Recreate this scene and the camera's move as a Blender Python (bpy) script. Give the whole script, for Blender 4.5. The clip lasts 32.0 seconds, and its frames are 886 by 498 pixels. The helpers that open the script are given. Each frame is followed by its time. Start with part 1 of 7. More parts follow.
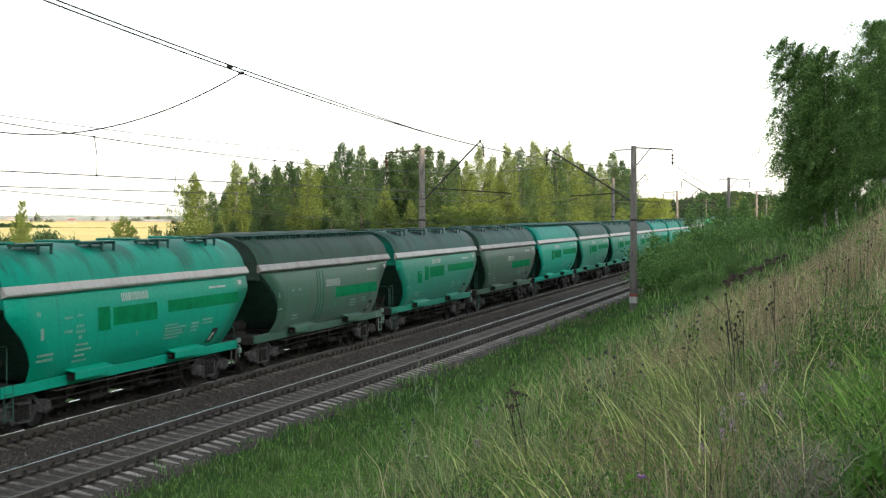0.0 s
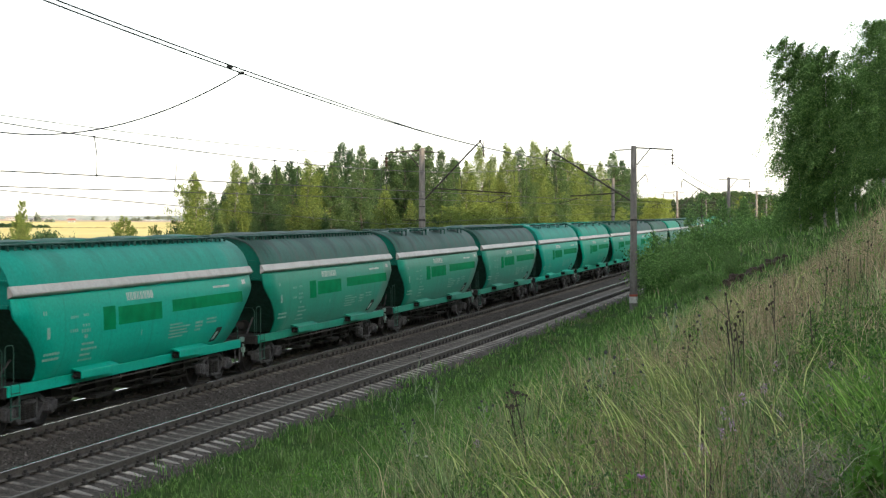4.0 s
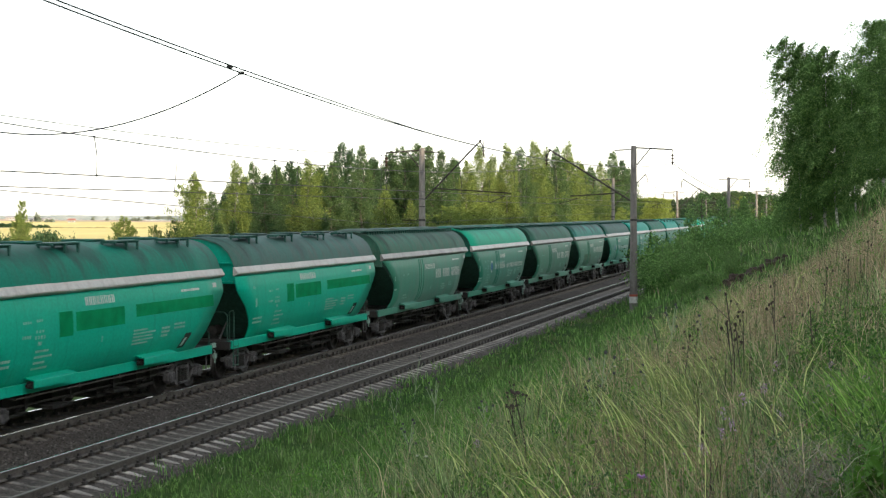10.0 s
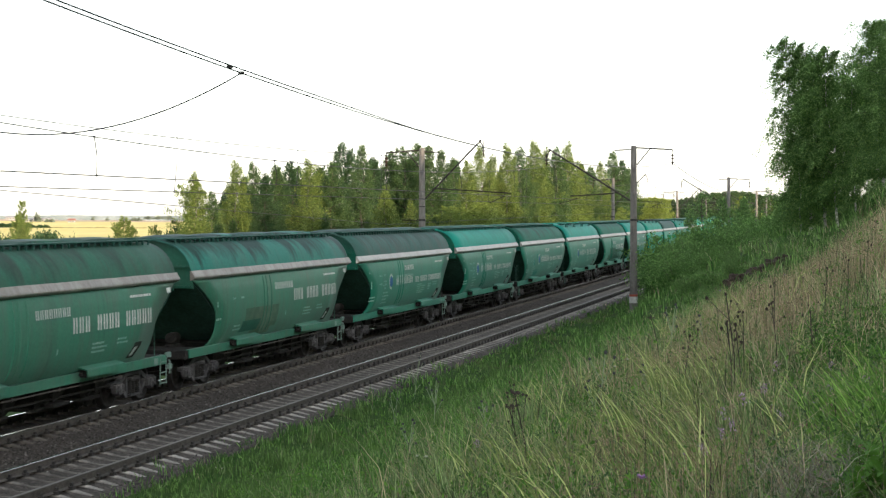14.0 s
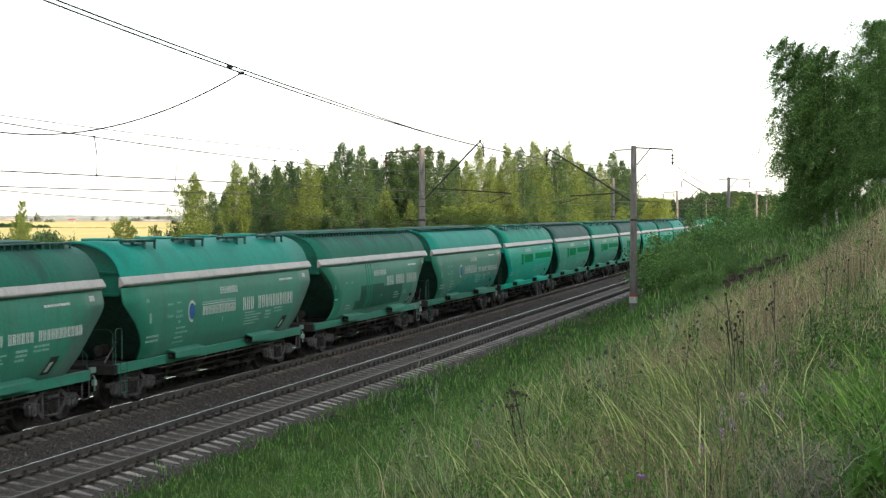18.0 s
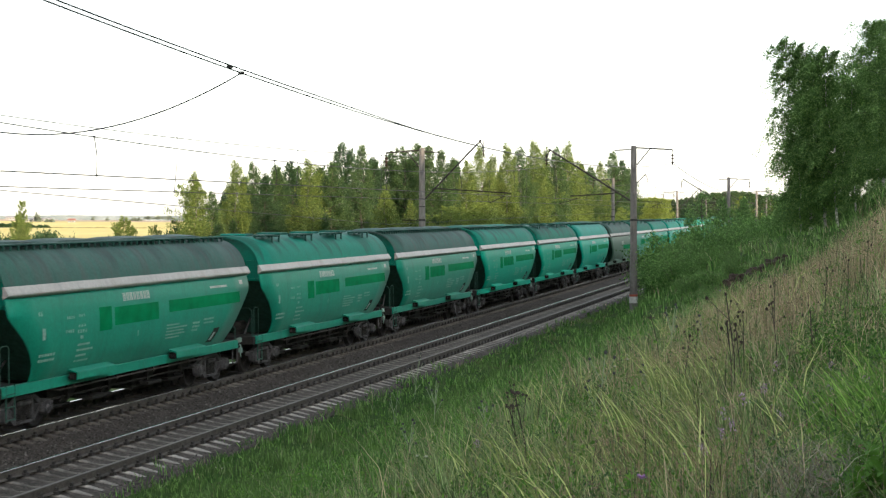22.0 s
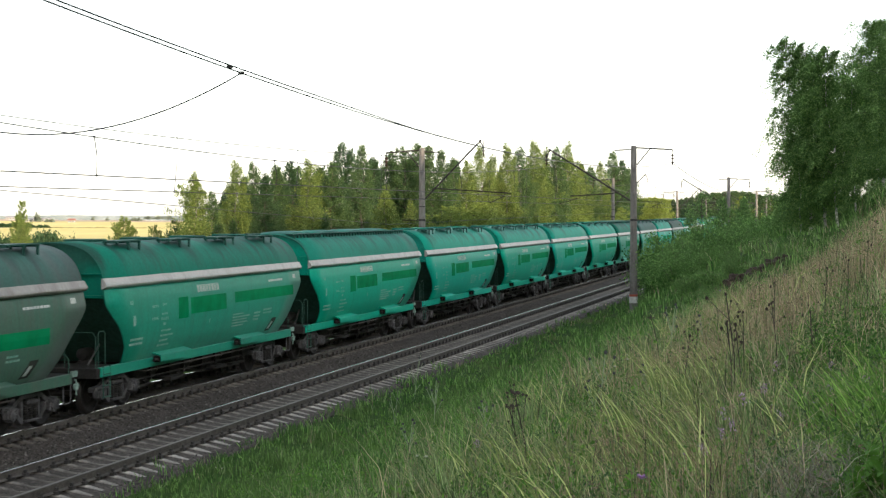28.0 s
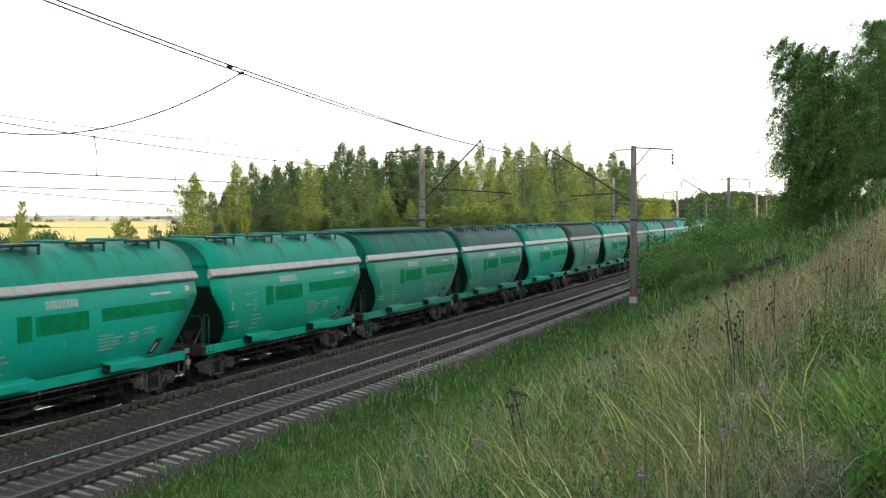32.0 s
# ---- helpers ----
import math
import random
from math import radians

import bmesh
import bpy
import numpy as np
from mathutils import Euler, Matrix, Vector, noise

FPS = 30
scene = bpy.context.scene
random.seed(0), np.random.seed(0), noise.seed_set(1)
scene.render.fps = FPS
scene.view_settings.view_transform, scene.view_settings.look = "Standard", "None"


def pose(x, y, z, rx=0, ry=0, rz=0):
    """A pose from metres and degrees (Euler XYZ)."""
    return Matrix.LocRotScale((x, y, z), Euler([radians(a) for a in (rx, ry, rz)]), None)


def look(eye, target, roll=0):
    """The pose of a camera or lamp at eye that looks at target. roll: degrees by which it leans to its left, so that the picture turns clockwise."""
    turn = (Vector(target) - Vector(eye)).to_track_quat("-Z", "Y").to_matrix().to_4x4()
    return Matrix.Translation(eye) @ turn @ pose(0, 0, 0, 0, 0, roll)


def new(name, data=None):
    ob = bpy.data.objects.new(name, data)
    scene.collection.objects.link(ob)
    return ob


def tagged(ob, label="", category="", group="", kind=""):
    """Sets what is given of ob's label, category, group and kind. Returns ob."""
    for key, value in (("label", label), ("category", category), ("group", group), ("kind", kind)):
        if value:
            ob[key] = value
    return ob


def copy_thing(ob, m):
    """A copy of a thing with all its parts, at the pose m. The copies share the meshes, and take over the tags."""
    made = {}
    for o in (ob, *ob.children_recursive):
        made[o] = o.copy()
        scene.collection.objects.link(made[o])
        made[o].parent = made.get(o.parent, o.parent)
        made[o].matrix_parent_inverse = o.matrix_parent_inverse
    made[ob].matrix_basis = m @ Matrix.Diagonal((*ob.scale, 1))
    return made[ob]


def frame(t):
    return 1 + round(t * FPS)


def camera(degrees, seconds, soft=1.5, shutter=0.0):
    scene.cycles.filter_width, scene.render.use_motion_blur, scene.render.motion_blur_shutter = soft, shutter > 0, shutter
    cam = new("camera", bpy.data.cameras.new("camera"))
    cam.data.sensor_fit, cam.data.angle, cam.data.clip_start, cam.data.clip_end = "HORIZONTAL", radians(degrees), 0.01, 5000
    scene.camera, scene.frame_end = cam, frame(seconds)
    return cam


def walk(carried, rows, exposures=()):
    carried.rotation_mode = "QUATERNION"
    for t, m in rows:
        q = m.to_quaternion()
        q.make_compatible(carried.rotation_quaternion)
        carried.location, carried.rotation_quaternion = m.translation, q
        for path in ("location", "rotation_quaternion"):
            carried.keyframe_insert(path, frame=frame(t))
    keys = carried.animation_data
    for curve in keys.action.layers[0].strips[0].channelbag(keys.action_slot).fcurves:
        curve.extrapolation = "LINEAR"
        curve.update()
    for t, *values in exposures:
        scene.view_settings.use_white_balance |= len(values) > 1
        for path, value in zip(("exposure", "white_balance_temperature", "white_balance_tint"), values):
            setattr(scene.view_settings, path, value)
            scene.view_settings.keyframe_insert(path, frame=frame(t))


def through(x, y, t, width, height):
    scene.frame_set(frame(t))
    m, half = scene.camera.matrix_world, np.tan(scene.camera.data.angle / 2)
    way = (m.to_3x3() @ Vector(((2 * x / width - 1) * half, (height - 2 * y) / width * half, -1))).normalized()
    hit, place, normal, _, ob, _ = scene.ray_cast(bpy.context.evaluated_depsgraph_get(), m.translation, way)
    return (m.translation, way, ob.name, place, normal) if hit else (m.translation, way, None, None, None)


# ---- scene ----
cam = camera(31.73, 32.0, soft=1.3, shutter=0.1)
EYE = Vector((0.0, 0.0, 4.944))
PITCH = radians(-1.3085)
CAM_POSE = look(EYE, EYE + Vector((0.0, math.cos(PITCH), math.sin(PITCH))), -0.07)
walk(cam, [(0.0, CAM_POSE), (32.0, CAM_POSE)])

# ---- light ----
SUN_FROM = Vector((0.58, -0.81, 0.0)).normalized()
SUN_ELEV = radians(11.0)
world = bpy.data.worlds.new("sky")
scene.world = world
world.use_nodes = True
wn = world.node_tree.nodes
sky = wn.new("ShaderNodeTexSky")
sky.sky_type = "NISHITA"
sky.sun_disc = False
sky.sun_elevation = SUN_ELEV
sky.sun_rotation = math.atan2(SUN_FROM.x, SUN_FROM.y)
sky.dust_density = 1.0
sky.ozone_density = 1.0
wn["Background"].inputs["Strength"].default_value = 0.15
haze = wn.new("ShaderNodeHueSaturation")
haze.inputs["Saturation"].default_value = 0.35
world.node_tree.links.new(sky.outputs[0], haze.inputs["Color"])
world.node_tree.links.new(haze.outputs[0], wn["Background"].inputs["Color"])
sun_data = bpy.data.lights.new("sun", "SUN")
sun_data.energy = 2.7
sun_data.angle = radians(0.6)
sun_data.color = (1.0, 0.80, 0.55)
sun = new("sun", sun_data)
sun_dir = Vector((SUN_FROM.x * math.cos(SUN_ELEV), SUN_FROM.y * math.cos(SUN_ELEV), math.sin(SUN_ELEV)))
sun.matrix_world = look(sun_dir * 300, (0, 0, 0))
scene.view_settings.exposure = 1.6

# ---- the line of the railway: s metres along it, off metres to its far side ----
HEAD, BEND = 0.26489, -0.000158
GAP = 4.173            # between the two tracks
_s = np.arange(-1600.0, 1601.0, 1.0)
_th = HEAD + BEND * np.clip(_s, -80, 300)
_mid = (_th[1:] + _th[:-1]) / 2
_x = np.concatenate([[0.0], np.cumsum(np.sin(_mid))])
_y = np.concatenate([[0.0], np.cumsum(np.cos(_mid))])
_x += -15.124 * math.cos(HEAD) - _x[1600]
_y += 15.124 * math.sin(HEAD) - _y[1600]


def heading(s):
    return HEAD + BEND * np.clip(s, -80, 300)


def plan(s, off):
    """x, y of a point s along the near track and off to the side (arrays or numbers)."""
    th = heading(s)
    near = np.clip(off, -80, 80)
    rest = off - near
    x = np.interp(s, _s, _x) - near * np.cos(th) - rest * math.cos(HEAD)
    y = np.interp(s, _s, _y) + near * np.sin(th) + rest * math.sin(HEAD)
    return x, y


def to_plan(x, y):
    """s, off of a place (near enough for setting things down)."""
    s, off = 40.0, 0.0
    for _ in range(12):
        px, py = plan(s, off)
        th = float(heading(s))
        dx, dy = x - float(px), y - float(py)
        s += dx * math.sin(th) + dy * math.cos(th)
        off += -dx * math.cos(th) + dy * math.sin(th)
    return s, off


def smooth(a, b, v):
    t = np.clip((v - a) / (b - a), 0, 1)
    return t * t * (3 - 2 * t)


def ground_z(s, off):
    """Height of the ground over rail level."""
    s, off = np.asarray(s, float), np.asarray(off, float)
    z = np.interp(off, [-3000, -400, -150, -95, -72, -45, -30, -20, -15.2, -12, -8, -5, -3.2, -2.3, -1.7, 6.1, 6.6, 9, 14, 25, 60, 150, 400, 700, 1000, 3000],
                  [8, 10, 20, 28, 28, 16.0, 8.6, 4.9, 3.30, 2.45, 0.95, -0.15, -0.50, -0.48, -0.40, -0.62, -0.65, -1.2, -1.6, -1.6, -2.2, -4.0, -5.0, -2.5, 0.3, 3.5])
    # the hill behind the slope ends farther along the line
    bump = 1 - smooth(105, 150, s)
    z = np.where(off < -20, 4.9 + (z - 4.9) * (0.18 + 0.82 * bump), z)
    up = np.interp(off, [-60, -30, -20, -16, -15.4, -14.6, -13.5, -12, -10.8, -8.0, -5.0], [0, 0.8, 1.6, 1.4, 1.18, 0.8, 0.42, 0.28, 0.25, 0.15, 0.0])
    rise = smooth(9, 31, s) - 0.62 * smooth(34, 40, s) + 0.75 * smooth(43, 58, s)
    bank = np.interp(off, [-22, -15, -12.6, -10.5, -8.5, -6, -5], [0.3, 0.55, 1.25, 1.15, 0.6, 0.1, 0.0]) * smooth(43, 55, s)
    z = z + up * rise + bank
    soft = smooth(-3.0, -6.0, off) + smooth(7, 12, off)
    x, y = plan(s, off)
    z = z + soft * (0.10 * np.sin(x * 0.9 + 1.3 * np.sin(y * 0.37)) * np.sin(y * 0.7 + 0.6) + 0.05 * np.sin(x * 2.3 + y * 1.1))
    return z


def ground_at(x, y):
    return float(ground_z(*to_plan(x, y)))


# ---- materials ----
def mat(name, rough=0.8, metal=0.0):
    m = bpy.data.materials.new(name)
    m.use_nodes = True
    b = m.node_tree.nodes["Principled BSDF"]
    b.inputs["Roughness"].default_value = rough
    b.inputs["Metallic"].default_value = metal
    return m, m.node_tree.nodes, m.node_tree.links, b


def tex(nodes, kind, links, coord, **inputs):
    n = nodes.new(kind)
    for k, v in inputs.items():
        n.inputs[k].default_value = v
    if coord is not None:
        links.new(coord, n.inputs["Vector"])
    return n


def ramp(nodes, links, src, stops):
    r = nodes.new("ShaderNodeValToRGB")
    r.color_ramp.elements[0].position, r.color_ramp.elements[0].color = stops[0][0], (*stops[0][1], 1)
    r.color_ramp.elements[1].position, r.color_ramp.elements[1].color = stops[-1][0], (*stops[-1][1], 1)
    for p, c in stops[1:-1]:
        e = r.color_ramp.elements.new(p)
        e.color = (*c, 1)
    links.new(src, r.inputs[0])
    return r


def mixed(nodes, links, fac, a, b, blend="MIX"):
    m = nodes.new("ShaderNodeMix")
    m.data_type, m.blend_type = "RGBA", blend
    for sock, v in ((m.inputs[0], fac), (m.inputs[6], a), (m.inputs[7], b)):
        if isinstance(v, bpy.types.NodeSocket):
            links.new(v, sock)
        elif isinstance(v, (int, float)):
            sock.default_value = v
        else:
            sock.default_value = (*v, 1)
    return m.outputs[2]


def bumped(nodes, links, b, src, strength, dist):
    n = nodes.new("ShaderNodeBump")
    n.inputs["Strength"].default_value = strength
    n.inputs["Distance"].default_value = dist
    links.new(src, n.inputs["Height"])
    links.new(n.outputs[0], b.inputs["Normal"])


def surface(name, stops, scale=3.0, rough=0.8, metal=0.0, bump=0.3, dist=0.01, fine=8.0, spec=0.3, stretch=None):
    """A surface that varies at two scales between the colours of stops."""
    m, n, l, b = mat(name, rough, metal)
    co = n.new("ShaderNodeTexCoord").outputs["Object"]
    if stretch:
        mp = n.new("ShaderNodeMapping")
        mp.inputs["Scale"].default_value = stretch
        l.new(co, mp.inputs["Vector"])
        co = mp.outputs[0]
    a = tex(n, "ShaderNodeTexNoise", l, co, Scale=scale, Detail=6.0, Roughness=0.6)
    f = tex(n, "ShaderNodeTexNoise", l, co, Scale=scale * fine, Detail=3.0)
    c = ramp(n, l, a.outputs[0], stops)
    d = ramp(n, l, f.outputs[0], [(0.3, (0.72, 0.72, 0.72)), (0.7, (1.15, 1.15, 1.15))])
    l.new(mixed(n, l, 0.8, c.outputs[0], d.outputs[0], "MULTIPLY"), b.inputs["Base Color"])
    b.inputs["Specular IOR Level"].default_value = spec
    if bump:
        bumped(n, l, b, f.outputs[0], bump, dist)
    return m


def foliage(name, dark, light, through=0.35, patch=0.0, patch_col=(0.3, 0.25, 0.1), patch_scale=0.3):
    """Leaves or blades: each one has its own tone, and light comes through."""
    m, n, l, b = mat(name, 0.6)
    geo = n.new("ShaderNodeNewGeometry")
    c = ramp(n, l, geo.outputs["Random Per Island"], [(0.0, dark), (0.62, tuple(d + 0.32 * (e - d) for d, e in zip(dark, light))), (1.0, tuple(1.42 * e for e in light))]).outputs[0]
    if patch:
        co = n.new("ShaderNodeTexCoord").outputs["Object"]
        a = tex(n, "ShaderNodeTexNoise", l, co, Scale=patch_scale, Detail=4.0)
        k = ramp(n, l, a.outputs[0], [(0.45, (0, 0, 0)), (0.62, (patch, patch, patch))])
        c = mixed(n, l, k.outputs[0], c, patch_col)
    l.new(c, b.inputs["Base Color"])
    b.inputs["Specular IOR Level"].default_value = 0.16
    t = n.new("ShaderNodeBsdfTranslucent")
    l.new(c, t.inputs["Color"])
    mx = n.new("ShaderNodeMixShader")
    mx.inputs[0].default_value = through
    out = n["Material Output"]
    l.new(b.outputs[0], mx.inputs[1])
    l.new(t.outputs[0], mx.inputs[2])
    l.new(mx.outputs[0], out.inputs["Surface"])
    return m


RAIL_SIDE = surface("rusty_rail", [(0.3, (0.060, 0.053, 0.047)), (0.7, (0.125, 0.112, 0.098))], 6, 0.75)
RAIL_TOP = surface("dull_rail_head", [(0.3, (0.12, 0.11, 0.10)), (0.7, (0.22, 0.205, 0.19))], 5, 0.55, 0.6, 0.05)
RAIL_SHINY = surface("bright_rail", [(0.3, (0.50, 0.49, 0.48)), (0.7, (0.66, 0.65, 0.64))], 5, 0.25, 1.0, 0.05)
POLE_MAT = surface("pole_concrete", [(0.3, (0.12, 0.108, 0.100)), (0.7, (0.23, 0.21, 0.195))], 1.6, 0.9, bump=0.35, stretch=(3, 3, 0.6))
STEEL = surface("dark_steel", [(0.3, (0.03, 0.028, 0.028)), (0.7, (0.075, 0.068, 0.062))], 4, 0.6, 0.3)
WIRE = surface("wire", [(0.3, (0.05, 0.05, 0.052)), (0.7, (0.10, 0.098, 0.095))], 4, 0.6, 0.5, 0)
GLAZE = surface("brown_glaze", [(0.3, (0.05, 0.03, 0.02)), (0.7, (0.09, 0.05, 0.035))], 4, 0.25, 0, 0.05)


def make_ballast():
    m, n, l, b = mat("ballast", 0.95)
    co = n.new("ShaderNodeTexCoord").outputs["Object"]
    v = tex(n, "ShaderNodeTexVoronoi", l, co, Scale=17.0)
    a = tex(n, "ShaderNodeTexNoise", l, co, Scale=0.7, Detail=5.0)
    c = ramp(n, l, v.outputs["Color"], [(0.0, (0.024, 0.020, 0.017)), (0.5, (0.055, 0.048, 0.041)), (1.0, (0.12, 0.105, 0.092))])
    d = ramp(n, l, a.outputs[0], [(0.3, (0.62, 0.58, 0.54)), (0.7, (1.1, 1.05, 1.0))])
    l.new(mixed(n, l, 1.0, c.outputs[0], d.outputs[0], "MULTIPLY"), b.inputs["Base Color"])
    bumped(n, l, b, v.outputs["Distance"], -0.9, 0.05)
    return m


BALLAST = make_ballast()


def make_ground():
    m, n, l, b = mat("ground", 0.95)
    co = n.new("ShaderNodeTexCoord").outputs["Object"]
    a = tex(n, "ShaderNodeTexNoise", l, co, Scale=0.25, Detail=6.0, Roughness=0.65)
    f = tex(n, "ShaderNodeTexNoise", l, co, Scale=9.0, Detail=4.0)
    c = ramp(n, l, a.outputs[0], [(0.3, (0.030, 0.066, 0.016)), (0.55, (0.050, 0.095, 0.024)), (0.75, (0.11, 0.11, 0.045))])
    d = ramp(n, l, f.outputs[0], [(0.3, (0.6, 0.6, 0.6)), (0.7, (1.2, 1.2, 1.2))])
    near = mixed(n, l, 1.0, c.outputs[0], d.outputs[0], "MULTIPLY")
    # farmland far off: a ripe yellow field, then stripes of green and stubble
    g = tex(n, "ShaderNodeAttribute", l, None)
    g.attribute_name = "field"
    mp = n.new("ShaderNodeMapping")
    mp.inputs["Scale"].default_value = (0.0006, 0.0042, 1.0)
    mp.inputs["Rotation"].default_value = (0, 0, 0.12)
    l.new(co, mp.inputs["Vector"])
    w = tex(n, "ShaderNodeTexNoise", l, mp.outputs[0], Scale=1.0, Detail=3.0)
    w2 = tex(n, "ShaderNodeTexNoise", l, co, Scale=0.06, Detail=5.0)
    crop = ramp(n, l, w.outputs[0], [(0.28, (0.46, 0.44, 0.17)), (0.40, (0.66, 0.55, 0.22)), (0.58, (0.73, 0.62, 0.27)), (0.72, (0.58, 0.48, 0.24))])
    tone = ramp(n, l, w2.outputs[0], [(0.3, (0.86, 0.86, 0.86)), (0.7, (1.08, 1.08, 1.08))])
    field = mixed(n, l, 1.0, crop.outputs[0], tone.outputs[0], "MULTIPLY")
    # pinkish stubble and fallow beyond the ripe crop
    sp = n.new("ShaderNodeSeparateXYZ")
    l.new(co, sp.inputs[0])
    span = n.new("ShaderNodeMapRange")
    span.inputs["From Min"].default_value, span.inputs["From Max"].default_value = 1200.0, 2400.0
    l.new(sp.outputs[1], span.inputs["Value"])
    beyond = ramp(n, l, span.outputs[0], [(0.27, (0, 0, 0)), (0.31, (1, 1, 1))])
    band = ramp(n, l, span.outputs[0], [(0.32, (0.52, 0.39, 0.29)), (0.52, (0.50, 0.38, 0.30)), (0.58, (0.34, 0.36, 0.22)), (0.75, (0.44, 0.36, 0.29)), (0.95, (0.32, 0.34, 0.27))])
    field = mixed(n, l, beyond.outputs[0], field, band.outputs[0])
    l.new(mixed(n, l, g.outputs["Fac"], near, field), b.inputs["Base Color"])
    b.inputs["Specular IOR Level"].default_value = 0.05
    bumped(n, l, b, f.outputs[0], 0.5, 0.05)
    return m


GROUND = make_ground()


# ---- mesh helpers ----
def mesh_from(name, verts, faces, mats, index=None, smooth_faces=False):
    me = bpy.data.meshes.new(name)
    me.from_pydata([tuple(v) for v in verts], [], [tuple(f) for f in faces])
    for m in mats:
        me.materials.append(m)
    if index is not None:
        me.polygons.foreach_set("material_index", index)
    if smooth_faces:
        me.polygons.foreach_set("use_smooth", [True] * len(me.polygons))
    me.update()
    return me


def under(ob, parent):
    ob.parent = parent
    return ob


def part(name, bm, material, parent, label=""):
    """One mesh object under a thing or a part."""
    if isinstance(bm, bpy.types.Mesh):
        me = bm
    else:
        me = bpy.data.meshes.new(name)
        bm.to_mesh(me)
        bm.free()
    if material is not None and not me.materials:
        me.materials.append(material)
    ob = new(name, me)
    if parent is not None:
        ob.parent = parent
    if label:
        ob["label"] = label
    return ob


def box(bm, x0, x1, y0, y1, z0, z1, bevel=0.0):
    vs = [bm.verts.new((x, y, z)) for x in (x0, x1) for y in (y0, y1) for z in (z0, z1)]
    fs = []
    for f in ((0, 1, 3, 2), (4, 6, 7, 5), (0, 4, 5, 1), (2, 3, 7, 6), (0, 2, 6, 4), (1, 5, 7, 3)):
        fs.append(bm.faces.new([vs[i] for i in f]))
    if bevel:
        es = {e for f in fs for e in f.edges}
        bmesh.ops.bevel(bm, geom=list(es), offset=bevel, segments=1, affect="EDGES")
    return bm


def rod(bm, a, b, r, n=6, r2=None):
    a, b = Vector(a), Vector(b)
    q = (b - a).to_track_quat("Z", "Y").to_matrix()
    r2 = r if r2 is None else r2
    ring = [[], []]
    for k, (p, rr) in enumerate(((a, r), (b, r2))):
        for i in range(n):
            w = 2 * math.pi * i / n
            ring[k].append(bm.verts.new(p + q @ Vector((rr * math.cos(w), rr * math.sin(w), 0))))
    for i in range(n):
        bm.faces.new((ring[0][i], ring[0][(i + 1) % n], ring[1][(i + 1) % n], ring[1][i]))
    bm.faces.new(ring[0][::-1])
    bm.faces.new(ring[1])
    return bm


def path_rod(bm, pts, r, n=6):
    for a, b in zip(pts[:-1], pts[1:]):
        rod(bm, a, b, r, n)
    return bm


def lathe(bm, prof, axis_origin=(0, 0, 0), n=16, axis="Z"):
    """Turns (radius, height) pairs about an axis."""
    o = Vector(axis_origin)
    rings = []
    for r, h in prof:
        ring = []
        for i in range(n):
            w = 2 * math.pi * i / n
            c, s = r * math.cos(w), r * math.sin(w)
            p = {"Z": (c, s, h), "Y": (c, h, s), "X": (h, c, s)}[axis]
            ring.append(bm.verts.new(o + Vector(p)))
        rings.append(ring)
    for a, b in zip(rings[:-1], rings[1:]):
        for i in range(n):
            bm.faces.new((a[i], a[(i + 1) % n], b[(i + 1) % n], b[i]))
    bm.faces.new(rings[0][::-1])
    bm.faces.new(rings[-1])
    bmesh.ops.recalc_face_normals(bm, faces=bm.faces)
    return bm


def sweep(name, prof, s_values, mats, index=None, closed=True, z_shift=0.0):
    """A section of (off, z) pairs drawn along the line."""
    verts, faces, idx = [], [], []
    s_values = np.asarray(s_values, float)
    n = len(prof)
    cols = []
    for o, z in prof:
        x, y = plan(s_values, np.full_like(s_values, o))
        cols.append((x, y, z + z_shift))
    for k in range(len(s_values)):
        for x, y, z in cols:
            verts.append((x[k], y[k], z))
    for k in range(len(s_values) - 1):
        for i in range(n if closed else n - 1):
            j = (i + 1) % n
            faces.append((k * n + i, k * n + j, (k + 1) * n + j, (k + 1) * n + i))
            idx.append(index[i] if index else 0)
    return mesh_from(name, verts, faces, mats, idx)


def on_line(s, off, z):
    """The pose of a thing on the line: x along it, y to its far side."""
    x, y = plan(s, off)
    return pose(float(x), float(y), z, 0, 0, math.degrees(math.pi / 2 - float(heading(s))))


# ---- ground ----
def build_ground():
    ss = np.unique(np.concatenate([np.linspace(-3000, -400, 14), np.linspace(-400, -30, 30), np.arange(-30, 100, 0.6), np.arange(100, 300, 4.0), np.linspace(300, 700, 20), np.linspace(700, 3800, 20)]))
    oo = np.unique(np.concatenate([np.linspace(-3000, -160, 12), np.linspace(-160, -26, 30), np.arange(-26, -1.6, 0.5), [-1.9, 0, 2, 4, 6.1], np.arange(6.5, 30, 1.5), np.linspace(30, 160, 20), np.linspace(160, 3600, 40)]))
    S, O = np.meshgrid(ss, oo, indexing="ij")
    x, y = plan(S.ravel(), O.ravel())
    z = ground_z(S.ravel(), O.ravel())
    verts = np.stack([x, y, z], 1)
    nS, nO = len(ss), len(oo)
    i = np.arange(nS * nO).reshape(nS, nO)
    faces = np.stack([i[:-1, :-1], i[1:, :-1], i[1:, 1:], i[:-1, 1:]], -1).reshape(-1, 4)
    me = mesh_from("ground", verts.tolist(), faces.tolist(), [GROUND], smooth_faces=True)
    at = me.attributes.new("field", "FLOAT", "POINT")
    at.data.foreach_set("value", (smooth(60, 90, O.ravel())).astype(np.float32))
    tagged(new("ground", me), "grassy cutting slope running out into flat farmland", "ground", kind="structure")


build_ground()

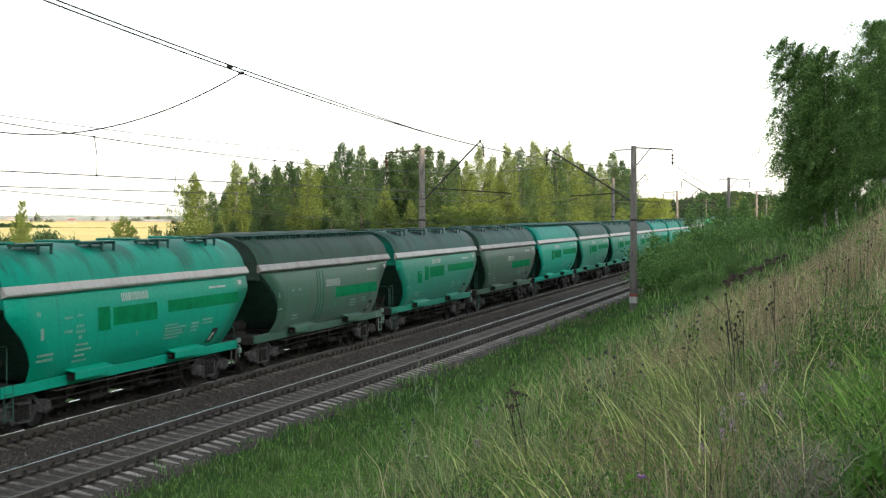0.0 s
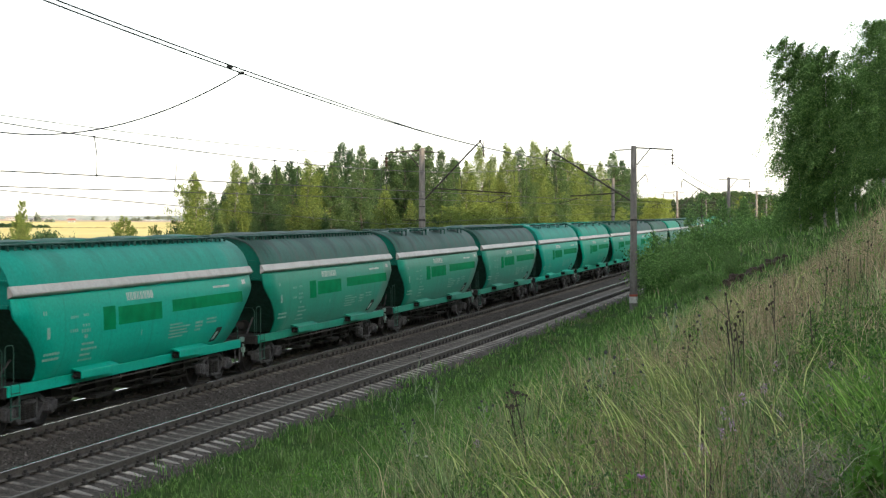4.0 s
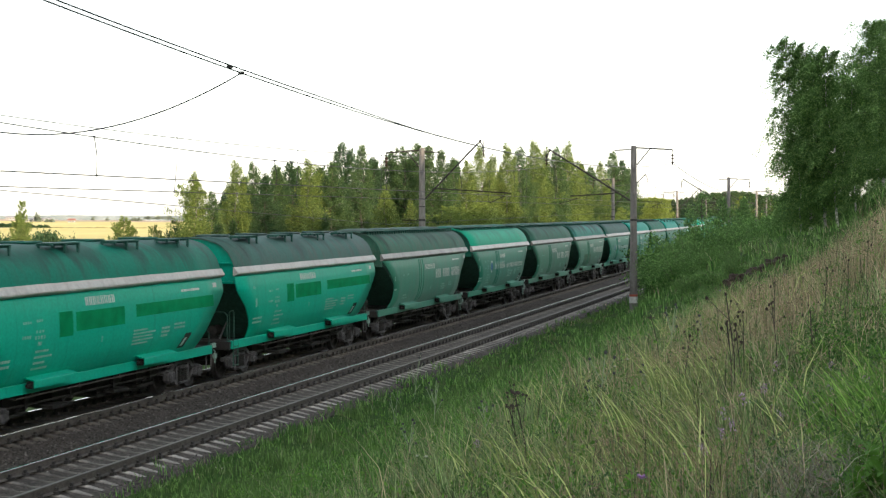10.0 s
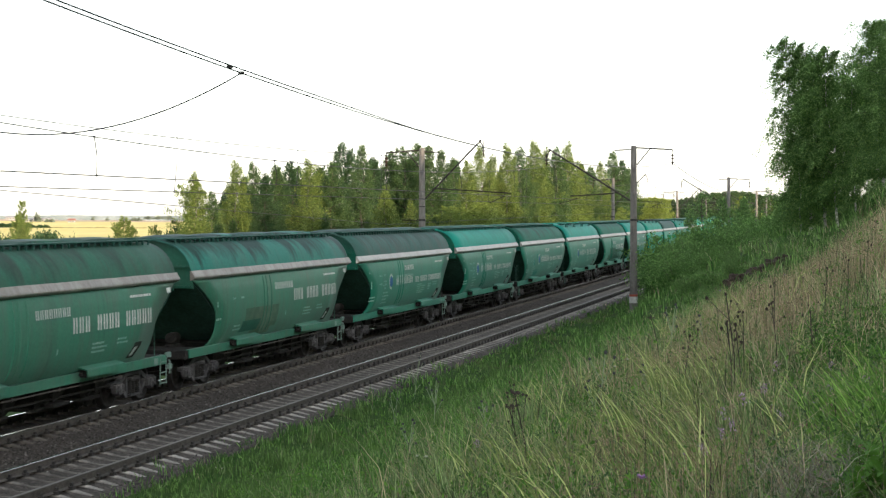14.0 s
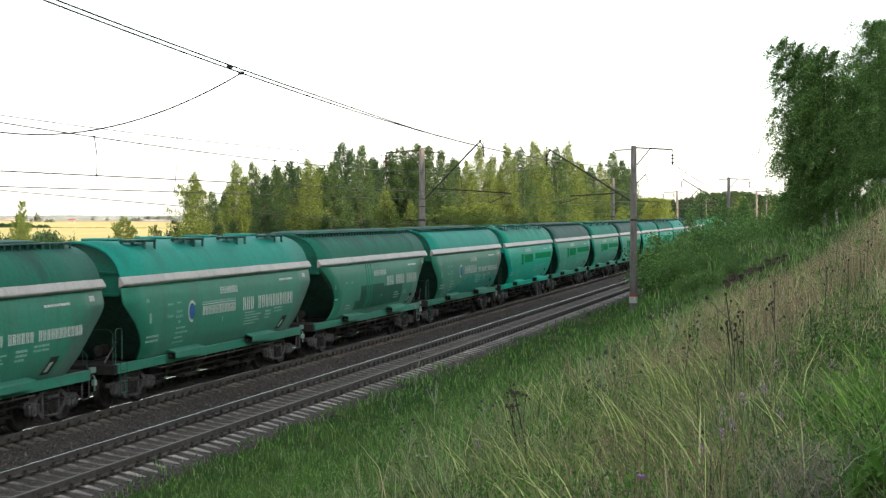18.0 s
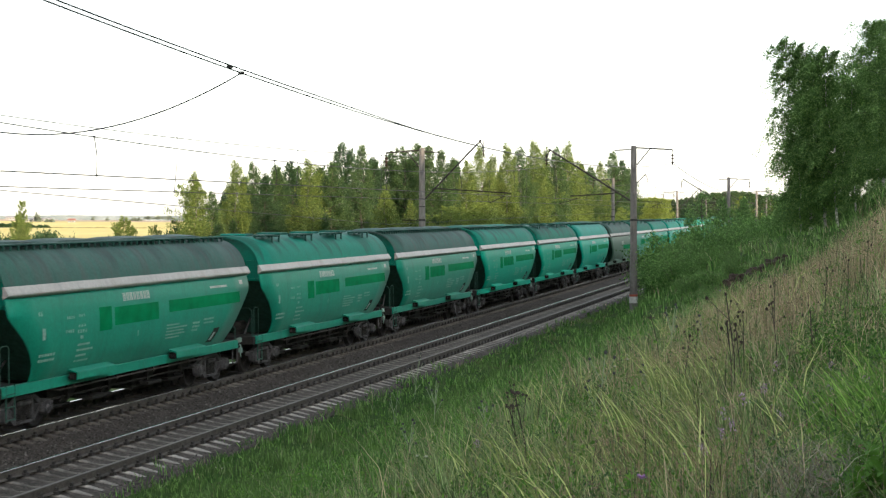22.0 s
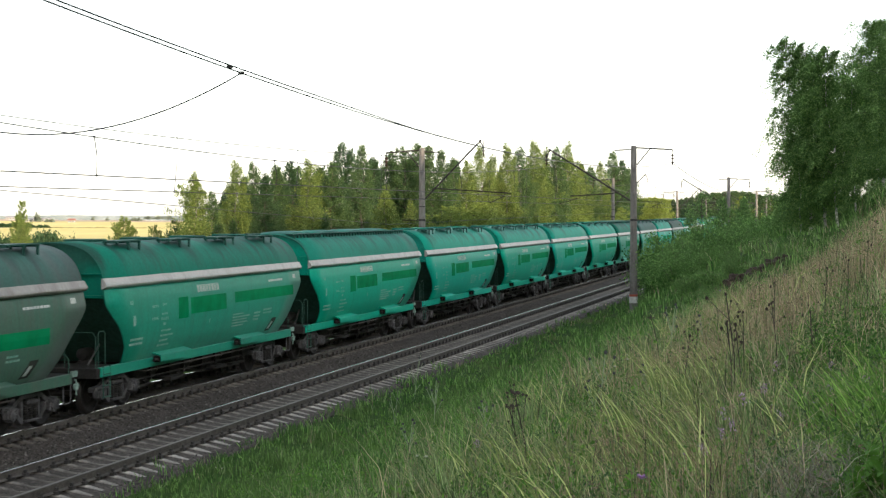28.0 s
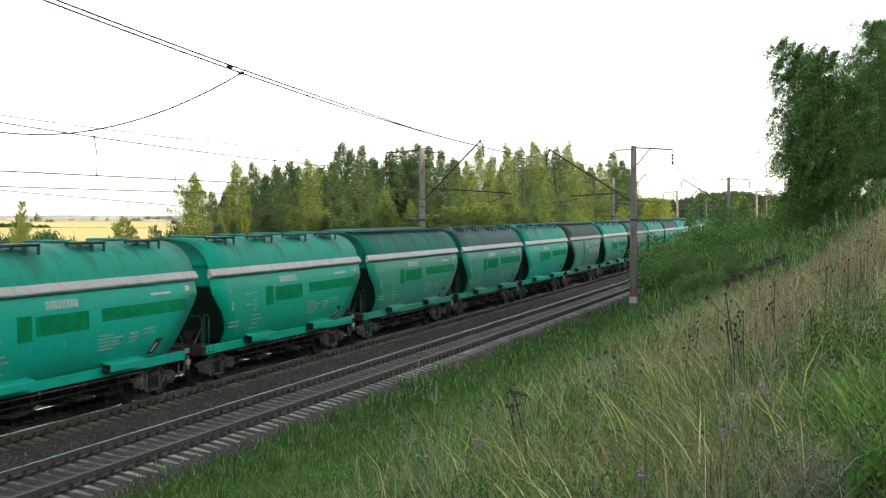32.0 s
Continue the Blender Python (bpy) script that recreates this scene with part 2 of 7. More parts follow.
RAIL = [(-0.075, 0.0), (-0.075, 0.015), (-0.012, 0.035), (-0.012, 0.135), (-0.036, 0.145), (-0.036, 0.172), (-0.03, 0.18), (0.03, 0.18), (0.036, 0.172), (0.036, 0.145), (0.012, 0.135), (0.012, 0.035), (0.075, 0.015), (0.075, 0.0)]
RAIL_INDEX = [0, 0, 0, 0, 0, 1, 1, 1, 0, 0, 0, 0, 0, 0]
LINE = np.unique(np.concatenate([np.arange(-640, 0, 20.0), np.arange(0, 260, 4.0), np.arange(260, 900, 20.0)]))


def build_bed():
    prof = [(-1.95, -0.70), (-1.62, -0.40), (-1.42, -0.31), (-1.2, -0.278), (-0.95, -0.236), (-0.62, -0.236), (-0.25, -0.296), (0.25, -0.296), (0.62, -0.236), (0.95, -0.236), (1.35, -0.285), (2.05, -0.38), (2.9, -0.27), (4.17, -0.27), (5.5, -0.27), (6.6, -0.68)]
    tagged(new("ballast_bed", sweep("ballast_bed", prof, LINE, [BALLAST], closed=False)), "brown-grey crushed stone ballast bed under both tracks", "ballast", kind="structure")


build_bed()


def build_track(name, centre, label):
    track = tagged(new(name), label, "railway track", kind="structure")
    for side in (-0.796, 0.796):
        part("rail", sweep("rail", [(centre + side + a, b - 0.18) for a, b in RAIL], LINE, [RAIL_SIDE, RAIL_SHINY if side > 0 or centre else RAIL_TOP], RAIL_INDEX), None, track, "rusty steel rail with a polished head")
    return track


track_near = build_track("railway_track", 0.0, "empty near track with rusty rails on pale concrete sleepers")
track_far = build_track("railway_track", GAP, "far track with rusty rails on dirty concrete sleepers")


# ---- grain hopper wagons ----
def paint(name, base, grime, amount, rust=0.0, rough=0.42, spec=0.28, dust=0.06, soot=0.0):
    """Weathered wagon paint: dust, streaks running down, a little rust; every part draws its own."""
    m, n, l, b = mat(name, rough)
    co = n.new("ShaderNodeTexCoord").outputs["Object"]
    info = n.new("ShaderNodeObjectInfo")
    add = n.new("ShaderNodeVectorMath")
    add.operation = "ADD"
    k = n.new("ShaderNodeVectorMath")
    k.operation = "MULTIPLY"
    k.inputs[1].default_value = (37.0, 11.0, 5.0)
    l.new(info.outputs["Random"], k.inputs[0])
    l.new(co, add.inputs[0])
    l.new(k.outputs[0], add.inputs[1])
    mp = n.new("ShaderNodeMapping")
    mp.inputs["Scale"].default_value = (1.3, 0.35, 0.22)
    l.new(add.outputs[0], mp.inputs["Vector"])
    streak = tex(n, "ShaderNodeTexNoise", l, mp.outputs[0], Scale=1.8, Detail=6.0, Roughness=0.65)
    blot = tex(n, "ShaderNodeTexNoise", l, add.outputs[0], Scale=0.55, Detail=5.0, Roughness=0.6)
    fine = tex(n, "ShaderNodeTexNoise", l, add.outputs[0], Scale=14.0, Detail=3.0)
    lo = 0.62 - 0.3 * amount
    f1 = ramp(n, l, streak.outputs[0], [(lo, (0, 0, 0)), (lo + 0.17, (amount, amount, amount))])
    f2 = ramp(n, l, blot.outputs[0], [(lo - 0.04, (0, 0, 0)), (lo + 0.3, (amount * 0.8,) * 3)])
    c = mixed(n, l, f1.outputs[0], base, grime)
    c = mixed(n, l, f2.outputs[0], c, tuple(0.5 * (g + d) for g, d in zip(grime, base)))
    mq = n.new("ShaderNodeMapping")
    mq.inputs["Scale"].default_value = (3.6, 0.3, 0.14)
    l.new(add.outputs[0], mq.inputs["Vector"])
    run = tex(n, "ShaderNodeTexNoise", l, mq.outputs[0], Scale=1.3, Detail=5.0, Roughness=0.6)
    f4 = ramp(n, l, run.outputs[0], [(0.54, (1, 1, 1)), (0.70, (0.55, 0.55, 0.55))])
    c = mixed(n, l, (0.25 if soot else 0.6) * amount, c, f4.outputs[0], "MULTIPLY")
    if rust:
        r = tex(n, "ShaderNodeTexNoise", l, mp.outputs[0], Scale=3.1, Detail=8.0, Roughness=0.7)
        f3 = ramp(n, l, r.outputs[0], [(0.66, (0, 0, 0)), (0.74, (rust, rust, rust))])
        c = mixed(n, l, f3.outputs[0], c, (0.10, 0.055, 0.04))
    xyz = n.new("ShaderNodeSeparateXYZ")
    l.new(co, xyz.inputs[0])
    if soot:
        # grain dust and soot washed down from the hatches in long uneven runs
        ms = n.new("ShaderNodeMapping")
        ms.inputs["Scale"].default_value = (0.75, 0.16, 0.14)
        l.new(add.outputs[0], ms.inputs["Vector"])
        wash = tex(n, "ShaderNodeTexNoise", l, ms.outputs[0], Scale=1.5, Detail=5.0, Roughness=0.62)
        high = n.new("ShaderNodeMapRange")
        high.inputs["From Min"].default_value, high.inputs["From Max"].default_value = 3.25, 4.2
        high.inputs["To Min"].default_value, high.inputs["To Max"].default_value = -0.12, 0.16
        l.new(xyz.outputs[2], high.inputs["Value"])
        both = n.new("ShaderNodeMath")
        both.operation = "ADD"
        l.new(wash.outputs[0], both.inputs[0])
        l.new(high.outputs[0], both.inputs[1])
        f5 = ramp(n, l, both.outputs[0], [(0.515, (0, 0, 0)), (0.66, (soot,) * 3)])
        c = mixed(n, l, f5.outputs[0], c, (0.030, 0.040, 0.038))
    # welded seams between the sheets, with dirt held along them
    pp = n.new("ShaderNodeMath")
    pp.operation = "PINGPONG"
    pp.inputs[1].default_value = 1.14
    l.new(xyz.outputs[0], pp.inputs[0])
    seam = ramp(n, l, pp.outputs[0], [(0.0, (0.62, 0.62, 0.62)), (0.012, (0.68, 0.68, 0.68)), (0.02, (0.90, 0.90, 0.90)), (0.12, (1, 1, 1))])
    c = mixed(n, l, 0.40, c, seam.outputs[0], "MULTIPLY")
    d = ramp(n, l, fine.outputs[0], [(0.3, (0.88, 0.88, 0.88)), (0.7, (1.08, 1.08, 1.08))])
    l.new(mixed(n, l, 1.0, c, d.outputs[0], "MULTIPLY"), b.inputs["Base Color"])
    b.inputs["Specular IOR Level"].default_value = spec
    b.inputs["Sheen Weight"].default_value = dust
    b.inputs["Sheen Roughness"].default_value = 0.45
    bumped(n, l, b, blot.outputs[0], 0.25, 0.06)
    return m


PAINTS = {
    "bright": paint("bright_green_paint", (0.003, 0.40, 0.265), (0.012, 0.275, 0.187), 0.30, spec=0.2, dust=0.0),
    "teal": paint("teal_paint", (0.004, 0.425, 0.305), (0.018, 0.295, 0.215), 0.30, spec=0.2, dust=0.0),
    "green": paint("green_paint", (0.008, 0.296, 0.197), (0.024, 0.182, 0.132), 0.38, 0.12),
    "moss": paint("moss_green_paint", (0.030, 0.235, 0.156), (0.060, 0.158, 0.116), 0.45, 0.3),
    "dark": paint("dark_green_paint", (0.042, 0.208, 0.134), (0.090, 0.150, 0.112), 0.58, 0.45),
    "worn": paint("worn_grey_green_paint", (0.052, 0.176, 0.120), (0.090, 0.122, 0.096), 0.62, 0.6),
    "faded": paint("faded_green_paint", (0.050, 0.148, 0.100), (0.088, 0.112, 0.088), 0.62, 0.4),
    "pale": paint("pale_green_paint", (0.040, 0.245, 0.165), (0.12, 0.20, 0.155), 0.5, 0.5),
    "soot": paint("sooty_roof_paint", (0.058, 0.150, 0.124), (0.100, 0.120, 0.110), 0.60, 0.25, rough=0.6, spec=0.10, dust=0.0, soot=0.5),
}
STRIPE = paint("stripe_paint", (0.50, 0.48, 0.445), (0.33, 0.29, 0.25), 0.45, 0.35)
STRIPE_DIRTY = paint("dirty_stripe_paint", (0.36, 0.34, 0.31), (0.20, 0.165, 0.14), 0.62, 0.7)
ROOFS = {
    "bright": paint("dusty_bright_roof", (0.003, 0.33, 0.225), (0.016, 0.20, 0.145), 0.34, rough=0.55, spec=0.12, dust=0.0, soot=0.55),
    "teal": paint("dusty_teal_roof", (0.016, 0.315, 0.240), (0.040, 0.225, 0.180), 0.32, rough=0.55, spec=0.12, dust=0.0, soot=0.22),
    "green": paint("dusty_green_roof", (0.006, 0.19, 0.128), (0.026, 0.105, 0.078), 0.45, 0.15, rough=0.6, spec=0.10, dust=0.0, soot=0.6),
    "dark": paint("dusty_dark_roof", (0.036, 0.150, 0.100), (0.070, 0.104, 0.080), 0.56, 0.5, rough=0.6, spec=0.10, dust=0.0, soot=0.55),
    "faded": paint("dusty_faded_roof", (0.044, 0.104, 0.075), (0.060, 0.074, 0.062), 0.62, 0.4, rough=0.6, spec=0.10, dust=0.0, soot=0.5),
    "pale": paint("dusty_pale_roof", (0.042, 0.165, 0.110), (0.10, 0.12, 0.095), 0.66, 0.75, rough=0.6, spec=0.10, dust=0.0, soot=0.6),
    "soot": PAINTS["soot"],
    "dulled": paint("dulled_green_roof", (0.014, 0.250, 0.178), (0.034, 0.165, 0.125), 0.42, 0.1, rough=0.6, spec=0.10, dust=0.0, soot=0.5),
    "dusty": paint("grey_teal_roof", (0.045, 0.225, 0.180), (0.090, 0.190, 0.160), 0.45, 0.2, rough=0.6, spec=0.10, dust=0.0, soot=0.8),
    "moss": paint("dusty_moss_roof", (0.018, 0.17, 0.112), (0.040, 0.115, 0.085), 0.48, 0.3, rough=0.6, spec=0.10, dust=0.0, soot=0.5),
    "fresh": paint("clean_green_roof", (0.010, 0.36, 0.215), (0.030, 0.22, 0.145), 0.25, rough=0.55, spec=0.15, dust=0.0, soot=0.25),
}
# dirt plus the shade between wagons, both mixed into this dark green
POCKET = surface("pocket_grime_and_shade", [(0.3, (0.014, 0.048, 0.036)), (0.7, (0.032, 0.094, 0.070))], 1.2, 0.9, bump=0.2)
PANEL = surface("panel_green", [(0.3, (0.0005, 0.212, 0.077)), (0.7, (0.001, 0.258, 0.099))], 0.9, 0.7, bump=0, spec=0.05, fine=3.0)
WHITE = surface("white_marking", [(0.3, (0.50, 0.55, 0.52)), (0.7, (0.72, 0.74, 0.70))], 3, 0.6, bump=0)
FAINT = surface("worn_marking", [(0.3, (0.16, 0.40, 0.32)), (0.7, (0.38, 0.54, 0.47))], 3, 0.6, bump=0)
RUST = surface("rust_patch", [(0.3, (0.026, 0.030, 0.026)), (0.7, (0.052, 0.050, 0.042))], 3, 0.85)
SPRING = surface("spring_grime", [(0.3, (0.016, 0.015, 0.014)), (0.7, (0.042, 0.038, 0.035))], 6, 0.8)
BLUE = surface("emblem_blue", [(0.3, (0.02, 0.10, 0.30)), (0.7, (0.04, 0.16, 0.40))], 3, 0.5, bump=0)
PIPE = surface("rusty_pipe", [(0.3, (0.045, 0.038, 0.034)), (0.7, (0.10, 0.085, 0.075))], 4, 0.7)
LEVER = surface("lever_paint", [(0.3, (0.16, 0.26, 0.22)), (0.7, (0.26, 0.36, 0.31))], 5, 0.6)
WALK = surface("grimy_walkway", [(0.3, (0.014, 0.070, 0.054)), (0.7, (0.030, 0.115, 0.088))], 2.0, 0.7)
TUBE = surface("grimy_green_tube", [(0.3, (0.025, 0.085, 0.062)), (0.7, (0.05, 0.13, 0.10))], 5, 0.6)
AQUA = surface("fresh_paint", [(0.3, (0.010, 0.22, 0.17)), (0.7, (0.016, 0.27, 0.205))], 1.2, 0.5, bump=0)
TAUPE = surface("faded_taupe", [(0.3, (0.070, 0.175, 0.115)), (0.7, (0.115, 0.160, 0.112))], 0.8, 0.6, bump=0, fine=4.0)
BOTTLE = surface("bottle_green", [(0.3, (0.010, 0.088, 0.056)), (0.7, (0.018, 0.115, 0.074))], 1.2, 0.5, bump=0)
UNDER = surface("underframe_grime", [(0.3, (0.014, 0.013, 0.012)), (0.7, (0.036, 0.033, 0.030))], 3, 0.85)
CAST = surface("cast_steel", [(0.3, (0.036, 0.034, 0.035)), (0.7, (0.125, 0.120, 0.122))], 4, 0.75, 0.1)
TREAD = surface("wheel_steel", [(0.3, (0.016, 0.014, 0.013)), (0.7, (0.038, 0.033, 0.030))], 4, 0.55, 0.5)

PITCH_W, HALF = 14.72, 6.85
SKIN_Z = [3.10, 2.95, 2.80, 2.50, 2.20, 1.90, 1.60, 1.40, 1.22, 1.16]
SKIN_Y = [1.58, 1.61, 1.64, 1.665, 1.67, 1.64, 1.57, 1.47, 1.36, 1.30]
# how far the side sheet is cut back at its ends: curved on one make of wagon, slanting on the other
CUT = {
    "curved": ([3.10, 2.72, 2.62, 2.45, 2.20, 1.90, 1.60, 1.40, 1.16], [0.0, 0.0, 0.10, 0.30, 0.62, 0.92, 1.16, 1.28, 1.40]),
    "slanting": ([3.10, 2.75, 2.40, 2.25, 2.10, 1.92, 1.60, 1.30, 1.16], [0.12, 0.70, 1.22, 1.38, 1.48, 1.54, 1.60, 1.56, 1.46]),
}


def skin_y(z):
    return float(np.interp(-z, [-v for v in SKIN_Z], SKIN_Y))


def skin_e(z, shape):
    return float(np.interp(-z, [-v for v in CUT[shape][0]], CUT[shape][1]))


def side_mesh(sign, shape):
    bm = bmesh.new()
    zs = np.concatenate([np.linspace(3.10, 1.4, 22), [1.31, 1.22, 1.16]])
    us = np.linspace(-1, 1, 13)
    outer, inner = [], []
    for z in zs:
        w = HALF - skin_e(z, shape)
        yy = skin_y(z)
        outer.append([bm.verts.new((u * w, sign * yy, z)) for u in us])
        inner.append([bm.verts.new((u * w, sign * (yy - 0.035), z)) for u in us])
    n = len(us)
    for a, b in zip(range(len(zs) - 1), range(1, len(zs))):
        for i in range(n - 1):
            bm.faces.new((outer[a][i], outer[b][i], outer[b][i + 1], outer[a][i + 1]))
            bm.faces.new((inner[a][i], inner[a][i + 1], inner[b][i + 1], inner[b][i]))
        for i in (0, n - 1):
            bm.faces.new((outer[a][i], inner[a][i], inner[b][i], outer[b][i]))
    for k in (0, len(zs) - 1):
        for i in range(n - 1):
            bm.faces.new((outer[k][i], outer[k][i + 1], inner[k][i + 1], inner[k][i]))
    bmesh.ops.recalc_face_normals(bm, faces=bm.faces)
    for f in bm.faces:
        f.smooth = len(f.verts) == 4 and abs(f.normal.y) > 0.3
        # inner faces take the pocket colour, with its painted-in shade
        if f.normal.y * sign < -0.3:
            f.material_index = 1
    return bm


ROOF_Y = [1.58, 1.53, 1.47, 1.39, 1.30, 1.17, 1.02, 0.88, 0.73, 0.45, 0.0]
ROOF_Z = [3.27, 3.46, 3.62, 3.76, 3.87, 3.99, 4.08, 4.135, 4.18, 4.23, 4.25]


def roof_line(grow=0.0):
    pts = [(-y - grow, z) for y, z in zip(ROOF_Y, ROOF_Z)] + [(y + grow, z) for y, z in reversed(list(zip(ROOF_Y[:-1], ROOF_Z[:-1])))]
    return pts


def roof_mesh():
    bm = bmesh.new()
    pts = roof_line()
    rows = []
    for dz in (0.0, -0.04):
        rows.append([[bm.verts.new((x, y, z + dz)) for y, z in pts] for x in np.linspace(-HALF + 0.02, HALF - 0.02, 9)])
    for r, grid in enumerate(rows):
        for a, b in zip(grid[:-1], grid[1:]):
            for i in range(len(pts) - 1):
                bm.faces.new((a[i], b[i], b[i + 1], a[i + 1]))
    for e in (0, -1):
        for i in range(len(pts) - 1):
            bm.faces.new((rows[0][e][i], rows[0][e][i + 1], rows[1][e][i + 1], rows[1][e][i]))
    bmesh.ops.recalc_face_normals(bm, faces=bm.faces)
    for f in bm.faces:
        f.smooth = abs(f.normal.x) < 0.5
    return bm


def header_mesh(sign):
    """The upright end wall under the roof's edge, with its stiffening ledge."""
    bm = bmesh.new()
    x0, x1 = sign * (HALF - 0.16), sign * (HALF - 0.12)
    pts = roof_line(-0.03) + [(1.56, 2.92), (-1.56, 2.92)]
    a = [bm.verts.new((x0, y, z - 0.045)) for y, z in pts]
    b = [bm.verts.new((x1, y, z - 0.045)) for y, z in pts]
    bm.faces.new(a)
    bm.faces.new(b[::-1])
    for i in range(len(pts)):
        j = (i + 1) % len(pts)
        bm.faces.new((a[i], b[i], b[j], a[j]))
    box(bm, min(x1, x1 + sign * 0.09), max(x1, x1 + sign * 0.09), -1.5, 1.5, 3.46, 3.5)
    box(bm, min(x1, x1 + sign * 0.07), max(x1, x1 + sign * 0.07), -1.5, 1.5, 2.9, 2.96)
    bmesh.ops.recalc_face_normals(bm, faces=bm.faces)
    return bm


def slope_mesh(sign, shape):
    """The sloping end wall of the hopper between the side sheets."""
    bm = bmesh.new()
    (xa, za), (xb, zb) = {"curved": ((HALF - 0.14, 2.90), (4.75, 1.14)), "slanting": ((HALF - 0.17, 2.98), (4.05, 1.24))}[shape]
    rows = []
    for t in np.linspace(0, 1, 9):
        x, z = sign * (xa + (xb - xa) * t), za + (zb - za) * t
        y = skin_y(z) - 0.036
        rows.append([bm.verts.new((x, y0, z + e)) for y0, e in ((-y, 0.0), (y, 0.0), (y, 0.03), (-y, 0.03))])
    for a, b in zip(rows[:-1], rows[1:]):
        for i in range(4):
            j = (i + 1) % 4
            bm.faces.new((a[i], b[i], b[j], a[j]))
    bm.faces.new(rows[0][::-1])
    bm.faces.new(rows[-1])
    bmesh.ops.recalc_face_normals(bm, faces=bm.faces)
    return bm


def funnel_mesh(x):
    bm = bmesh.new()
    top = [(-1.15, -1.2), (1.15, -1.2), (1.15, 1.2), (-1.15, 1.2)]
    bot = [(-0.46, -0.85), (0.46, -0.85), (0.46, 0.85), (-0.46, 0.85)]
    a = [bm.verts.new((x + u, v, 1.2)) for u, v in top]
    b = [bm.verts.new((x + u, v, 0.44)) for u, v in bot]
    for i in range(4):
        j = (i + 1) % 4
        bm.faces.new((a[i], a[j], b[j], b[i]))
    bm.faces.new(b)
    bm.faces.new(a[::-1])
    box(bm, x - 0.52, x + 0.52, -0.9, 0.9, 0.36, 0.43)
    bmesh.ops.recalc_face_normals(bm, faces=bm.faces)
    return bm


def frame_side_mesh(sign):
    """Cast side frame of a three-piece bogie: top and bottom chords round open windows, axle boxes at the ends."""
    bm = bmesh.new()
    y0, y1 = (sign * 1.02 - 0.07, sign * 1.02 + 0.07)
    for ring in ([(-1.24, 0.56), (-1.21, 0.665), (-0.78, 0.69), (-0.45, 0.86), (0.45, 0.86), (0.78, 0.69), (1.21, 0.665), (1.24, 0.56), (1.12, 0.54), (0.70, 0.60), (0.40, 0.775), (-0.40, 0.775), (-0.70, 0.60), (-1.12, 0.54)],
                 [(-0.76, 0.60), (-0.72, 0.48), (-0.42, 0.22), (0.42, 0.22), (0.72, 0.48), (0.76, 0.60), (0.68, 0.60), (0.37, 0.30), (-0.37, 0.30), (-0.68, 0.60)],
                 [(-0.42, 0.28), (-0.33, 0.28), (-0.33, 0.79), (-0.42, 0.79)], [(0.33, 0.28), (0.42, 0.28), (0.42, 0.79), (0.33, 0.79)]):
        a = [bm.verts.new((x, y0, z)) for x, z in ring]
        b = [bm.verts.new((x, y1, z)) for x, z in ring]
        bm.faces.new(a)
        bm.faces.new(b[::-1])
        for i in range(len(ring)):
            j = (i + 1) % len(ring)
            bm.faces.new((a[i], b[i], b[j], a[j]))
    ys = sign * 1.09
    for x in (-0.925, 0.925):
        lathe(bm, [(0.15, ys - sign * 0.10), (0.155, ys), (0.135, ys + sign * 0.11), (0.11, ys + sign * 0.115), (0.10, ys + sign * 0.10), (0.05, ys + sign * 0.135), (0.02, ys + sign * 0.14)], (x, 0, 0.478), 14, "Y")
        box(bm, x - 0.17, x + 0.17, ys - 0.1, ys + 0.05, 0.58, 0.655, 0.02)
        for k in (-1, 1):
            box(bm, x + k * 0.20 - 0.035, x + k * 0.20 + 0.035, ys - 0.1, ys + 0.03, 0.40, 0.62, 0.015)
    box(bm, -0.34, 0.34, min(ys - sign * 0.06, ys + sign * 0.10), max(ys - sign * 0.06, ys + sign * 0.10), 0.25, 0.30, 0.012)
    box(bm, -0.24, 0.24, min(ys - sign * 0.06, ys + sign * 0.07), max(ys - sign * 0.06, ys + sign * 0.07), 0.635, 0.74, 0.03)
    bmesh.ops.recalc_face_normals(bm, faces=bm.faces)
    return bm


def spring_mesh(x, sign):
    """One nest spring: stacked coils round a core."""
    bm = bmesh.new()
    prof = [(0.055, 0.30)]
    for k in range(6):
        h = 0.315 + 0.053 * k
        prof += [(0.055, h), (0.082, h + 0.008), (0.082, h + 0.028), (0.055, h + 0.036)]
    return lathe(bm, prof + [(0.05, 0.635)], (x, sign * 1.06, 0), 9)


def wheelset_mesh():
    bm = bmesh.new()
    lathe(bm, [(0.08, -1.16), (0.08, 1.16)], n=10, axis="Y")
    for s in (-1, 1):
        prof = [(0.12, 0.60), (0.14, 0.70), (0.40, 0.735), (0.41, 0.715), (0.505, 0.715), (0.507, 0.735), (0.480, 0.757), (0.4785, 0.84), (0.40, 0.845), (0.385, 0.80), (0.17, 0.77), (0.15, 0.82), (0.11, 0.83)]
        lathe(bm, [(r, s * h) for r, h in prof], n=28, axis="Y")
    # lightening marks on the discs
    bmesh.ops.recalc_face_normals(bm, faces=bm.faces)
    for f in bm.faces:
        f.smooth = len(f.verts) == 4
    return bm


def bolster_mesh():
    bm = bmesh.new()
    box(bm, -0.22, 0.22, -1.05, 1.05, 0.60, 0.82, 0.03)
    box(bm, -0.3, 0.3, -0.3, 0.3, 0.80, 0.93, 0.02)
    rod(bm, (-0.55, -0.8, 0.42), (-0.55, 0.8, 0.42), 0.06)
    rod(bm, (0.55, -0.8, 0.42), (0.55, 0.8, 0.42), 0.06)
    return bm


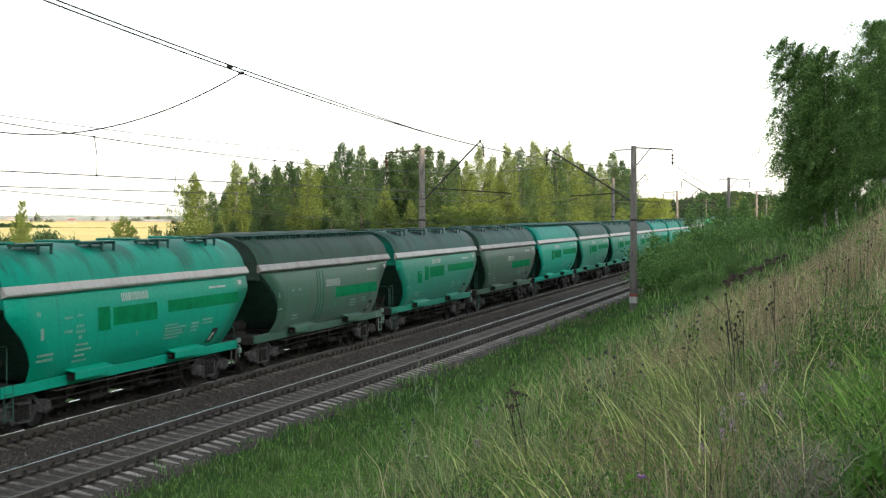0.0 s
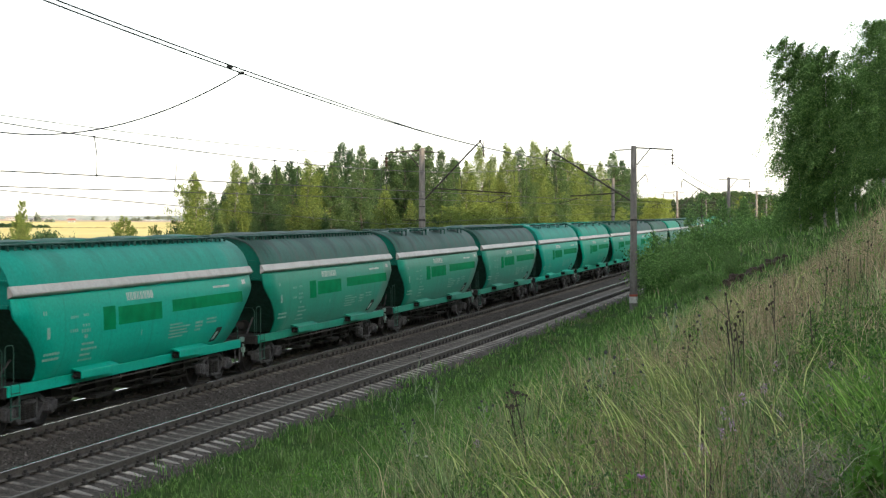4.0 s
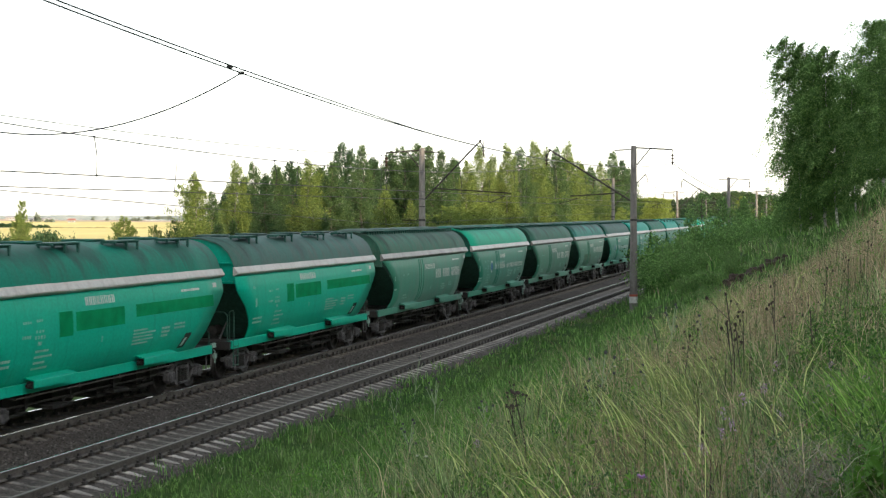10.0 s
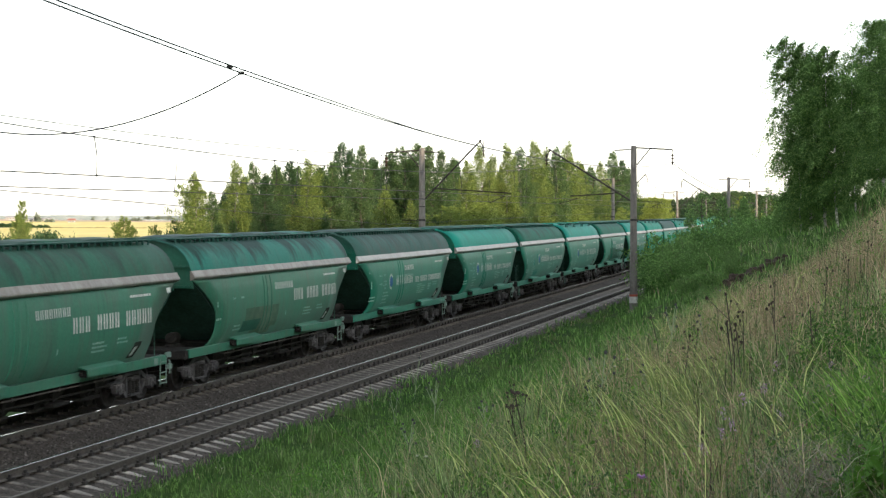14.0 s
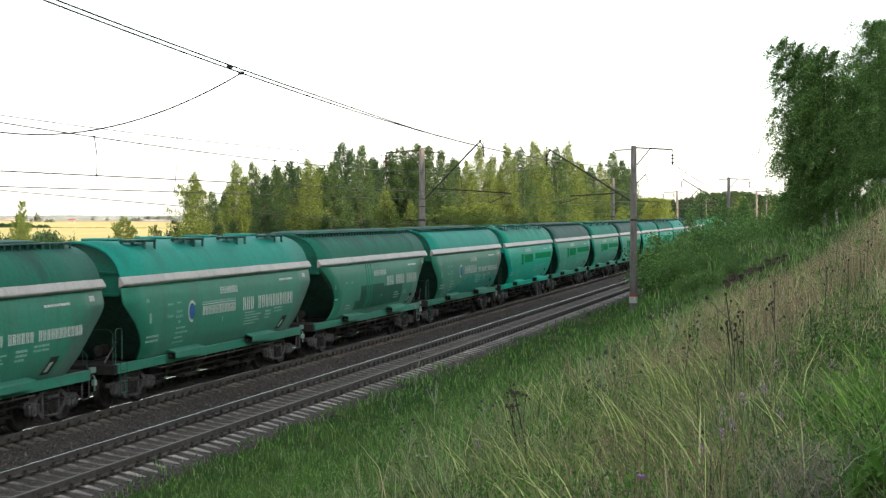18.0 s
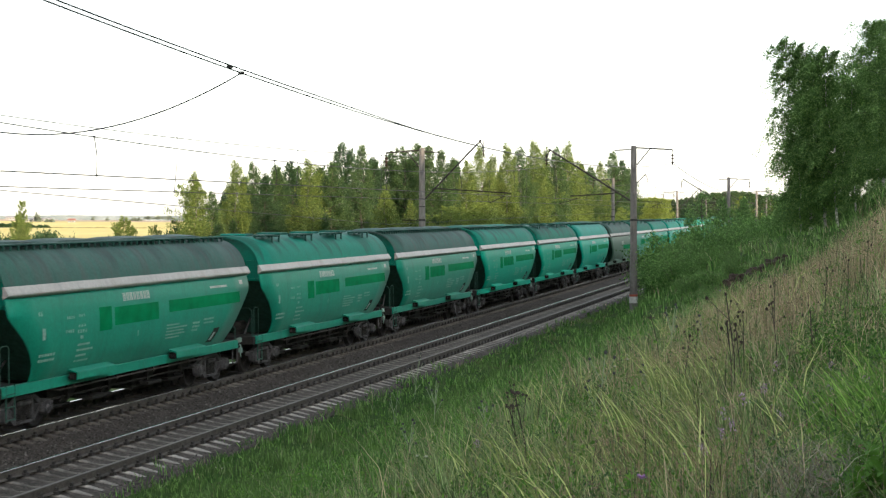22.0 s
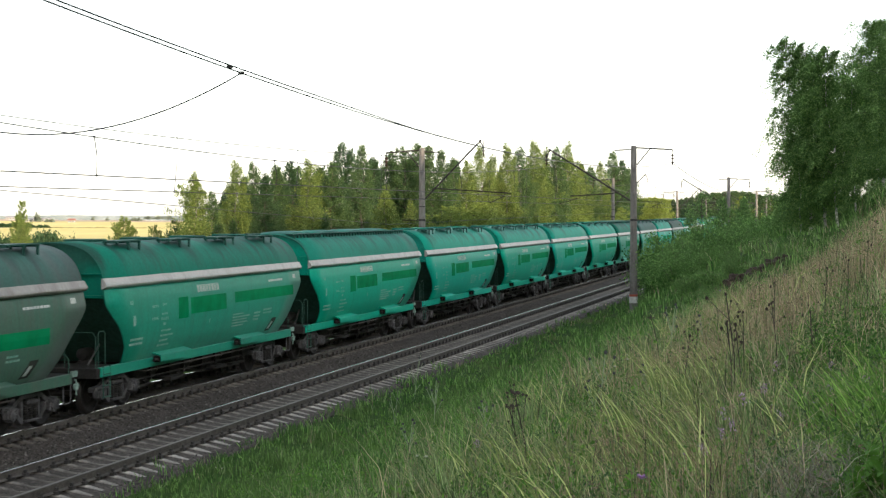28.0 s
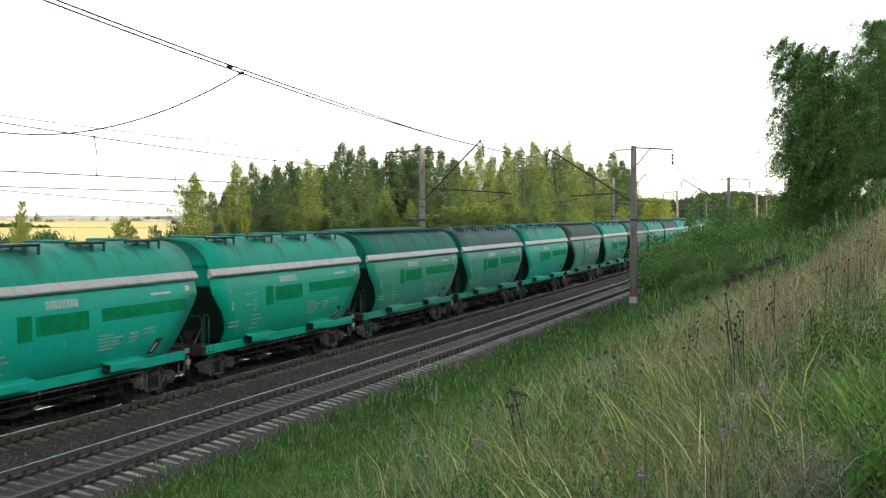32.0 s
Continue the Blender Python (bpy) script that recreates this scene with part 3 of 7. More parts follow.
def hatch_mesh(x, long):
    """A loading hatch lid: short and square, or a long low lid that stands above the walkway."""
    bm = bmesh.new()
    if long:
        # a shallow dome with rounded ends
        rows = []
        for u in (-1.26, -1.17, -0.95, -0.5, 0.0, 0.5, 0.95, 1.17, 1.26):
            drop = 0.09 * (abs(u) / 1.26) ** 6
            rows.append([bm.verts.new((x + u, v, z)) for v, z in ((-0.56, 4.215), (-0.52, 4.305 - drop), (-0.28, 4.335 - drop), (0.0, 4.345 - drop), (0.28, 4.335 - drop), (0.52, 4.305 - drop), (0.56, 4.215))])
        for p, q in zip(rows[:-1], rows[1:]):
            for j in range(6):
                bm.faces.new((p[j], q[j], q[j + 1], p[j + 1]))
        bm.faces.new(rows[0])
        bm.faces.new(list(reversed(rows[-1])))
    else:
        box(bm, x - 0.42, x + 0.42, -0.42, 0.42, 4.235, 4.30, 0.03)
    return bm


def bracket_mesh(x):
    """A short slatted step plate that hangs out over the roof's curve on legs."""
    bm = bmesh.new()
    for k in (-0.13, 0.0, 0.13):
        box(bm, x - 0.55, x + 0.86, -0.96 + k - 0.055, -0.96 + k + 0.055, 4.235, 4.265)
    for dx in (-0.48, 0.18, 0.80):
        box(bm, x + dx - 0.03, x + dx + 0.03, -1.16, -0.74, 4.195, 4.235)
        if dx > 0:
            box(bm, x + dx - 0.03, x + dx + 0.03, -1.15, -1.10, 3.99, 4.20)
        box(bm, x + dx - 0.03, x + dx + 0.03, -0.82, -0.77, 4.12, 4.20)
    return bm


def walkway_mesh(sign):
    bm = bmesh.new()
    for k in (-0.1, 0.0, 0.1):
        box(bm, -HALF + 0.15, HALF - 0.15, sign * 0.80 + k - 0.045, sign * 0.80 + k + 0.045, 4.235, 4.26)
    for x in np.linspace(-6.5, 6.5, 40):
        box(bm, x - 0.022, x + 0.022, sign * 0.80 - 0.15, sign * 0.80 + 0.15, 4.20, 4.235)
        yo = sign * 0.93
        box(bm, x - 0.022, x + 0.022, yo - 0.022, yo + 0.022, 4.07, 4.205)
    return bm


def railing_mesh(x, y, wide):
    """Hand loop at a corner; no width gives a single upright grip."""
    bm = bmesh.new()
    if not wide:
        return path_rod(bm, [(x, y, 1.16), (x, y, 2.0), (x - 0.05, y, 2.06)], 0.014)
    path_rod(bm, [(x, y, 1.2), (x, y, 2.0), (x + 0.06, y, 2.06), (x + wide - 0.06, y, 2.06), (x + wide, y, 2.0), (x + wide, y, 1.2)], 0.011)
    return bm


def ladder_mesh(x, y):
    bm = bmesh.new()
    for dx in (0.0, 0.36):
        box(bm, x + dx - 0.012, x + dx + 0.012, y - 0.012, y + 0.012, 0.42, 1.22)
    for z in (0.44, 0.72, 1.0):
        box(bm, x, x + 0.36, y - 0.03, y + 0.02, z, z + 0.02)
    return bm


def loop_mesh(x, y):
    bm = bmesh.new()
    path_rod(bm, [(x, y, 1.1), (x, y, 0.55), (x + 0.05, y, 0.5), (x + 0.3, y, 0.5), (x + 0.35, y, 0.55), (x + 0.35, y, 1.1)], 0.02)
    return bm


def platform_mesh(sign):
    bm = bmesh.new()
    a, b = sorted((sign * 5.6, sign * 6.78))
    box(bm, a, b, -1.28, 1.28, 1.12, 1.17)
    a, b = sorted((sign * 6.62, sign * 6.80))
    box(bm, a, b, -1.36, 1.36, 0.92, 1.17, 0.015)
    a, b = sorted((sign * 4.0, sign * 6.7))
    box(bm, a, b, -0.25, 0.25, 0.80, 1.10)
    return bm


def coupler_mesh(sign):
    bm = bmesh.new()
    a, b = sorted((sign * 6.7, sign * 7.22))
    box(bm, a, b, -0.10, 0.10, 0.96, 1.14, 0.02)
    a, b = sorted((sign * 7.08, sign * 7.35))
    box(bm, a, b, -0.20, 0.20, 0.90, 1.20, 0.05)
    for z0 in (0.45,):
        rod(bm, (sign * 6.8, 0.35, 0.95), (sign * 7.05, 0.3, 0.62), 0.03)
        rod(bm, (sign * 7.05, 0.3, 0.62), (sign * 7.33, 0.3, 0.72), 0.03)
    return bm


def cylinder_mesh():
    """Brake cylinder and reservoir on the end platform, with rods."""
    bm = bmesh.new()
    lathe(bm, [(0.04, -5.88), (0.13, -5.86), (0.16, -5.82), (0.155, -5.42), (0.04, -5.4)], (0, -0.45, 1.42), 14, "X")
    box(bm, -5.8, -5.45, -0.6, -0.3, 1.16, 1.26)
    return bm


def gear_mesh():
    """Brake rods and gate shafts slung under the frame."""
    bm = bmesh.new()
    rod(bm, (-4.0, -1.05, 0.62), (4.0, -1.05, 0.62), 0.03)
    rod(bm, (-3.9, 0.4, 0.7), (3.9, 0.3, 0.66), 0.035)
    for x in (-3.2, -1.1, 1.1, 3.2):
        box(bm, x - 0.05, x + 0.05, -1.1, -1.0, 0.55, 1.0)
        rod(bm, (x - 0.3, -1.0, 0.5), (x + 0.3, -1.0, 0.78), 0.03)
    box(bm, -2.2, -1.4, -1.2, -0.7, 0.42, 0.5)
    box(bm, 0.9, 1.7, -1.2, -0.7, 0.44, 0.52)
    box(bm, -4.6, 4.6, -0.2, 0.2, 0.78, 1.1)
    return bm


def cover_mesh(x, sign):
    """Hood of bent sheet over a gate drive: a sloping top and an upright lip, open below and at the ends."""
    bm = bmesh.new()
    pro = [(1.385, 1.30), (1.40, 1.325), (1.655, 1.262), (1.672, 1.245), (1.672, 1.085), (1.652, 1.085), (1.652, 1.235), (1.40, 1.297)]
    a = [bm.verts.new((x - 0.98, sign * y, z)) for y, z in pro]
    b = [bm.verts.new((x + 0.98, sign * y, z)) for y, z in pro]
    n = len(pro)
    for i in range(n):
        j = (i + 1) % n
        bm.faces.new((a[i], b[i], b[j], a[j]))
    bm.faces.new(a[::-1])
    bm.faces.new(b)
    bmesh.ops.recalc_face_normals(bm, faces=bm.faces)
    return bm


def drive_mesh(x, sign):
    """Gearbox and shaft of the gate, dark under its hood."""
    bm = bmesh.new()
    a, b = sorted((sign * 1.40, sign * 1.60))
    box(bm, x - 0.90, x - 0.60, a, b, 1.06, 1.22, 0.02)
    rod(bm, (x - 1.04, sign * 1.5, 1.14), (x + 0.92, sign * 1.5, 1.14), 0.035)
    box(bm, x + 0.62, x + 0.90, a, b, 1.08, 1.20, 0.02)
    return bm


def pipe_mesh(sign):
    bm = bmesh.new()
    y = sign * 1.34
    path_rod(bm, [(-4.25, y + 0.2, 0.90), (-4.1, y, 0.86), (4.1, y, 0.86), (4.25, y + 0.2, 0.90)], 0.022)
    for x in (-3.4, -1.2, 0.9, 3.1):
        box(bm, x - 0.03, x + 0.03, y - 0.02, y + 0.02, 0.82, 0.945)
    return bm


def end_rail_mesh(sign):
    """Rail across one end: the near-side walkway end has a high one, the other a low one."""
    bm = bmesh.new()
    x, top = (-6.66, 2.04) if sign < 0 else (6.70, 1.62)
    path_rod(bm, [(x, -1.26, 1.16), (x, -1.26, top - 0.1), (x, -1.17, top), (x, 1.17, top), (x, 1.26, top - 0.1), (x, 1.26, 1.16)], 0.012)
    for y in (-0.42, 0.42):
        rod(bm, (x, y, 1.16), (x, y, top), 0.011)
    return bm


def lever_mesh(sign):
    bm = bmesh.new()
    y = sign * 1.38
    path_rod(bm, [(6.86, sign * 0.3, 1.05), (6.86, y - sign * 0.1, 1.05), (6.84, y, 1.0), (6.84, y, 0.66)], 0.02)
    box(bm, 6.60, 6.86, y - 0.035, y + 0.035, 1.10, 1.24, 0.01)
    box(bm, 6.76, 6.90, y - 0.05, y + 0.05, 0.78, 0.93, 0.02)
    return bm


def sill_mesh(sign):
    bm = bmesh.new()
    a, b = sorted((sign * 1.26, sign * 1.39))
    box(bm, -6.62, 6.62, a, b, 0.94, 1.18, 0.012)
    return bm


def stripe_mesh(sign):
    """The rain ledge: a sloping upper face, a nose and a drip edge that stands off the side."""
    bm = bmesh.new()
    pro = [(1.545, 3.37), (1.585, 3.37), (1.675, 3.225), (1.682, 3.19), (1.655, 3.155), (1.600, 3.13), (1.545, 3.105)]
    xs = np.linspace(-HALF - 0.04, HALF + 0.04, 13)
    rows = [[bm.verts.new((x, sign * (y + 0.004 * math.sin(5.1 * x + 1.0)), z + 0.004 * math.sin(3.3 * x))) for y, z in pro] for x in xs]
    n = len(pro)
    for a, b in zip(rows[:-1], rows[1:]):
        for i in range(n):
            j = (i + 1) % n
            bm.faces.new((a[i], b[i], b[j], a[j]))
    bm.faces.new(rows[0][::-1])
    bm.faces.new(rows[-1])
    bmesh.ops.recalc_face_normals(bm, faces=bm.faces)
    return bm


def rib_mesh(x):
    """An upright pressed rib on the side sheet."""
    bm = bmesh.new()
    rows = []
    for z in np.linspace(3.04, 1.34, 15):
        y = -(skin_y(z) + 0.002)
        rows.append([bm.verts.new(p) for p in ((x - 0.035, y, z), (x - 0.012, y - 0.022, z), (x + 0.012, y - 0.022, z), (x + 0.035, y, z))])
    for a, b in zip(rows[:-1], rows[1:]):
        for i in range(3):
            bm.faces.new((a[i], b[i], b[i + 1], a[i + 1]))
    bmesh.ops.recalc_face_normals(bm, faces=bm.faces)
    for f in bm.faces:
        f.smooth = True
    return bm


def mark(bm, x0, x1, z0, z1, proud=0.005):
    """A painted rectangle that follows the side's curve."""
    n = max(1, int((z1 - z0) / 0.12))
    zs = np.linspace(z0, z1, n + 1)
    rows = [[bm.verts.new((x, -(skin_y(z) + proud), z)) for x in (x0, x1)] for z in zs]
    for a, b in zip(rows[:-1], rows[1:]):
        bm.faces.new((a[0], a[1], b[1], b[0]))
    return bm


def letters(bm, x0, x1, z0, z1, count, bold=0.55, skip=()):
    """Plain upright bars, two thin ones for each large character, one for each small."""
    w = (x1 - x0) / count
    for i in range(count):
        if i in skip:
            continue
        a = x0 + i * w
        if z1 - z0 < 0.15:
            mark(bm, a, a + bold * w, z0, z1, 0.006)
        else:
            k = 0.26 * w
            mark(bm, a + 0.06 * w, a + 0.06 * w + k, z0, z1, 0.006)
            mark(bm, a + 0.50 * w, a + 0.50 * w + k, z0, z1, 0.006)
    return bm


def notes_mesh():
    """Rows of small stencilled notes, as bars."""
    bm = bmesh.new()
    letters(bm, -5.55, -5.35, 2.66, 2.76, 2)
    mark(bm, -5.42, -5.28, 2.12, 2.38)
    for k in range(2):
        letters(bm, -5.5, -4.75, 1.74 - 0.12 * k, 1.80 - 0.12 * k, 6, 0.8)
    letters(bm, -4.3, -3.9, 2.52, 2.58, 4)
    letters(bm, -3.7, -3.4, 2.54, 2.60, 3)
    letters(bm, -4.35, -3.95, 2.20, 2.27, 4)
    letters(bm, -3.75, -3.35, 2.30, 2.36, 3)
    letters(bm, -3.8, -3.3, 2.16, 2.24, 4)
    mark(bm, -3.65, -3.5, 2.02, 2.10)
    for k, w in enumerate((0.6, 0.8, 0.5, 0.7)):
        letters(bm, -3.75, -3.75 + w, 1.86 - 0.13 * k, 1.91 - 0.13 * k, 6, 0.85)
    mark(bm, -0.62, -0.56, 1.86, 2.0)
    for k, w in enumerate((0.8, 1.3, 1.1, 1.2, 0.9)):
        letters(bm, 1.1, 1.1 + w, 1.98 - 0.085 * k, 2.02 - 0.085 * k, 8, 0.9)
    for k, w in enumerate((0.5, 0.5, 0.4)):
        letters(bm, 2.75, 2.75 + w, 1.92 - 0.1 * k, 1.98 - 0.1 * k, 3, 0.9)
    for k, w in enumerate((0.7, 0.7)):
        letters(bm, 3.5, 3.5 + w, 1.98 - 0.1 * k, 2.03 - 0.1 * k, 4, 0.9)
    return bm


def few_notes_mesh():
    """The sparser notes of the other make, as bars."""
    bm = bmesh.new()
    mark(bm, -5.30, -5.22, 2.28, 2.44)
    letters(bm, -5.32, -4.95, 1.90, 1.96, 3, 0.7)
    letters(bm, -4.1, -3.9, 2.44, 2.50, 2, 0.7)
    letters(bm, -3.5, -3.25, 2.44, 2.50, 2, 0.7)
    for k, w in enumerate((0.5, 0.7)):
        letters(bm, -3.9, -3.9 + w, 1.62 - 0.11 * k, 1.67 - 0.11 * k, 5, 0.8)
    mark(bm, 0.30, 0.36, 1.72, 1.86)
    for k, w in enumerate((0.6, 0.8, 0.7)):
        letters(bm, 2.0, 2.0 + w, 1.82 - 0.10 * k, 1.87 - 0.10 * k, 6, 0.85)
    for k, w in enumerate((0.5, 0.6)):
        letters(bm, 3.3, 3.3 + w, 1.84 - 0.10 * k, 1.89 - 0.10 * k, 4, 0.85)
    return bm


def corner_notes_mesh():
    bm = bmesh.new()
    letters(bm, 4.0, 5.2, 2.84, 2.90, 8, 0.85)
    mark(bm, 6.15, 6.4, 2.86, 2.99)
    return bm


SHARED = {}


def shared(key, make):
    if key not in SHARED:
        me = bpy.data.meshes.new(key)
        bm = make()
        bm.to_mesh(me)
        bm.free()
        SHARED[key] = me
    return SHARED[key]


PAINTED = {"side_wall", "end_wall", "sill", "gate_cover", "rib"}
ROOFED = {"roof", "hatch"}


def build_wagon(kind, shape):
    """One hopper wagon: x along the line, the side y < 0 has the lettering that shows."""
    w = tagged(new("hopper_wagon"), "green grain hopper wagon", "wagon", "wagons of the train")
    for s in (-1, 1):
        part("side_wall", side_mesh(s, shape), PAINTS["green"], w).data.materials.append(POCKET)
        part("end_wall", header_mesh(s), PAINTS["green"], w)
        part("hopper_end", slope_mesh(s, shape), POCKET, w, "grimy dark green sloping end wall, shade of the gap in its colour")
        part("stripe", stripe_mesh(s), STRIPE, w, "dirty off-white ledge under the roof")
        part("sill", sill_mesh(s), PAINTS["green"], w)
        for x in (-2.85, 2.65):
            part("gate_cover", cover_mesh(x, s), PAINTS["green"], w)
        part("end_platform", platform_mesh(s), UNDER, w, "grimy end platform and headstock")
        part("coupler", coupler_mesh(s), UNDER, w, "dark steel automatic coupler")
        if shape == "curved":
            part("railing", railing_mesh(-6.6, s * 1.3, 0.36), TUBE, w, "thin tubular hand railing")
            part("step", loop_mesh(6.25, s * 1.36), CAST, w, "bent steel stirrup step")
            part("ladder", ladder_mesh(-6.5, s * 1.38), TUBE, w)
        else:
            part("railing", railing_mesh(5.98, s * 1.34, 0.0), TUBE, w, "single upright hand grip")
            part("ladder", ladder_mesh(6.25, s * 1.38), LEVER, w, "pale steel ladder below the platform")
            part("end_plate", box(bmesh.new(), 5.85, 6.08, *sorted((s * 1.392, s * 1.40)), 0.97, 1.14), LEVER, w, "small pale plate on the sill")
        part("sill_pipe", pipe_mesh(s), PIPE, w, "thin brown pipe slung under the sill")
        if shape == "curved":
            part("end_railing", end_rail_mesh(s), TUBE, w, "tubular railing across the end platform")
        part("uncoupling_lever", lever_mesh(s), LEVER, w, "pale bent uncoupling lever")
        for x in (-2.85, 2.65):
            part("gate_drive", drive_mesh(x, s), UNDER, w, "grimy gearbox and shaft of the gate drive")
    part("roof", roof_mesh(), PAINTS["green"], w, "curved sheet roof")
    xs = (-4.75, -1.6, 1.6, 4.75)
    for x in xs:
        part("hatch", hatch_mesh(x, kind != "bracket"), PAINTS["soot"] if kind == "bracket" else PAINTS["green"], w)
    if kind == "bracket":
        for x in xs:
            part("roof_walkway", bracket_mesh(x), WALK, w, "short slatted step on brackets beside a hatch")
    else:
        for s in (-1, 1):
            part("roof_walkway", walkway_mesh(s), WALK, w, "slatted walkway along the roof")
    if shape == "slanting":
        for x in (-1.62, -1.36, -1.02):
            part("rib", rib_mesh(x), PAINTS["green"], w)
    for x in (-3.3, -1.1, 1.1, 3.3):
        part("funnel", funnel_mesh(x), UNDER, w, "grimy discharge funnel")
    part("brake_gear", gear_mesh(), UNDER, w, "grimy brake rods and gate shafts")
    if shape == "curved":
        part("brake_rod", rod(bmesh.new(), (-6.4, -0.9, 1.2), (-5.0, -0.6, 1.75), 0.03), CAST, w)
    part("brake_cylinder", cylinder_mesh(), SPRING, w, "dark brake cylinder on the end platform")
    part("air_tank", lathe(bmesh.new(), [(0.08, -6.26), (0.17, -6.2), (0.17, -5.36), (0.08, -5.3)], (0, 0.45, 1.38), 12, "X"), SPRING, w, "dark air tank on the end platform")
    for x in (-5.25, 5.25):
        bogie = part("bogie", shared("bolster", bolster_mesh), UNDER, w, "three-piece cast steel bogie")
        bogie.location = (x, 0, 0)
        for s in (-1, 1):
            part("side_frame", shared("side_frame%d" % s, lambda: frame_side_mesh(s)), CAST, bogie)
            for x1 in (-0.2, 0.0, 0.2):
                if s < 0:
                    part("spring", shared("spring%g" % x1, lambda: spring_mesh(x1, s)), SPRING, bogie, "dark coil spring")
        for dx in (-0.925, 0.925):
            ws = part("wheelset", shared("wheelset", wheelset_mesh), TREAD, bogie, "solid steel wheels on one axle")
            ws.location = (dx, 0, 0.4785)
    return w


def recolour(w, body, roof, kind_of):
    for o in w.children_recursive:
        kind = o.name.split(".")[0]
        if kind == "stripe" and body in ("dark", "faded", "pale", "worn"):
            o.material_slots[0].link = "OBJECT"
            o.material_slots[0].material = STRIPE_DIRTY
        if kind in PAINTED or kind in ROOFED:
            # end walls wear the darker roof paint: grime, and the gap's shade as colour
            o.material_slots[0].link = "OBJECT"
            o.material_slots[0].material = ROOFS["green"] if kind == "hatch" and kind_of != "b" and roof in ("fresh", "teal", "bright") else ROOFS[roof] if kind in ROOFED else ROOFS["faded" if body == "worn" else body] if kind == "end_wall" else PAINTS[body]


def number_mesh(x0, x1, z0, z1):
    return letters(bmesh.new(), x0, x1, z0, z1, 8, 0.5)


def panels_mesh(spec):
    bm = bmesh.new()
    for x0, x1, z0, z1 in spec:
        mark(bm, x0, x1, z0, z1)
    return bm


def patchwork_mesh():
    """A repainted area with a stepped upper edge."""
    bm = bmesh.new()
    for x0, x1, z0, z1 in ((-2.35, 0.55, 1.42, 2.28), (0.55, 3.1, 1.42, 2.16), (-2.9, -2.35, 1.42, 1.75)):
        mark(bm, x0, x1, z0, z1)
    return bm


def slant_mesh(spec, proud=0.006):
    """Marks that lean with the end of the side."""
    bm = bmesh.new()
    for x0, x1, z0, z1 in spec:
        rows = [[bm.verts.new((x + 0.55 * (z - z0), -(skin_y(z) + proud), z)) for x in (x0, x1)] for z in np.linspace(z0, z1, 5)]
        for a, b in zip(rows[:-1], rows[1:]):
            bm.faces.new((a[0], a[1], b[1], b[0]))
    return bm


def repaint_mesh():
    """One sheet of newer paint with a wavy upper edge."""
    bm = bmesh.new()
    cols = []
    for i in range(27):
        x = -3.4 + 0.35 * i
        top = 1.28 + 0.85 * math.sin(min(1.0, 0.08 + i / 12) * 1.45) + 0.09 * math.sin(i * 2.4) - 0.012 * i
        cols.append([bm.verts.new((x, -(skin_y(z) + 0.005), z)) for z in np.linspace(1.28, top, 8)])
    for a, b in zip(cols[:-1], cols[1:]):
        for j in range(7):
            bm.faces.new((a[j], b[j], b[j + 1], a[j + 1]))
    return bm


def emblem_mesh(rings):
    bm = bmesh.new()
    n = 20
    c = Vector((-2.75, 0, 2.28))
    for r0, r1, a0, a1 in rings:
        for i in range(n):
            p = (a0 + (a1 - a0) * i / n) * 2 * math.pi
            q = (a0 + (a1 - a0) * (i + 1) / n) * 2 * math.pi
            vs = []
            for r, w in ((r0, p), (r1, p), (r1, q), (r0, q)):
                z = c.z + r * math.sin(w)
                vs.append(bm.verts.new((c.x + r * math.cos(w) * 0.92, -(skin_y(z) + 0.006), z)))
            if r0 == 0:
                bm.verts.remove(vs.pop(3))
            bm.faces.new(vs)
    return bm


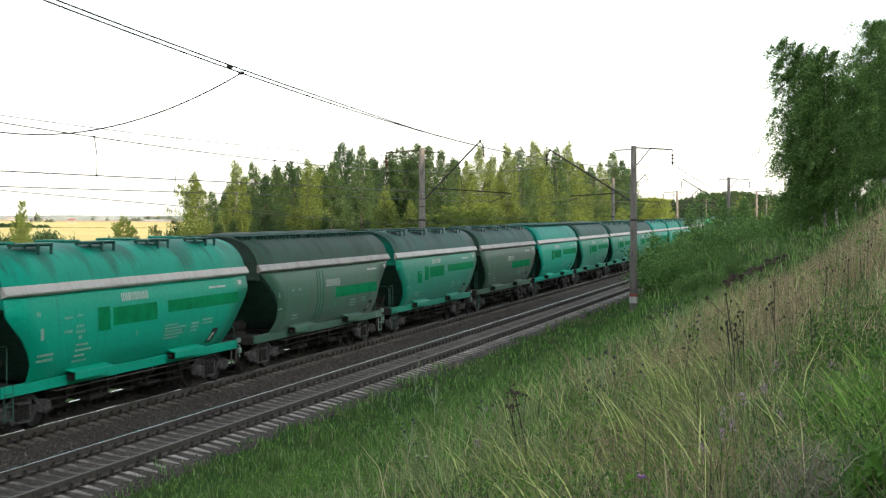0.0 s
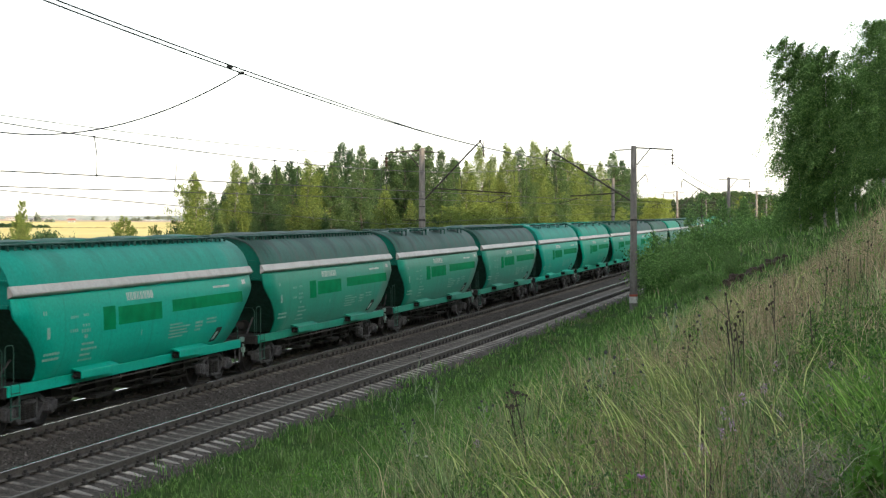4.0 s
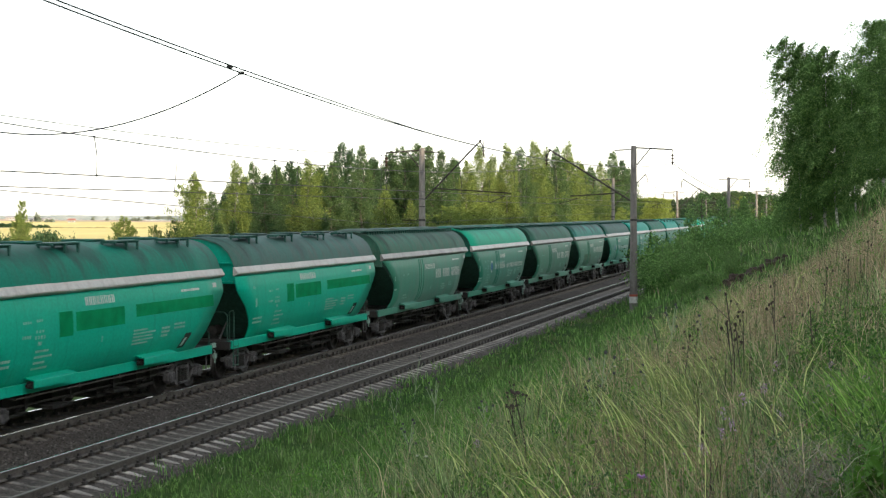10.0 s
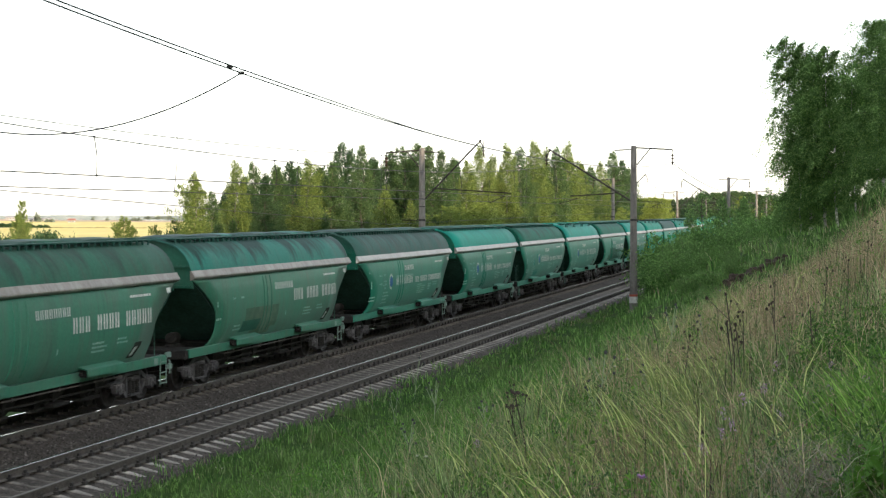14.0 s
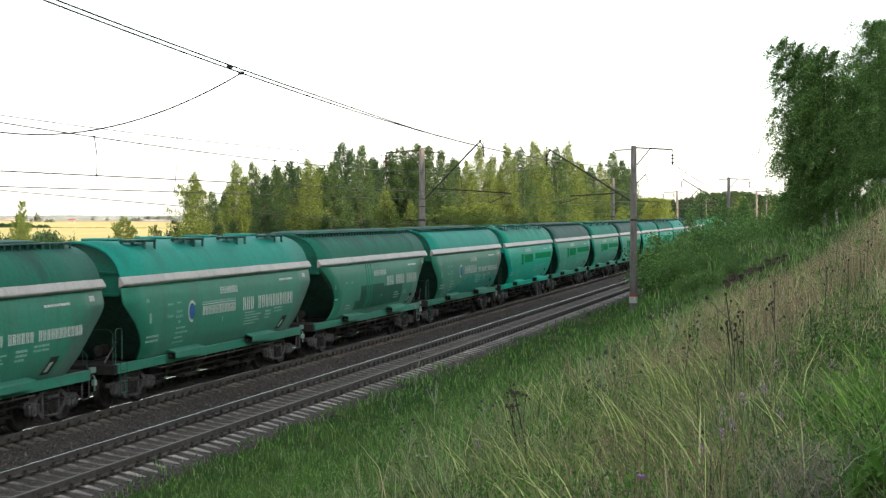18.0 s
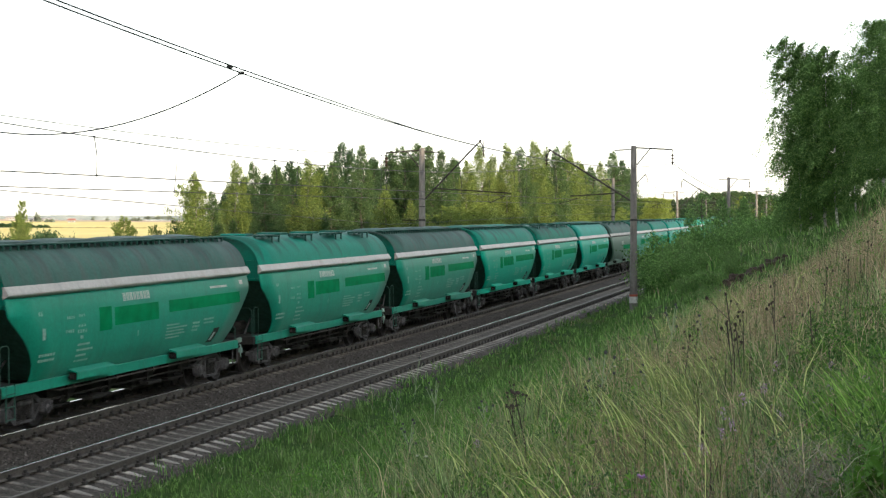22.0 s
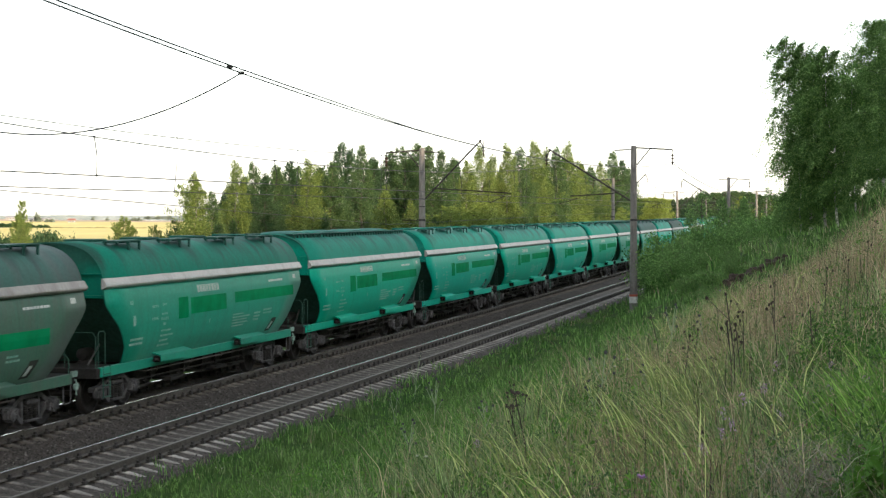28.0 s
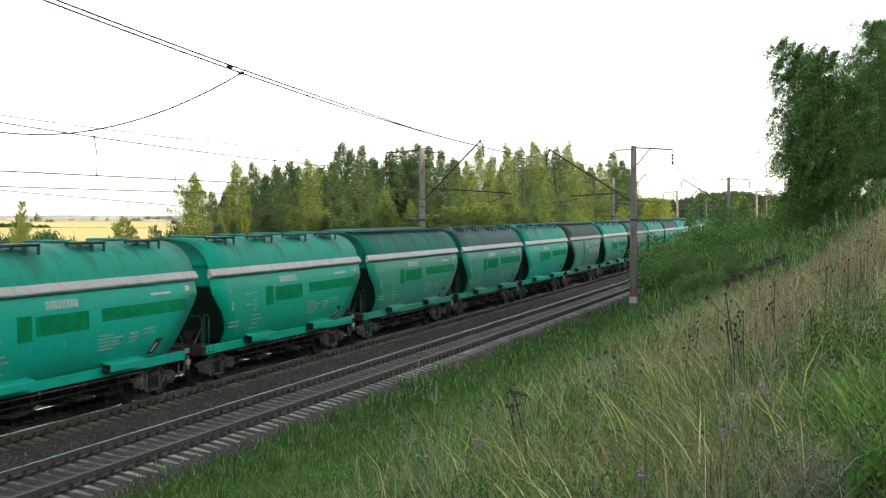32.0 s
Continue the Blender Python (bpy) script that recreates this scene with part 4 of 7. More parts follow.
def dress(w, marks):
    """The painted marks of one wagon."""
    ahead = 0.9 if "Z" in marks else 0.0
    if "P" in marks:
        for key, spec in (("p1", (-2.70, -2.06, 2.13, 2.70)), ("p2", (-1.91, 0.58, 2.215, 2.66)), ("p3", (1.22, 6.09, 2.345, 2.66))):
            part("panel", shared(key, lambda: panels_mesh([spec])), PANEL, w, "darker green painted panel")
        tagged(part("number", shared("number_a", lambda: number_mesh(-1.40, 0.14, 2.78, 2.98)), WHITE, w, "white running number as plain bars"), kind="stuff")
    if "E" in marks:
        part("panel", shared("p0", lambda: panels_mesh([(-3.83, -3.17, 2.05, 2.54)])), PANEL, w, "darker green painted panel")
    if "O" in marks:
        part("panel", shared("p4", lambda: panels_mesh([(0.25, 5.1, 2.02, 2.38)])), PANEL, w, "darker green painted panel")
        tagged(part("number", shared("number_b", lambda: number_mesh(-0.75, 0.78, 2.44, 2.68)), WHITE, w, "white running number as plain bars"), kind="stuff")
    if "B" in marks:
        tagged(part("number", shared("number_c", lambda: number_mesh(-0.70, 0.93, 2.58, 2.79)), WHITE, w, "white running number as plain bars"), kind="stuff")
        tagged(part("lettering", shared("text_b", lambda: letters(bmesh.new(), 0.97, 5.20, 2.155, 2.53, 14, 0.62, (3, 8))), WHITE, w, "white owner's lettering as plain bars"), kind="stuff")
    if "S" in marks or "T" in marks:
        tagged(part("number", shared("number_d", lambda: number_mesh(-0.75, 0.57, 2.655, 2.855)), WHITE, w, "white running number as plain bars"), kind="stuff")
        for old in [o for o in w.children if o.name.split(".")[0] == "number"]:
            old.location.x = ahead
        em = part("emblem", shared("emblem", lambda: emblem_mesh(((0.0, 0.21, 0, 1),))), BLUE, w, "round blue disc of the emblem")
        part("ring", shared("emblem_ring", lambda: emblem_mesh(((0.225, 0.30, 0.10, 0.80),))), WHITE, em, "white open ring round the disc")
        tagged(part("lettering", shared("text_s", lambda: mark(letters(bmesh.new(), -2.05, 0.37, 2.12, 2.38, 11, 0.66), -2.05, 0.37, 2.41, 2.43, 0.006)), WHITE, w, "white owner's lettering as plain bars"), kind="stuff")
        tagged(part("lettering", shared("text_s2", lambda: letters(bmesh.new(), -2.05, 0.37, 2.45, 2.50, 14, 0.7)), FAINT, w, "worn white lettering as plain bars"), kind="stuff")
        if "S" in marks:
            tagged(part("lettering", shared("text_e", lambda: letters(bmesh.new(), 0.75, 4.82, 2.11, 2.35, 22, 0.64, (3, 10))), WHITE, w, "white owner's lettering as plain bars"), kind="stuff")
        else:
            tagged(part("lettering", shared("text_t", lambda: letters(bmesh.new(), 0.9, 5.15, 2.08, 2.46, 14, 0.62, (3,))), WHITE, w, "white owner's lettering as plain bars"), kind="stuff")
        for o in w.children:
            if o.name.split(".")[0] in ("emblem", "lettering"):
                o.location.x = ahead
    if "Q" in marks:
        part("repaint", shared("patch_q", repaint_mesh), AQUA, w, "fresh blue-green repainted area")
    if "U" in marks:
        part("repaint", shared("patch_u", lambda: panels_mesh([(-3.1, -0.35, 1.45, 2.12), (-2.4, -0.75, 1.25, 1.45)])), TAUPE, w, "faded brownish area on the side")
        part("repaint", shared("patch_u2", lambda: slant_mesh([(-3.40, -1.95, 1.42, 1.75)], 0.009)), BOTTLE, w, "small fresh green repaint")
    if "V" in marks:
        for key, spec in (("v1", (-2.58, -2.0, 2.28, 2.60)), ("v2", (-3.51, -3.06, 2.0, 2.26)), ("v3", (-3.3, -2.0, 1.38, 1.72))):
            part("repaint", shared("patch_" + key, lambda: panels_mesh([spec])), AQUA, w, "small blue-green touched-up spot")
    if "R" in marks:
        part("repaint", shared("patch_r", patchwork_mesh), BOTTLE, w, "darker bottle-green repainted area")
    tagged(part("small_print", shared("small_print", notes_mesh) if marks == "P" or "S" in marks or "T" in marks else shared("few_notes", few_notes_mesh), FAINT, w, "small worn white stencilled notes as bars"), kind="stuff")
    tagged(part("small_print", shared("corner_notes", corner_notes_mesh), WHITE if "B" not in marks else FAINT, w, "small white notes near the corner"), kind="stuff")
    if "N" not in marks:
        rp = part("rust_patch", shared("rust", lambda: slant_mesh([(4.12, 4.52, 1.30, 1.70)])), RUST, w, "rusted dark patch low on the side")
        part("chalk_mark", shared("chalk", lambda: slant_mesh([(4.24, 4.40, 1.36, 1.58)], 0.009)), WHITE if "P" in marks else RUST, rp, "pale paint mark on the dark patch")


# body, roof, roof kind, marks; from the wagon ahead of the first one seen
CONSIST = """green soot b P|bright bright b P|worn faded v O|green soot b PE|faded soot b O|teal teal w P|green soot w P|green soot b P|green soot w P
teal teal b P|bright bright b P|bright green b P|bright soot b P|pale pale v BN|moss fresh v S|dark dark v B|dark dusty v BU|moss soot v S
moss teal v S|moss moss w SZV|moss teal b T|moss moss v BR|moss teal w SQZ|teal bright b P|green soot w P|green dulled b P|green soot w P
bright dulled w P|bright green b P|teal teal w P|faded soot b O|green green b P|bright dulled w P|teal bright b P|bright bright b P|teal bright b P
bright bright b P|green green w P|green soot b P|teal bright b P|pale faded v B|green bright b P|faded soot v O|bright bright b P|green soot b P
teal teal b P|faded soot v O|green green b P|bright soot w P"""
LOOKS = {"dulled": "dulled dusty green", "worn": "grimy grey-green", "dusty": "dusty grey-teal", "moss": "dull moss-green", "fresh": "clean bright green", "bright": "clean bright green", "teal": "bright blue-green", "green": "weathered mid-green", "dark": "dirty dark green", "faded": "faded grey-green", "pale": "pale chalky green", "soot": "sooty grey"}
WAGONS = []


def build_train():
    models = {"b": build_wagon("bracket", "curved"), "w": build_wagon("walkway", "curved"), "v": build_wagon("walkway", "slanting")}
    used = set()
    rows = [r.split() for r in CONSIST.replace("\n", "|").split("|")]
    for i, (body, roof, kind, marks) in enumerate(rows):
        w = models[kind] if kind not in used else copy_thing(models[kind], Matrix.Identity(4))
        used.add(kind)
        WAGONS.append((i - 1, w))
    # dressed only after all plain copies stand
    for (i, w), (body, roof, kind, marks) in zip(WAGONS, rows):
        recolour(w, body, roof, kind)
        dress(w, marks)
        tail = {"P": "darker panels", "O": "one dark panel bar", "B": "white lettering", "S": "emblem, lettering", "T": "emblem, bold lettering"}[marks[0]]
        tagged(w, "%s hopper wagon, %s roof, %s" % (LOOKS[body], LOOKS[roof], tail), "wagon", "wagons of the train")


build_train()


def gone(t):
    """Wagon lengths that the train has moved by t seconds."""
    return -0.0037 + 0.98311 * t + 0.0030712 * t * t - 1.13e-5 * t ** 3 + 0.00076 * max(0.0, t - 27.0) ** 2


def motions():
    front, rear = [], []
    for f in range(0, 961):
        t = f / 30.0
        turn = -math.degrees(gone(t) * PITCH_W / 0.4785)
        front.append((t, pose(-0.925, 0, 0.4785, 0, turn, 0)))
        rear.append((t, pose(0.925, 0, 0.4785, 0, turn, 0)))
    first = {}
    for i, w in WAGONS:
        rows = []
        for k in range(33):
            s = 43.303 - HALF + PITCH_W * (i - gone(float(k)))
            rows.append((float(k), on_line(s, GAP, 0.0)))
        walk(w, rows)
        for bogie in w.children:
            if not bogie.name.startswith("bogie"):
                continue
            for ws in bogie.children:
                if ws.name.startswith("wheelset"):
                    side = "front" if ws.location.x < 0 else "rear"
                    if side not in first:
                        walk(ws, front if side == "front" else rear)
                        first[side] = ws
                    else:
                        # all wheels of the train turn alike
                        ws.rotation_mode = "QUATERNION"
                        ws.animation_data_create()
                        ws.animation_data.action = first[side].animation_data.action
                        ws.animation_data.action_slot = first[side].animation_data.action_slot


# ---- overhead line ----
POLE_S = [80.3 + 74.0 * k for k in range(-3, 6)]
POLE_NEAR, POLE_FAR = -4.05, 7.275
REDW = surface("red_band", [(0.3, (0.30, 0.07, 0.05)), (0.7, (0.42, 0.10, 0.07))], 5, 0.8)
WHITEW = surface("white_band", [(0.3, (0.50, 0.48, 0.45)), (0.7, (0.68, 0.66, 0.62))], 5, 0.8)


def insulator(bm, x, y, z_top, length):
    """A string of bell insulators hanging from z_top."""
    n = max(3, int(length / 0.16))
    prof = []
    for k in range(n):
        h = z_top - length * (k + 0.15) / n
        prof += [(0.025, h + 0.02), (0.085, h), (0.10, h - 0.035), (0.03, h - 0.05)]
    lathe(bm, [(0.02, z_top)] + prof + [(0.02, z_top - length)], (x, y, 0), 9)
    return bm


def build_pole(side):
    """A tapered concrete mast; y > 0 points to the far side. side -1: mast on the near side."""
    to = -side                     # towards the tracks along y
    pole = tagged(new("catenary_pole"), "weathered concrete railway mast with steel cantilever and brackets", "pole", "masts of the overhead line")
    bm = bmesh.new()
    lathe(bm, [(0.215, -1.6), (0.21, 0.0), (0.185, 3.0), (0.16, 6.5), (0.145, 8.42), (0.12, 8.45)], n=18)
    for f in bm.faces:
        f.smooth = len(f.verts) == 4
    part("shaft", bm, POLE_MAT, pole)
    bm = lathe(bmesh.new(), [(0.213, 0.32), (0.217, 0.33), (0.215, 0.64), (0.211, 0.65)], n=18)
    part("white_band", bm, WHITEW, pole, "white painted band near the foot")
    bm = lathe(bmesh.new(), [(0.212, 0.66), (0.216, 0.67), (0.215, 0.76), (0.210, 0.77)], n=18)
    part("red_band", bm, REDW, pole, "red painted band near the foot")
    reach = 4.45 if side < 0 else 3.25
    root, tip_z = (5.62, 8.32) if side < 0 else (5.75, 8.85)
    bm = rod(bmesh.new(), (0, to * 0.17, root), (0, to * reach, tip_z), 0.045, 8)
    bm = rod(bm, (0, to * (reach - 0.1), tip_z), (0, to * (reach + 0.12), tip_z - 0.38), 0.035, 6)
    rod(bm, (0, to * (reach + 0.12), tip_z - 0.05), (0, to * (reach + 0.12), tip_z - 0.4), 0.02, 6)
    cant = part("cantilever", bm, STEEL, pole, "sloping steel tube reaching over the track")
    part("insulator", insulator(bmesh.new(), 0, to * (reach + 0.12), tip_z - 0.36, 0.52), GLAZE, cant, "brown insulator string")
    y0 = 0.55 if side > 0 else 0.75
    z0 = root + (tip_z - root) * (y0 / reach)
    if side < 0:
        bm = rod(bmesh.new(), (0, to * 1.15, 5.98), (0, to * 3.30, 5.86), 0.036, 6)
        rod(bm, (0, to * y0, z0), (0, to * 1.15, 5.98), 0.03, 6)
        rod(bm, (0, to * 2.95, 5.88), (0, to * 2.95, 5.72), 0.02)
        rod(bm, (0, to * 2.95, 5.74), (0, to * 3.95, 5.45), 0.024)
    else:
        bm = rod(bmesh.new(), (0, to * 0.95, 6.28), (0, to * 4.85, 6.02), 0.036, 6)
        rod(bm, (0, to * y0, z0), (0, to * 0.95, 6.28), 0.03, 6)
        rod(bm, (0, to * 4.5, 6.04), (0, to * 4.5, 5.84), 0.02)
        rod(bm, (0, to * 4.5, 5.86), (0, to * 3.7, 5.52), 0.024)
    part("registration_arm", bm, STEEL, pole, "thin arm that steadies the contact wire")
    # bracket on the field side and a short one over the tracks
    bm = rod(bmesh.new(), (0, -to * 0.12, 8.34), (0, -to * 2.0, 8.22), 0.042)
    rod(bm, (0, -to * 0.16, 7.45), (0, -to * 0.85, 8.28), 0.032)
    rod(bm, (0, -to * 2.0, 8.22), (0, -to * 2.0, 7.95), 0.018)
    br = part("bracket", bm, STEEL, pole, "steel bracket on the field side")
    part("insulator", insulator(bmesh.new(), 0, -to * 2.0, 7.98, 0.55), GLAZE, br, "brown insulator string")
    part("short_bracket", rod(bmesh.new(), (0, to * 0.1, 8.25), (0, to * 1.0, 8.22), 0.036), STEEL, pole)
    bm = lathe(bmesh.new(), [(0.176, 4.55), (0.196, 4.56), (0.196, 4.66), (0.176, 4.67)], n=16)
    box(bm, -0.04, 0.04, min(0.15 * -to, 1.1 * -to), max(0.15 * -to, 1.1 * -to), 4.58, 4.63)
    part("clamp", bm, STEEL, pole, "steel clamp ring with a stub arm")
    if side > 0:
        bm = bmesh.new()
        for z in (5.3, 5.7):
            lathe(bm, [(0.165, z), (0.185, z + 0.01), (0.185, z + 0.05), (0.165, z + 0.06)], n=14)
        part("clamp", bm, STEEL, pole, "steel clamp rings")
    return pole


def build_poles():
    for side, off in ((-1, POLE_NEAR), (1, POLE_FAR)):
        p = build_pole(side)
        p.matrix_basis = on_line(POLE_S[0], off, -0.02)
        for k, s in enumerate(POLE_S[1:]):
            m = on_line(s, off, -0.02 - 0.25 * max(0, k - 3)) @ pose(0, 0, 0, 0.3 * math.sin(3.1 * k), 0.35 * math.cos(2.3 * k), 0)
            copy_thing(p, m)


build_poles()


def span_z(s, low, high):
    """Height of a hung wire: high at the masts, low between them."""
    u = ((s - POLE_S[0]) / 74.0) % 1.0
    return low + (high - low) * (2 * u - 1) ** 2


def wire_mesh(points, r, n=5):
    """A thin tube through points."""
    pts = [Vector(p) for p in points]
    verts, faces = [], []
    for i, p in enumerate(pts):
        d = (pts[min(i + 1, len(pts) - 1)] - pts[max(i - 1, 0)]).normalized()
        u = d.cross(Vector((0, 0, 1))).normalized()
        v = u.cross(d)
        for k in range(n):
            w = 2 * math.pi * k / n
            verts.append(p + r * (math.cos(w) * u + math.sin(w) * v))
    for i in range(len(pts) - 1):
        for k in range(n):
            j = (k + 1) % n
            faces.append((i * n + k, i * n + j, (i + 1) * n + j, (i + 1) * n + k))
    return mesh_from("wire", verts, faces, [WIRE])


WIRE_S = np.unique(np.concatenate([np.arange(-200, 0, 6.0), np.arange(0, 160, 1.5), np.arange(160, 450, 5.0)]))


def along(off, zf, r):
    x, y = plan(WIRE_S, np.full_like(WIRE_S, off))
    return wire_mesh([(a, b, zf(s)) for a, b, s in zip(x, y, WIRE_S)], r)


def build_catenary(off, off_m, low, high, contact, first, r):
    c = tagged(new("overhead_line"), "messenger and contact wire joined by droppers over a track", "overhead wires", "overhead wires")
    part("messenger_wire", along(off_m, lambda s: span_z(s, low, high), r), None, c)
    part("contact_wire", along(off, lambda s: contact, r), None, c)
    for s in np.arange(first - 10.2 * 12, 260, 10.2):
        x, y = plan(s, off)
        xm, ym = plan(s, off_m)
        zt = float(span_z(s, low, high))
        bm = path_rod(bmesh.new(), [(float(x), float(y), contact), (float(x) * 0.5 + float(xm) * 0.5 + 0.03, float(y) * 0.5 + float(ym) * 0.5, (zt + contact) / 2), (float(xm), float(ym), zt)], 0.012, 4)
        for px, py, z in ((float(x), float(y), contact), (float(xm), float(ym), zt)):
            box(bm, px - 0.02, px + 0.02, py - 0.03, py + 0.03, z - 0.02, z + 0.03)
        part("dropper", bm, WIRE, c)


build_catenary(0.0, 0.05, 6.35, 7.45, 5.725, 28.95, 0.0125)
build_catenary(GAP, GAP - 0.1, 7.14, 8.05, 5.58, 41.8, 0.0127)


def build_feeder():
    """A pair of bare feeder cables on the field side brackets, and the slack jumper from it to the messenger."""
    off = POLE_NEAR - 2.0
    zf = lambda s: float(span_z(s, 6.55, 7.5)) if s > 43.3 else 6.55 + 1.55 * ((s - 43.3) / 37.0) ** 2
    for k, (dz, do) in enumerate(((0.0, 0.0), (0.05, -0.02))):
        tagged(new("feeder_cable", along(off + do, lambda s: zf(s) + dz * (1 if s < 26 else max(0.0, 1 - (s - 26) / 6)), 0.0118)), "bare twin feeder cable hung beside the masts", "cable", "overhead wires")
    s = 21.95
    x0, y0 = (float(v) for v in plan(s, off))
    x1, y1 = (float(v) for v in plan(22.6, 0.05))
    a, b = Vector((x0, y0, zf(s))), Vector((x1, y1, float(span_z(22.6, 6.35, 7.45))))
    pts = []
    for i in range(25):
        u = i / 24
        p = a.lerp(b, u)
        p.z -= 4 * 0.66 * u * (1 - u)
        pts.append(p)
    j = tagged(new("jumper_cable", wire_mesh(pts, 0.0122)), "slack jumper cable between feeder and messenger wire", "cable", "overhead wires")
    bm = bmesh.new()
    box(bm, -0.045, 0.045, -0.02, 0.02, -0.025, 0.025, 0.006)
    c = part("clamp", bm, STEEL, j, "bolted cable clamp")
    c.location = a
    c = part("clamp", c.data, STEEL, j, "bolted cable clamp")
    x2, y2 = plan(21.5, off)
    c.location = (float(x2), float(y2), zf(21.5) + 0.03)
    x, y = plan(WIRE_S, np.full_like(WIRE_S, POLE_FAR + 1.9))
    lo = [(a_, b_, float(np.interp(s_, [-68, 6.3, 80.3, 154.3, 400], [4.6, 6.75, 4.35, 4.9, 4.6]))) for a_, b_, s_ in zip(x, y, WIRE_S)]
    tagged(new("line_wire", wire_mesh(lo, 0.0123)), "thin bare wire strung along the far masts", "cable", "overhead wires")


build_feeder()


# ---- sleepers ----
def sleeper_mesh():
    """A concrete sleeper with tapered ends, sunk middle and rail clips."""
    bm = bmesh.new()
    sec = [(-1.36, -0.36, 0.07), (-1.34, -0.30, 0.075), (-0.95, -0.205, 0.085), (-0.66, -0.205, 0.085), (-0.25, -0.285, 0.065), (0.25, -0.285, 0.065), (0.66, -0.205, 0.085), (0.95, -0.205, 0.085), (1.34, -0.29, 0.075), (1.36, -0.36, 0.07)]
    rings = []
    for y, z, w in sec:
        rings.append([bm.verts.new(v) for v in ((-w - 0.02, y, -0.4), (-w, y, z - 0.015), (-w + 0.02, y, z), (w - 0.02, y, z), (w, y, z - 0.015), (w + 0.02, y, -0.4))])
    for a, b in zip(rings[:-1], rings[1:]):
        for i in range(5):
            bm.faces.new((a[i], b[i], b[i + 1], a[i + 1]))
    bm.faces.new(rings[0])
    bm.faces.new(rings[-1][::-1])
    bmesh.ops.recalc_face_normals(bm, faces=bm.faces)
    n0 = len(bm.faces)
    for y in (-0.796, 0.796):
        for s in (-1, 1):
            box(bm, -0.06, 0.06, y + s * 0.10 - 0.045, y + s * 0.10 + 0.045, -0.21, -0.135)
            box(bm, -0.03, 0.03, y + s * 0.10 - 0.025, y + s * 0.10 + 0.025, -0.135, -0.075)
    bm.faces.ensure_lookup_table()
    for f in bm.faces[n0:]:
        f.material_index = 1
    return bm


def sleeper_tone(name, lo, hi):
    m, n, l, b = mat(name, 0.92)
    info = n.new("ShaderNodeObjectInfo")
    co = n.new("ShaderNodeTexCoord").outputs["Object"]
    a = tex(n, "ShaderNodeTexNoise", l, co, Scale=4.0, Detail=7.0, Roughness=0.7)
    c = ramp(n, l, a.outputs[0], [(0.35, lo), (0.65, hi)])
    xyz = n.new("ShaderNodeSeparateXYZ")
    l.new(co, xyz.inputs[0])
    ab = n.new("ShaderNodeMath")
    ab.operation = "ABSOLUTE"
    l.new(xyz.outputs[1], ab.inputs[0])
    # oil and brake dust between and about the rails; the ends stay pale
    oil = ramp(n, l, ab.outputs[0], [(0.30, (0.62, 0.60, 0.57)), (0.62, (0.76, 0.74, 0.71)), (0.78, (0.34, 0.30, 0.27)), (0.95, (1.3, 1.3, 1.28))])
    c2 = mixed(n, l, 1.0, c.outputs[0], oil.outputs[0], "MULTIPLY")
    r = ramp(n, l, info.outputs["Random"], [(0.0, (0.65, 0.63, 0.6)), (1.0, (1.15, 1.14, 1.12))])
    l.new(mixed(n, l, 1.0, c2, r.outputs[0], "MULTIPLY"), b.inputs["Base Color"])
    bumped(n, l, b, a.outputs[0], 0.4, 0.01)
    return m


SLEEPER = sleeper_tone("sleeper_concrete_worn", (0.13, 0.12, 0.112), (0.34, 0.325, 0.30))
SLEEPER_DIRTY = sleeper_tone("sleeper_concrete_dirty", (0.070, 0.062, 0.055), (0.145, 0.130, 0.116))


def build_sleepers(track, centre, material, lo, hi):
    me = bpy.data.meshes.new("sleeper")
    bm = sleeper_mesh()
    bm.to_mesh(me)
    bm.free()
    me.materials.append(material)
    me.materials.append(STEEL)
    rnd = random.Random(5)
    co = np.array([v.co[:] for v in me.vertices])
    fs = [tuple(p.vertices) for p in me.polygons]
    fi = [p.material_index for p in me.polygons]
    verts, faces, idx = [], [], []
    for k in range(-300, 900):
        s = k * 0.545
        if lo <= s <= hi:
            o = new("sleeper", me)
            o.parent = track
            o.matrix_basis = on_line(s + rnd.uniform(-0.015, 0.015), centre + rnd.uniform(-0.02, 0.02), 0.0) @ pose(0, 0, 0, 0, 0, rnd.uniform(-0.8, 0.8))
        elif s > -60:
            m = np.array(on_line(s, centre, 0.0))
            base = len(verts)
            verts += (co @ m[:3, :3].T + m[:3, 3]).tolist()
            faces += [tuple(base + i for i in f) for f in fs]
            idx += fi
    o = new("sleepers", mesh_from("sleepers", verts, faces, [material, STEEL], idx))
    o.parent = track
    tagged(o, kind="stuff")


def sleepers():
    build_sleepers(track_near, 0.0, SLEEPER, 16.0, 178.0)
    build_sleepers(track_far, GAP, SLEEPER_DIRTY, 24.0, 110.0)


